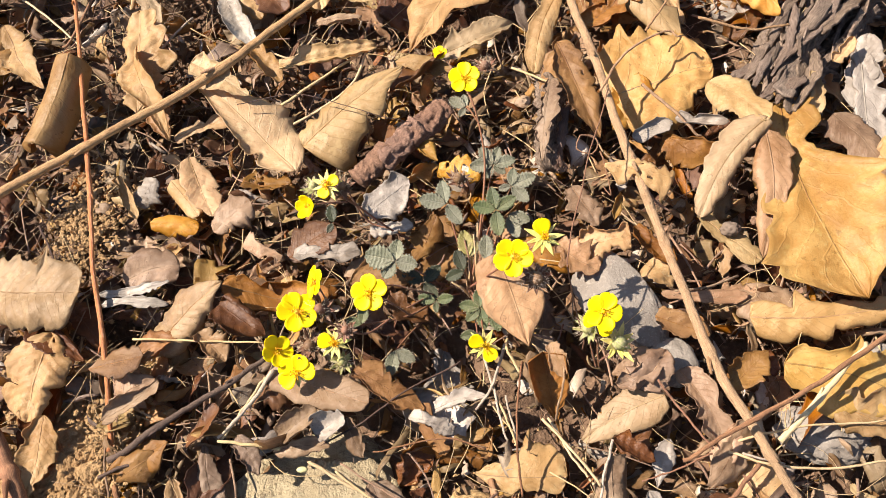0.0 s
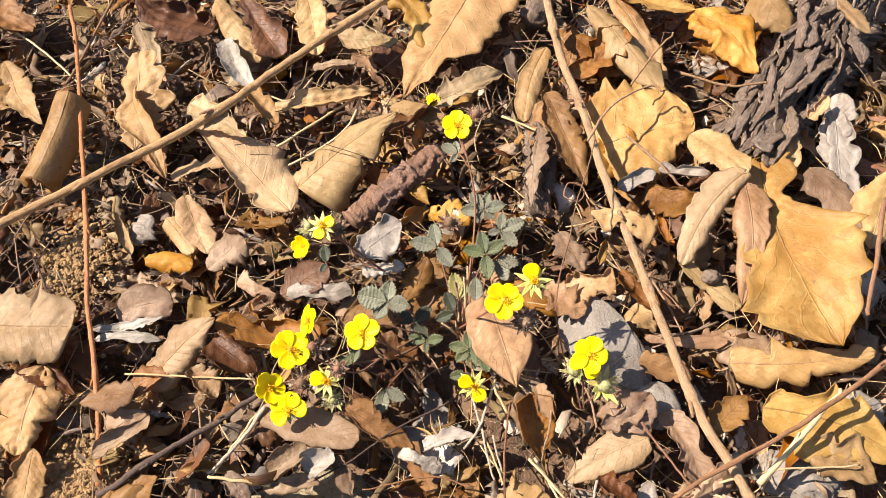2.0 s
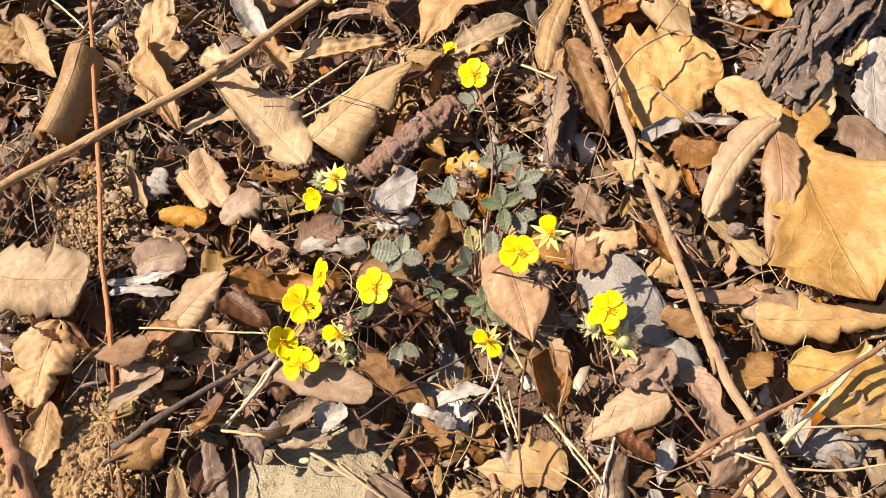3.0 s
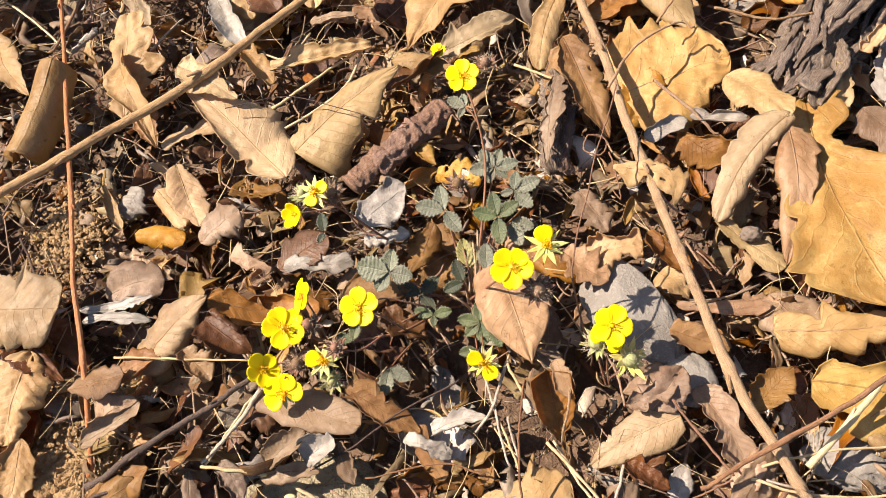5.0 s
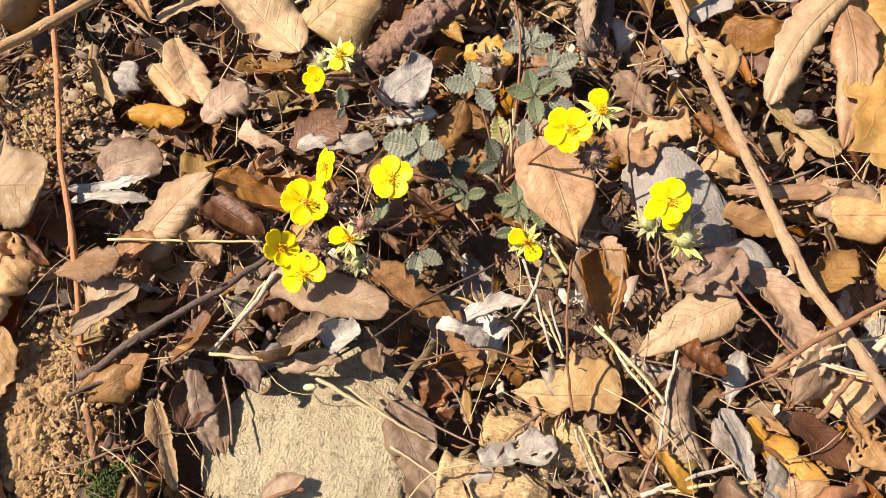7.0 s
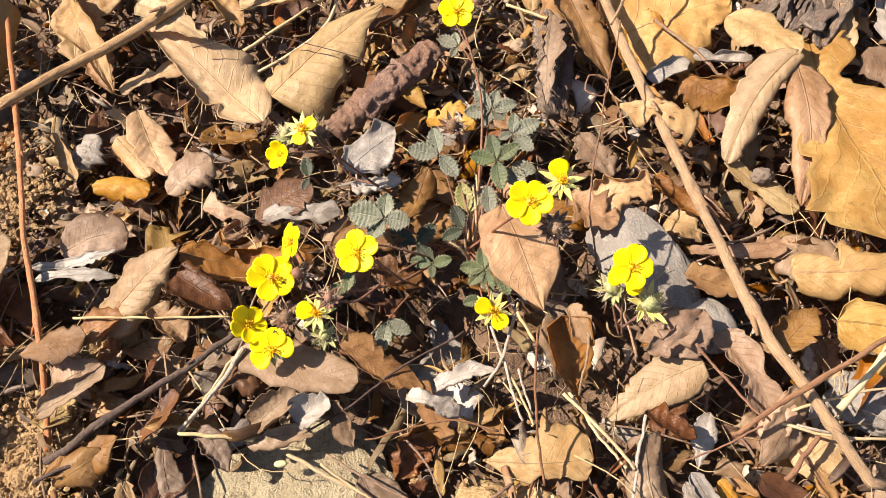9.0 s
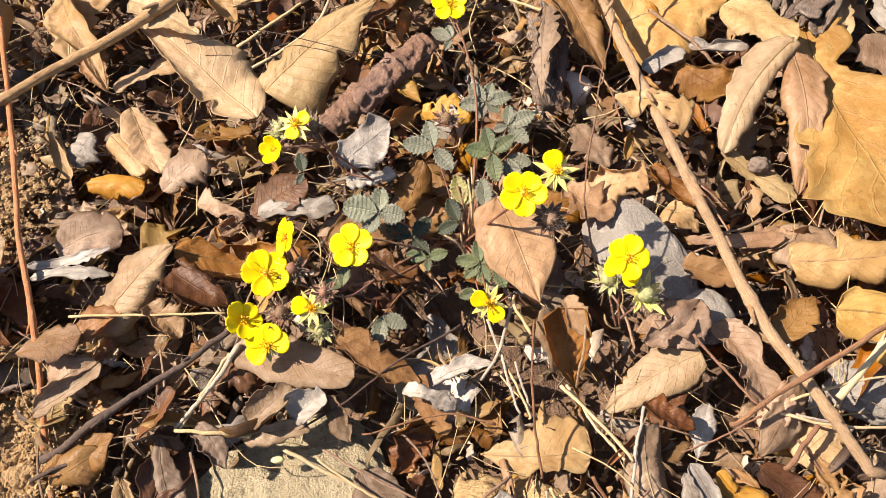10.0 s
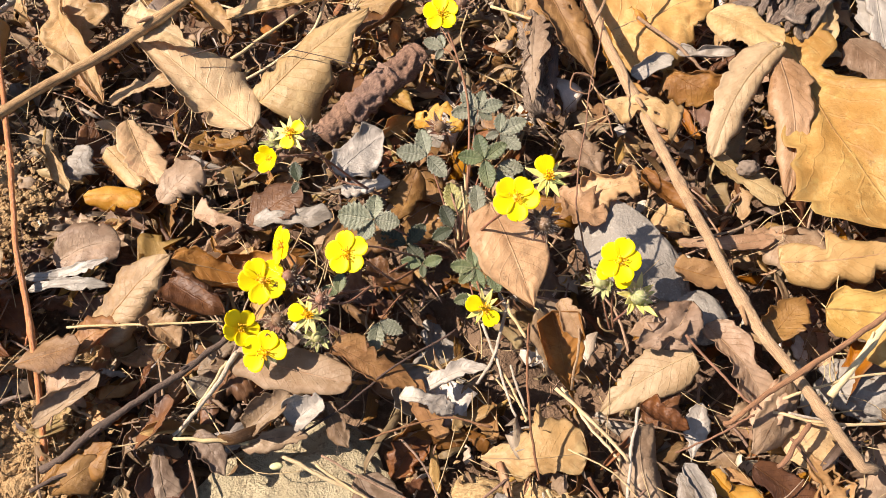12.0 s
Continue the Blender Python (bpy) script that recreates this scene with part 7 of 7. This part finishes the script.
def bare(x, y):
    """Where sandy soil or a stone lies open."""
    return (math.hypot((x - STONE_AT[0]) / 0.046, (y - STONE_AT[1]) / 0.042) < 1 or math.hypot((x - SOIL_TOP[0] + 0.020) / 0.034, (y - SOIL_TOP[1] + 0.010) / 0.052) < 1
            or math.hypot((x - SLAB_AT[0]) / 0.018, (y - SLAB_AT[1]) / 0.021) < 1)


# ---- loose litter between and under the placed leaves ----
def scraps(rng, count, area, size, z, kinds=("scrap", "scrap", "strip", "strip", "plane"), nu=8, nv=5, far=False, lean=16.0, crumple=0.10):
    """Small curled pieces of dead leaf, lying at random angles."""
    parts = []
    for _ in range(count):
        x, y = rng.uniform(area[0], area[1]), rng.uniform(area[2], area[3])
        if far:                               # thinning out into the distance
            d, a = 0.30 + 2.6 * rng.random() ** 2.2, rng.uniform(0, 6.28)
            x, y = d * math.cos(a), 0.05 + d * math.sin(a)
        if bare(x, y) or rng.random() < 0.7 * hollow(x, y):
            continue
        s = size[0] + (size[1] - size[0]) * rng.random() ** 2
        kind = kinds[rng.integers(len(kinds))]
        rolled = rng.random() < 0.3
        curl = rng.choice([-1, 1]) * rng.uniform(150, 330) if rolled else rng.normal(0, 55)
        wide_by = rng.uniform(0.14, 0.4) if kind == "strip" or rolled else rng.uniform(0.4, 0.95)
        g, u, v = sheet(kind, s, s * wide_by, curl, rng.uniform(-50, 60), rng.normal(0, 40), rng.uniform(0.3 * crumple, crumple), 5, rng, nu, nv, edge=1.2, creases=3, ragged=1.9,
                        vee=rng.normal(0, 14), tip_curl=rng.normal(0, 50), torn=0.08)
        a, tilt, roll = rng.uniform(0, 360), rng.normal(0, lean), rng.normal(0, 1.4 * lean)
        m = np.array(Euler((radians(tilt), radians(roll), radians(a))).to_matrix())
        pts = (g.reshape(-1, 3) - [0, s / 2, 0]) @ m.T + np.array([x, y, rng.uniform(*z) - 0.011 * hollow(x, y)])
        keep = np.ones((nu - 1, nv - 1), bool)
        if rng.random() < 0.5:
            keep[rng.integers(0, nu - 1), rng.integers(0, nv - 1)] = False
        vv, ff = thick_sheet(pts.reshape(nu, nv, 3), keep, 0.00022)
        uv = np.stack([u.ravel(), v.ravel() / 2 + 0.5], 1)
        parts.append((vv, ff, np.concatenate([uv, uv])))
    return parts


near = (-0.29, 0.31, -0.15, 0.30)
wide = (-0.75, 0.80, -0.65, 0.80)
rng = np.random.default_rng(5)
for tone, count, label in (("mauve", 1700, "small purple-brown crumbled pieces of dead leaf"), ("tan", 1500, "small tan broken pieces of dead leaf"),
                           ("rust", 1300, "small rust brown pieces of dead leaf"), ("silver", 700, "small bleached grey pieces of dead leaf")):
    joined("leaf_fragments", scraps(rng, count, near, (0.004, 0.022), (-0.019, -0.001), lean=28.0, crumple=0.12), SCRAP[tone], label, "leaf litter")
for tone, count, label in (("tan", 560, "curled tan pieces of broken leaf"), ("mauve", 480, "curled grey-brown pieces of broken leaf"), ("rust", 380, "curled rust brown pieces of broken leaf")):
    joined("leaf_pieces", scraps(rng, count, near, (0.010, 0.032), (-0.016, 0.0), nu=10, nv=7, lean=20.0), SCRAP[tone], label, "leaf litter")
for tone, count, label in (("tan", 1500, "tiny tan flakes of crumbled leaf"), ("mauve", 1500, "tiny grey-brown flakes of crumbled leaf")):
    joined("leaf_flakes", scraps(rng, count, near, (0.002, 0.006), (-0.018, -0.001), nu=4, nv=3, lean=30.0, crumple=0.12), SCRAP[tone], label, "leaf litter")
for tone, count, label in (("tan", 750, "tan dry leaves spread over the forest floor"), ("rust", 550, "rust brown dry leaves spread over the forest floor"),
                           ("mauve", 450, "grey-brown dry leaves spread over the forest floor")):
    pieces = scraps(rng, count, wide, (0.035, 0.09), (-0.010, 0.006), ("lance", "ovate", "oak", "plane"), nu=7, nv=5, far=True)
    inside = [p for p in pieces if not (-0.27 < p[0][:, 0].mean() < 0.30 and -0.135 < p[0][:, 1].mean() < 0.28)]
    joined("leaf_litter", inside, SCRAP[tone], label, "leaf litter")


def twig_bits(rng, count, area, z, thick=0.0005):
    parts = []
    for _ in range(count):
        p = np.array([rng.uniform(area[0], area[1]), rng.uniform(area[2], area[3]), rng.uniform(*z)])
        if bare(p[0], p[1]):
            continue
        a, n = rng.uniform(0, 6.28), rng.uniform(0.006, 0.035)
        e = np.array([math.cos(a), math.sin(a), rng.normal(0, 0.12)]) * n
        w = np.array([-e[1], e[0], 0.0]) * rng.normal(0, 0.12)
        r = 0.0001 + thick * rng.random() ** 2
        v, f, uv = tube(smooth_line([p, p + e / 2 + w, p + e], 7), np.linspace(r, r * 0.7, 7), 5)
        parts.append((v, f, uv))
    return parts


joined("twig_litter", twig_bits(rng, 2000, near, (-0.016, 0.002), 0.0006), BARK["bits"], "thin broken twigs, rootlets and straws", "twig litter")
joined("fibre_litter", twig_bits(rng, 1500, near, (-0.010, 0.005), 0.00028), BARK["straw"], "fine pale plant fibres and dry grass", "twig litter")
joined("humus_crumbs", crumb_pieces(rng, 2500, (0.01, 0.08, -0.023), (0.17, 0.14), 0.0025, 0.007), SOIL, "dark crumbs of humus between the leaves", "soil", smooth=False)

# whole leaves of the lower layer, each lying flat under the larger ones
LOWER = [("mauve", "lance"), ("rust", "ovate"), ("pink", "lance"), ("orange", "lance"), ("tan", "scrap"), ("rust", "lance"), ("orange", "scrap"), ("silver", "scrap"), ("mauve", "scrap"), ("rose", "lance"), ("pink", "scrap"), ("rust", "scrap")]
LOWER_TEXT = {"rose": "pale pinkish brown leaf of the lower litter", "mauve": "mauve-brown decaying leaf of the lower litter", "rust": "rust brown leaf of the lower litter", "tan": "dull tan leaf of the lower litter",
              "dark": "dark rotting leaf pressed on the soil", "pink": "dull pinkish leaf of the lower litter", "orange": "brown torn leaf of the lower litter",
              "silver": "grey bleached leaf scrap of the lower litter"}
r = np.random.default_rng(77)
for k in range(290):
    tone, shape = LOWER[k % len(LOWER)]
    x, y, a = r.uniform(-0.26, 0.29), r.uniform(-0.13, 0.27), r.uniform(0, 6.28)
    if bare(x, y) or hollow(x, y) > 0.4:
        continue
    n, z = r.uniform(0.016, 0.042), r.uniform(-0.018, -0.006)
    e = (math.cos(a) * n / 2, math.sin(a) * n / 2, r.normal(0, 0.004))
    rolled = r.random() < 0.3
    kind_name = "curled_leaf" if rolled else ("torn_leaf" if shape == "scrap" else "dry_leaf")
    blade_shape = (float(r.uniform(0.3, 0.6)), float(r.uniform(0.4, 1.0)), float(r.uniform(0.6, 1.2)), float(r.uniform(0.7, 1.2)), float(r.uniform(0.7, 1.2)))
    leaf(kind_name, "own" if shape == "lance" else shape, (x - e[0], y - e[1], z - e[2]), (x + e[0], y + e[1], z + e[2]), n * (r.uniform(0.18, 0.32) if rolled else r.uniform(0.4, 0.75)), tone, LOWER_TEXT[tone],
         curl=float(r.choice([-1, 1]) * r.uniform(140, 280) if rolled else r.normal(15, 45)), bend=float(r.uniform(-25, 35)), roll=float(r.normal(0, 20)), wrinkle=float(r.uniform(0.02, 0.07)), torn=0.2,
         twist=float(r.normal(0, 25)), edge=1.3, creases=4, ragged=1.8, shape=blade_shape, rolls=(float(r.normal(20, 70)), float(r.normal(20, 70))), tip_curl=float(r.normal(0, 45)), pleat=1.5)
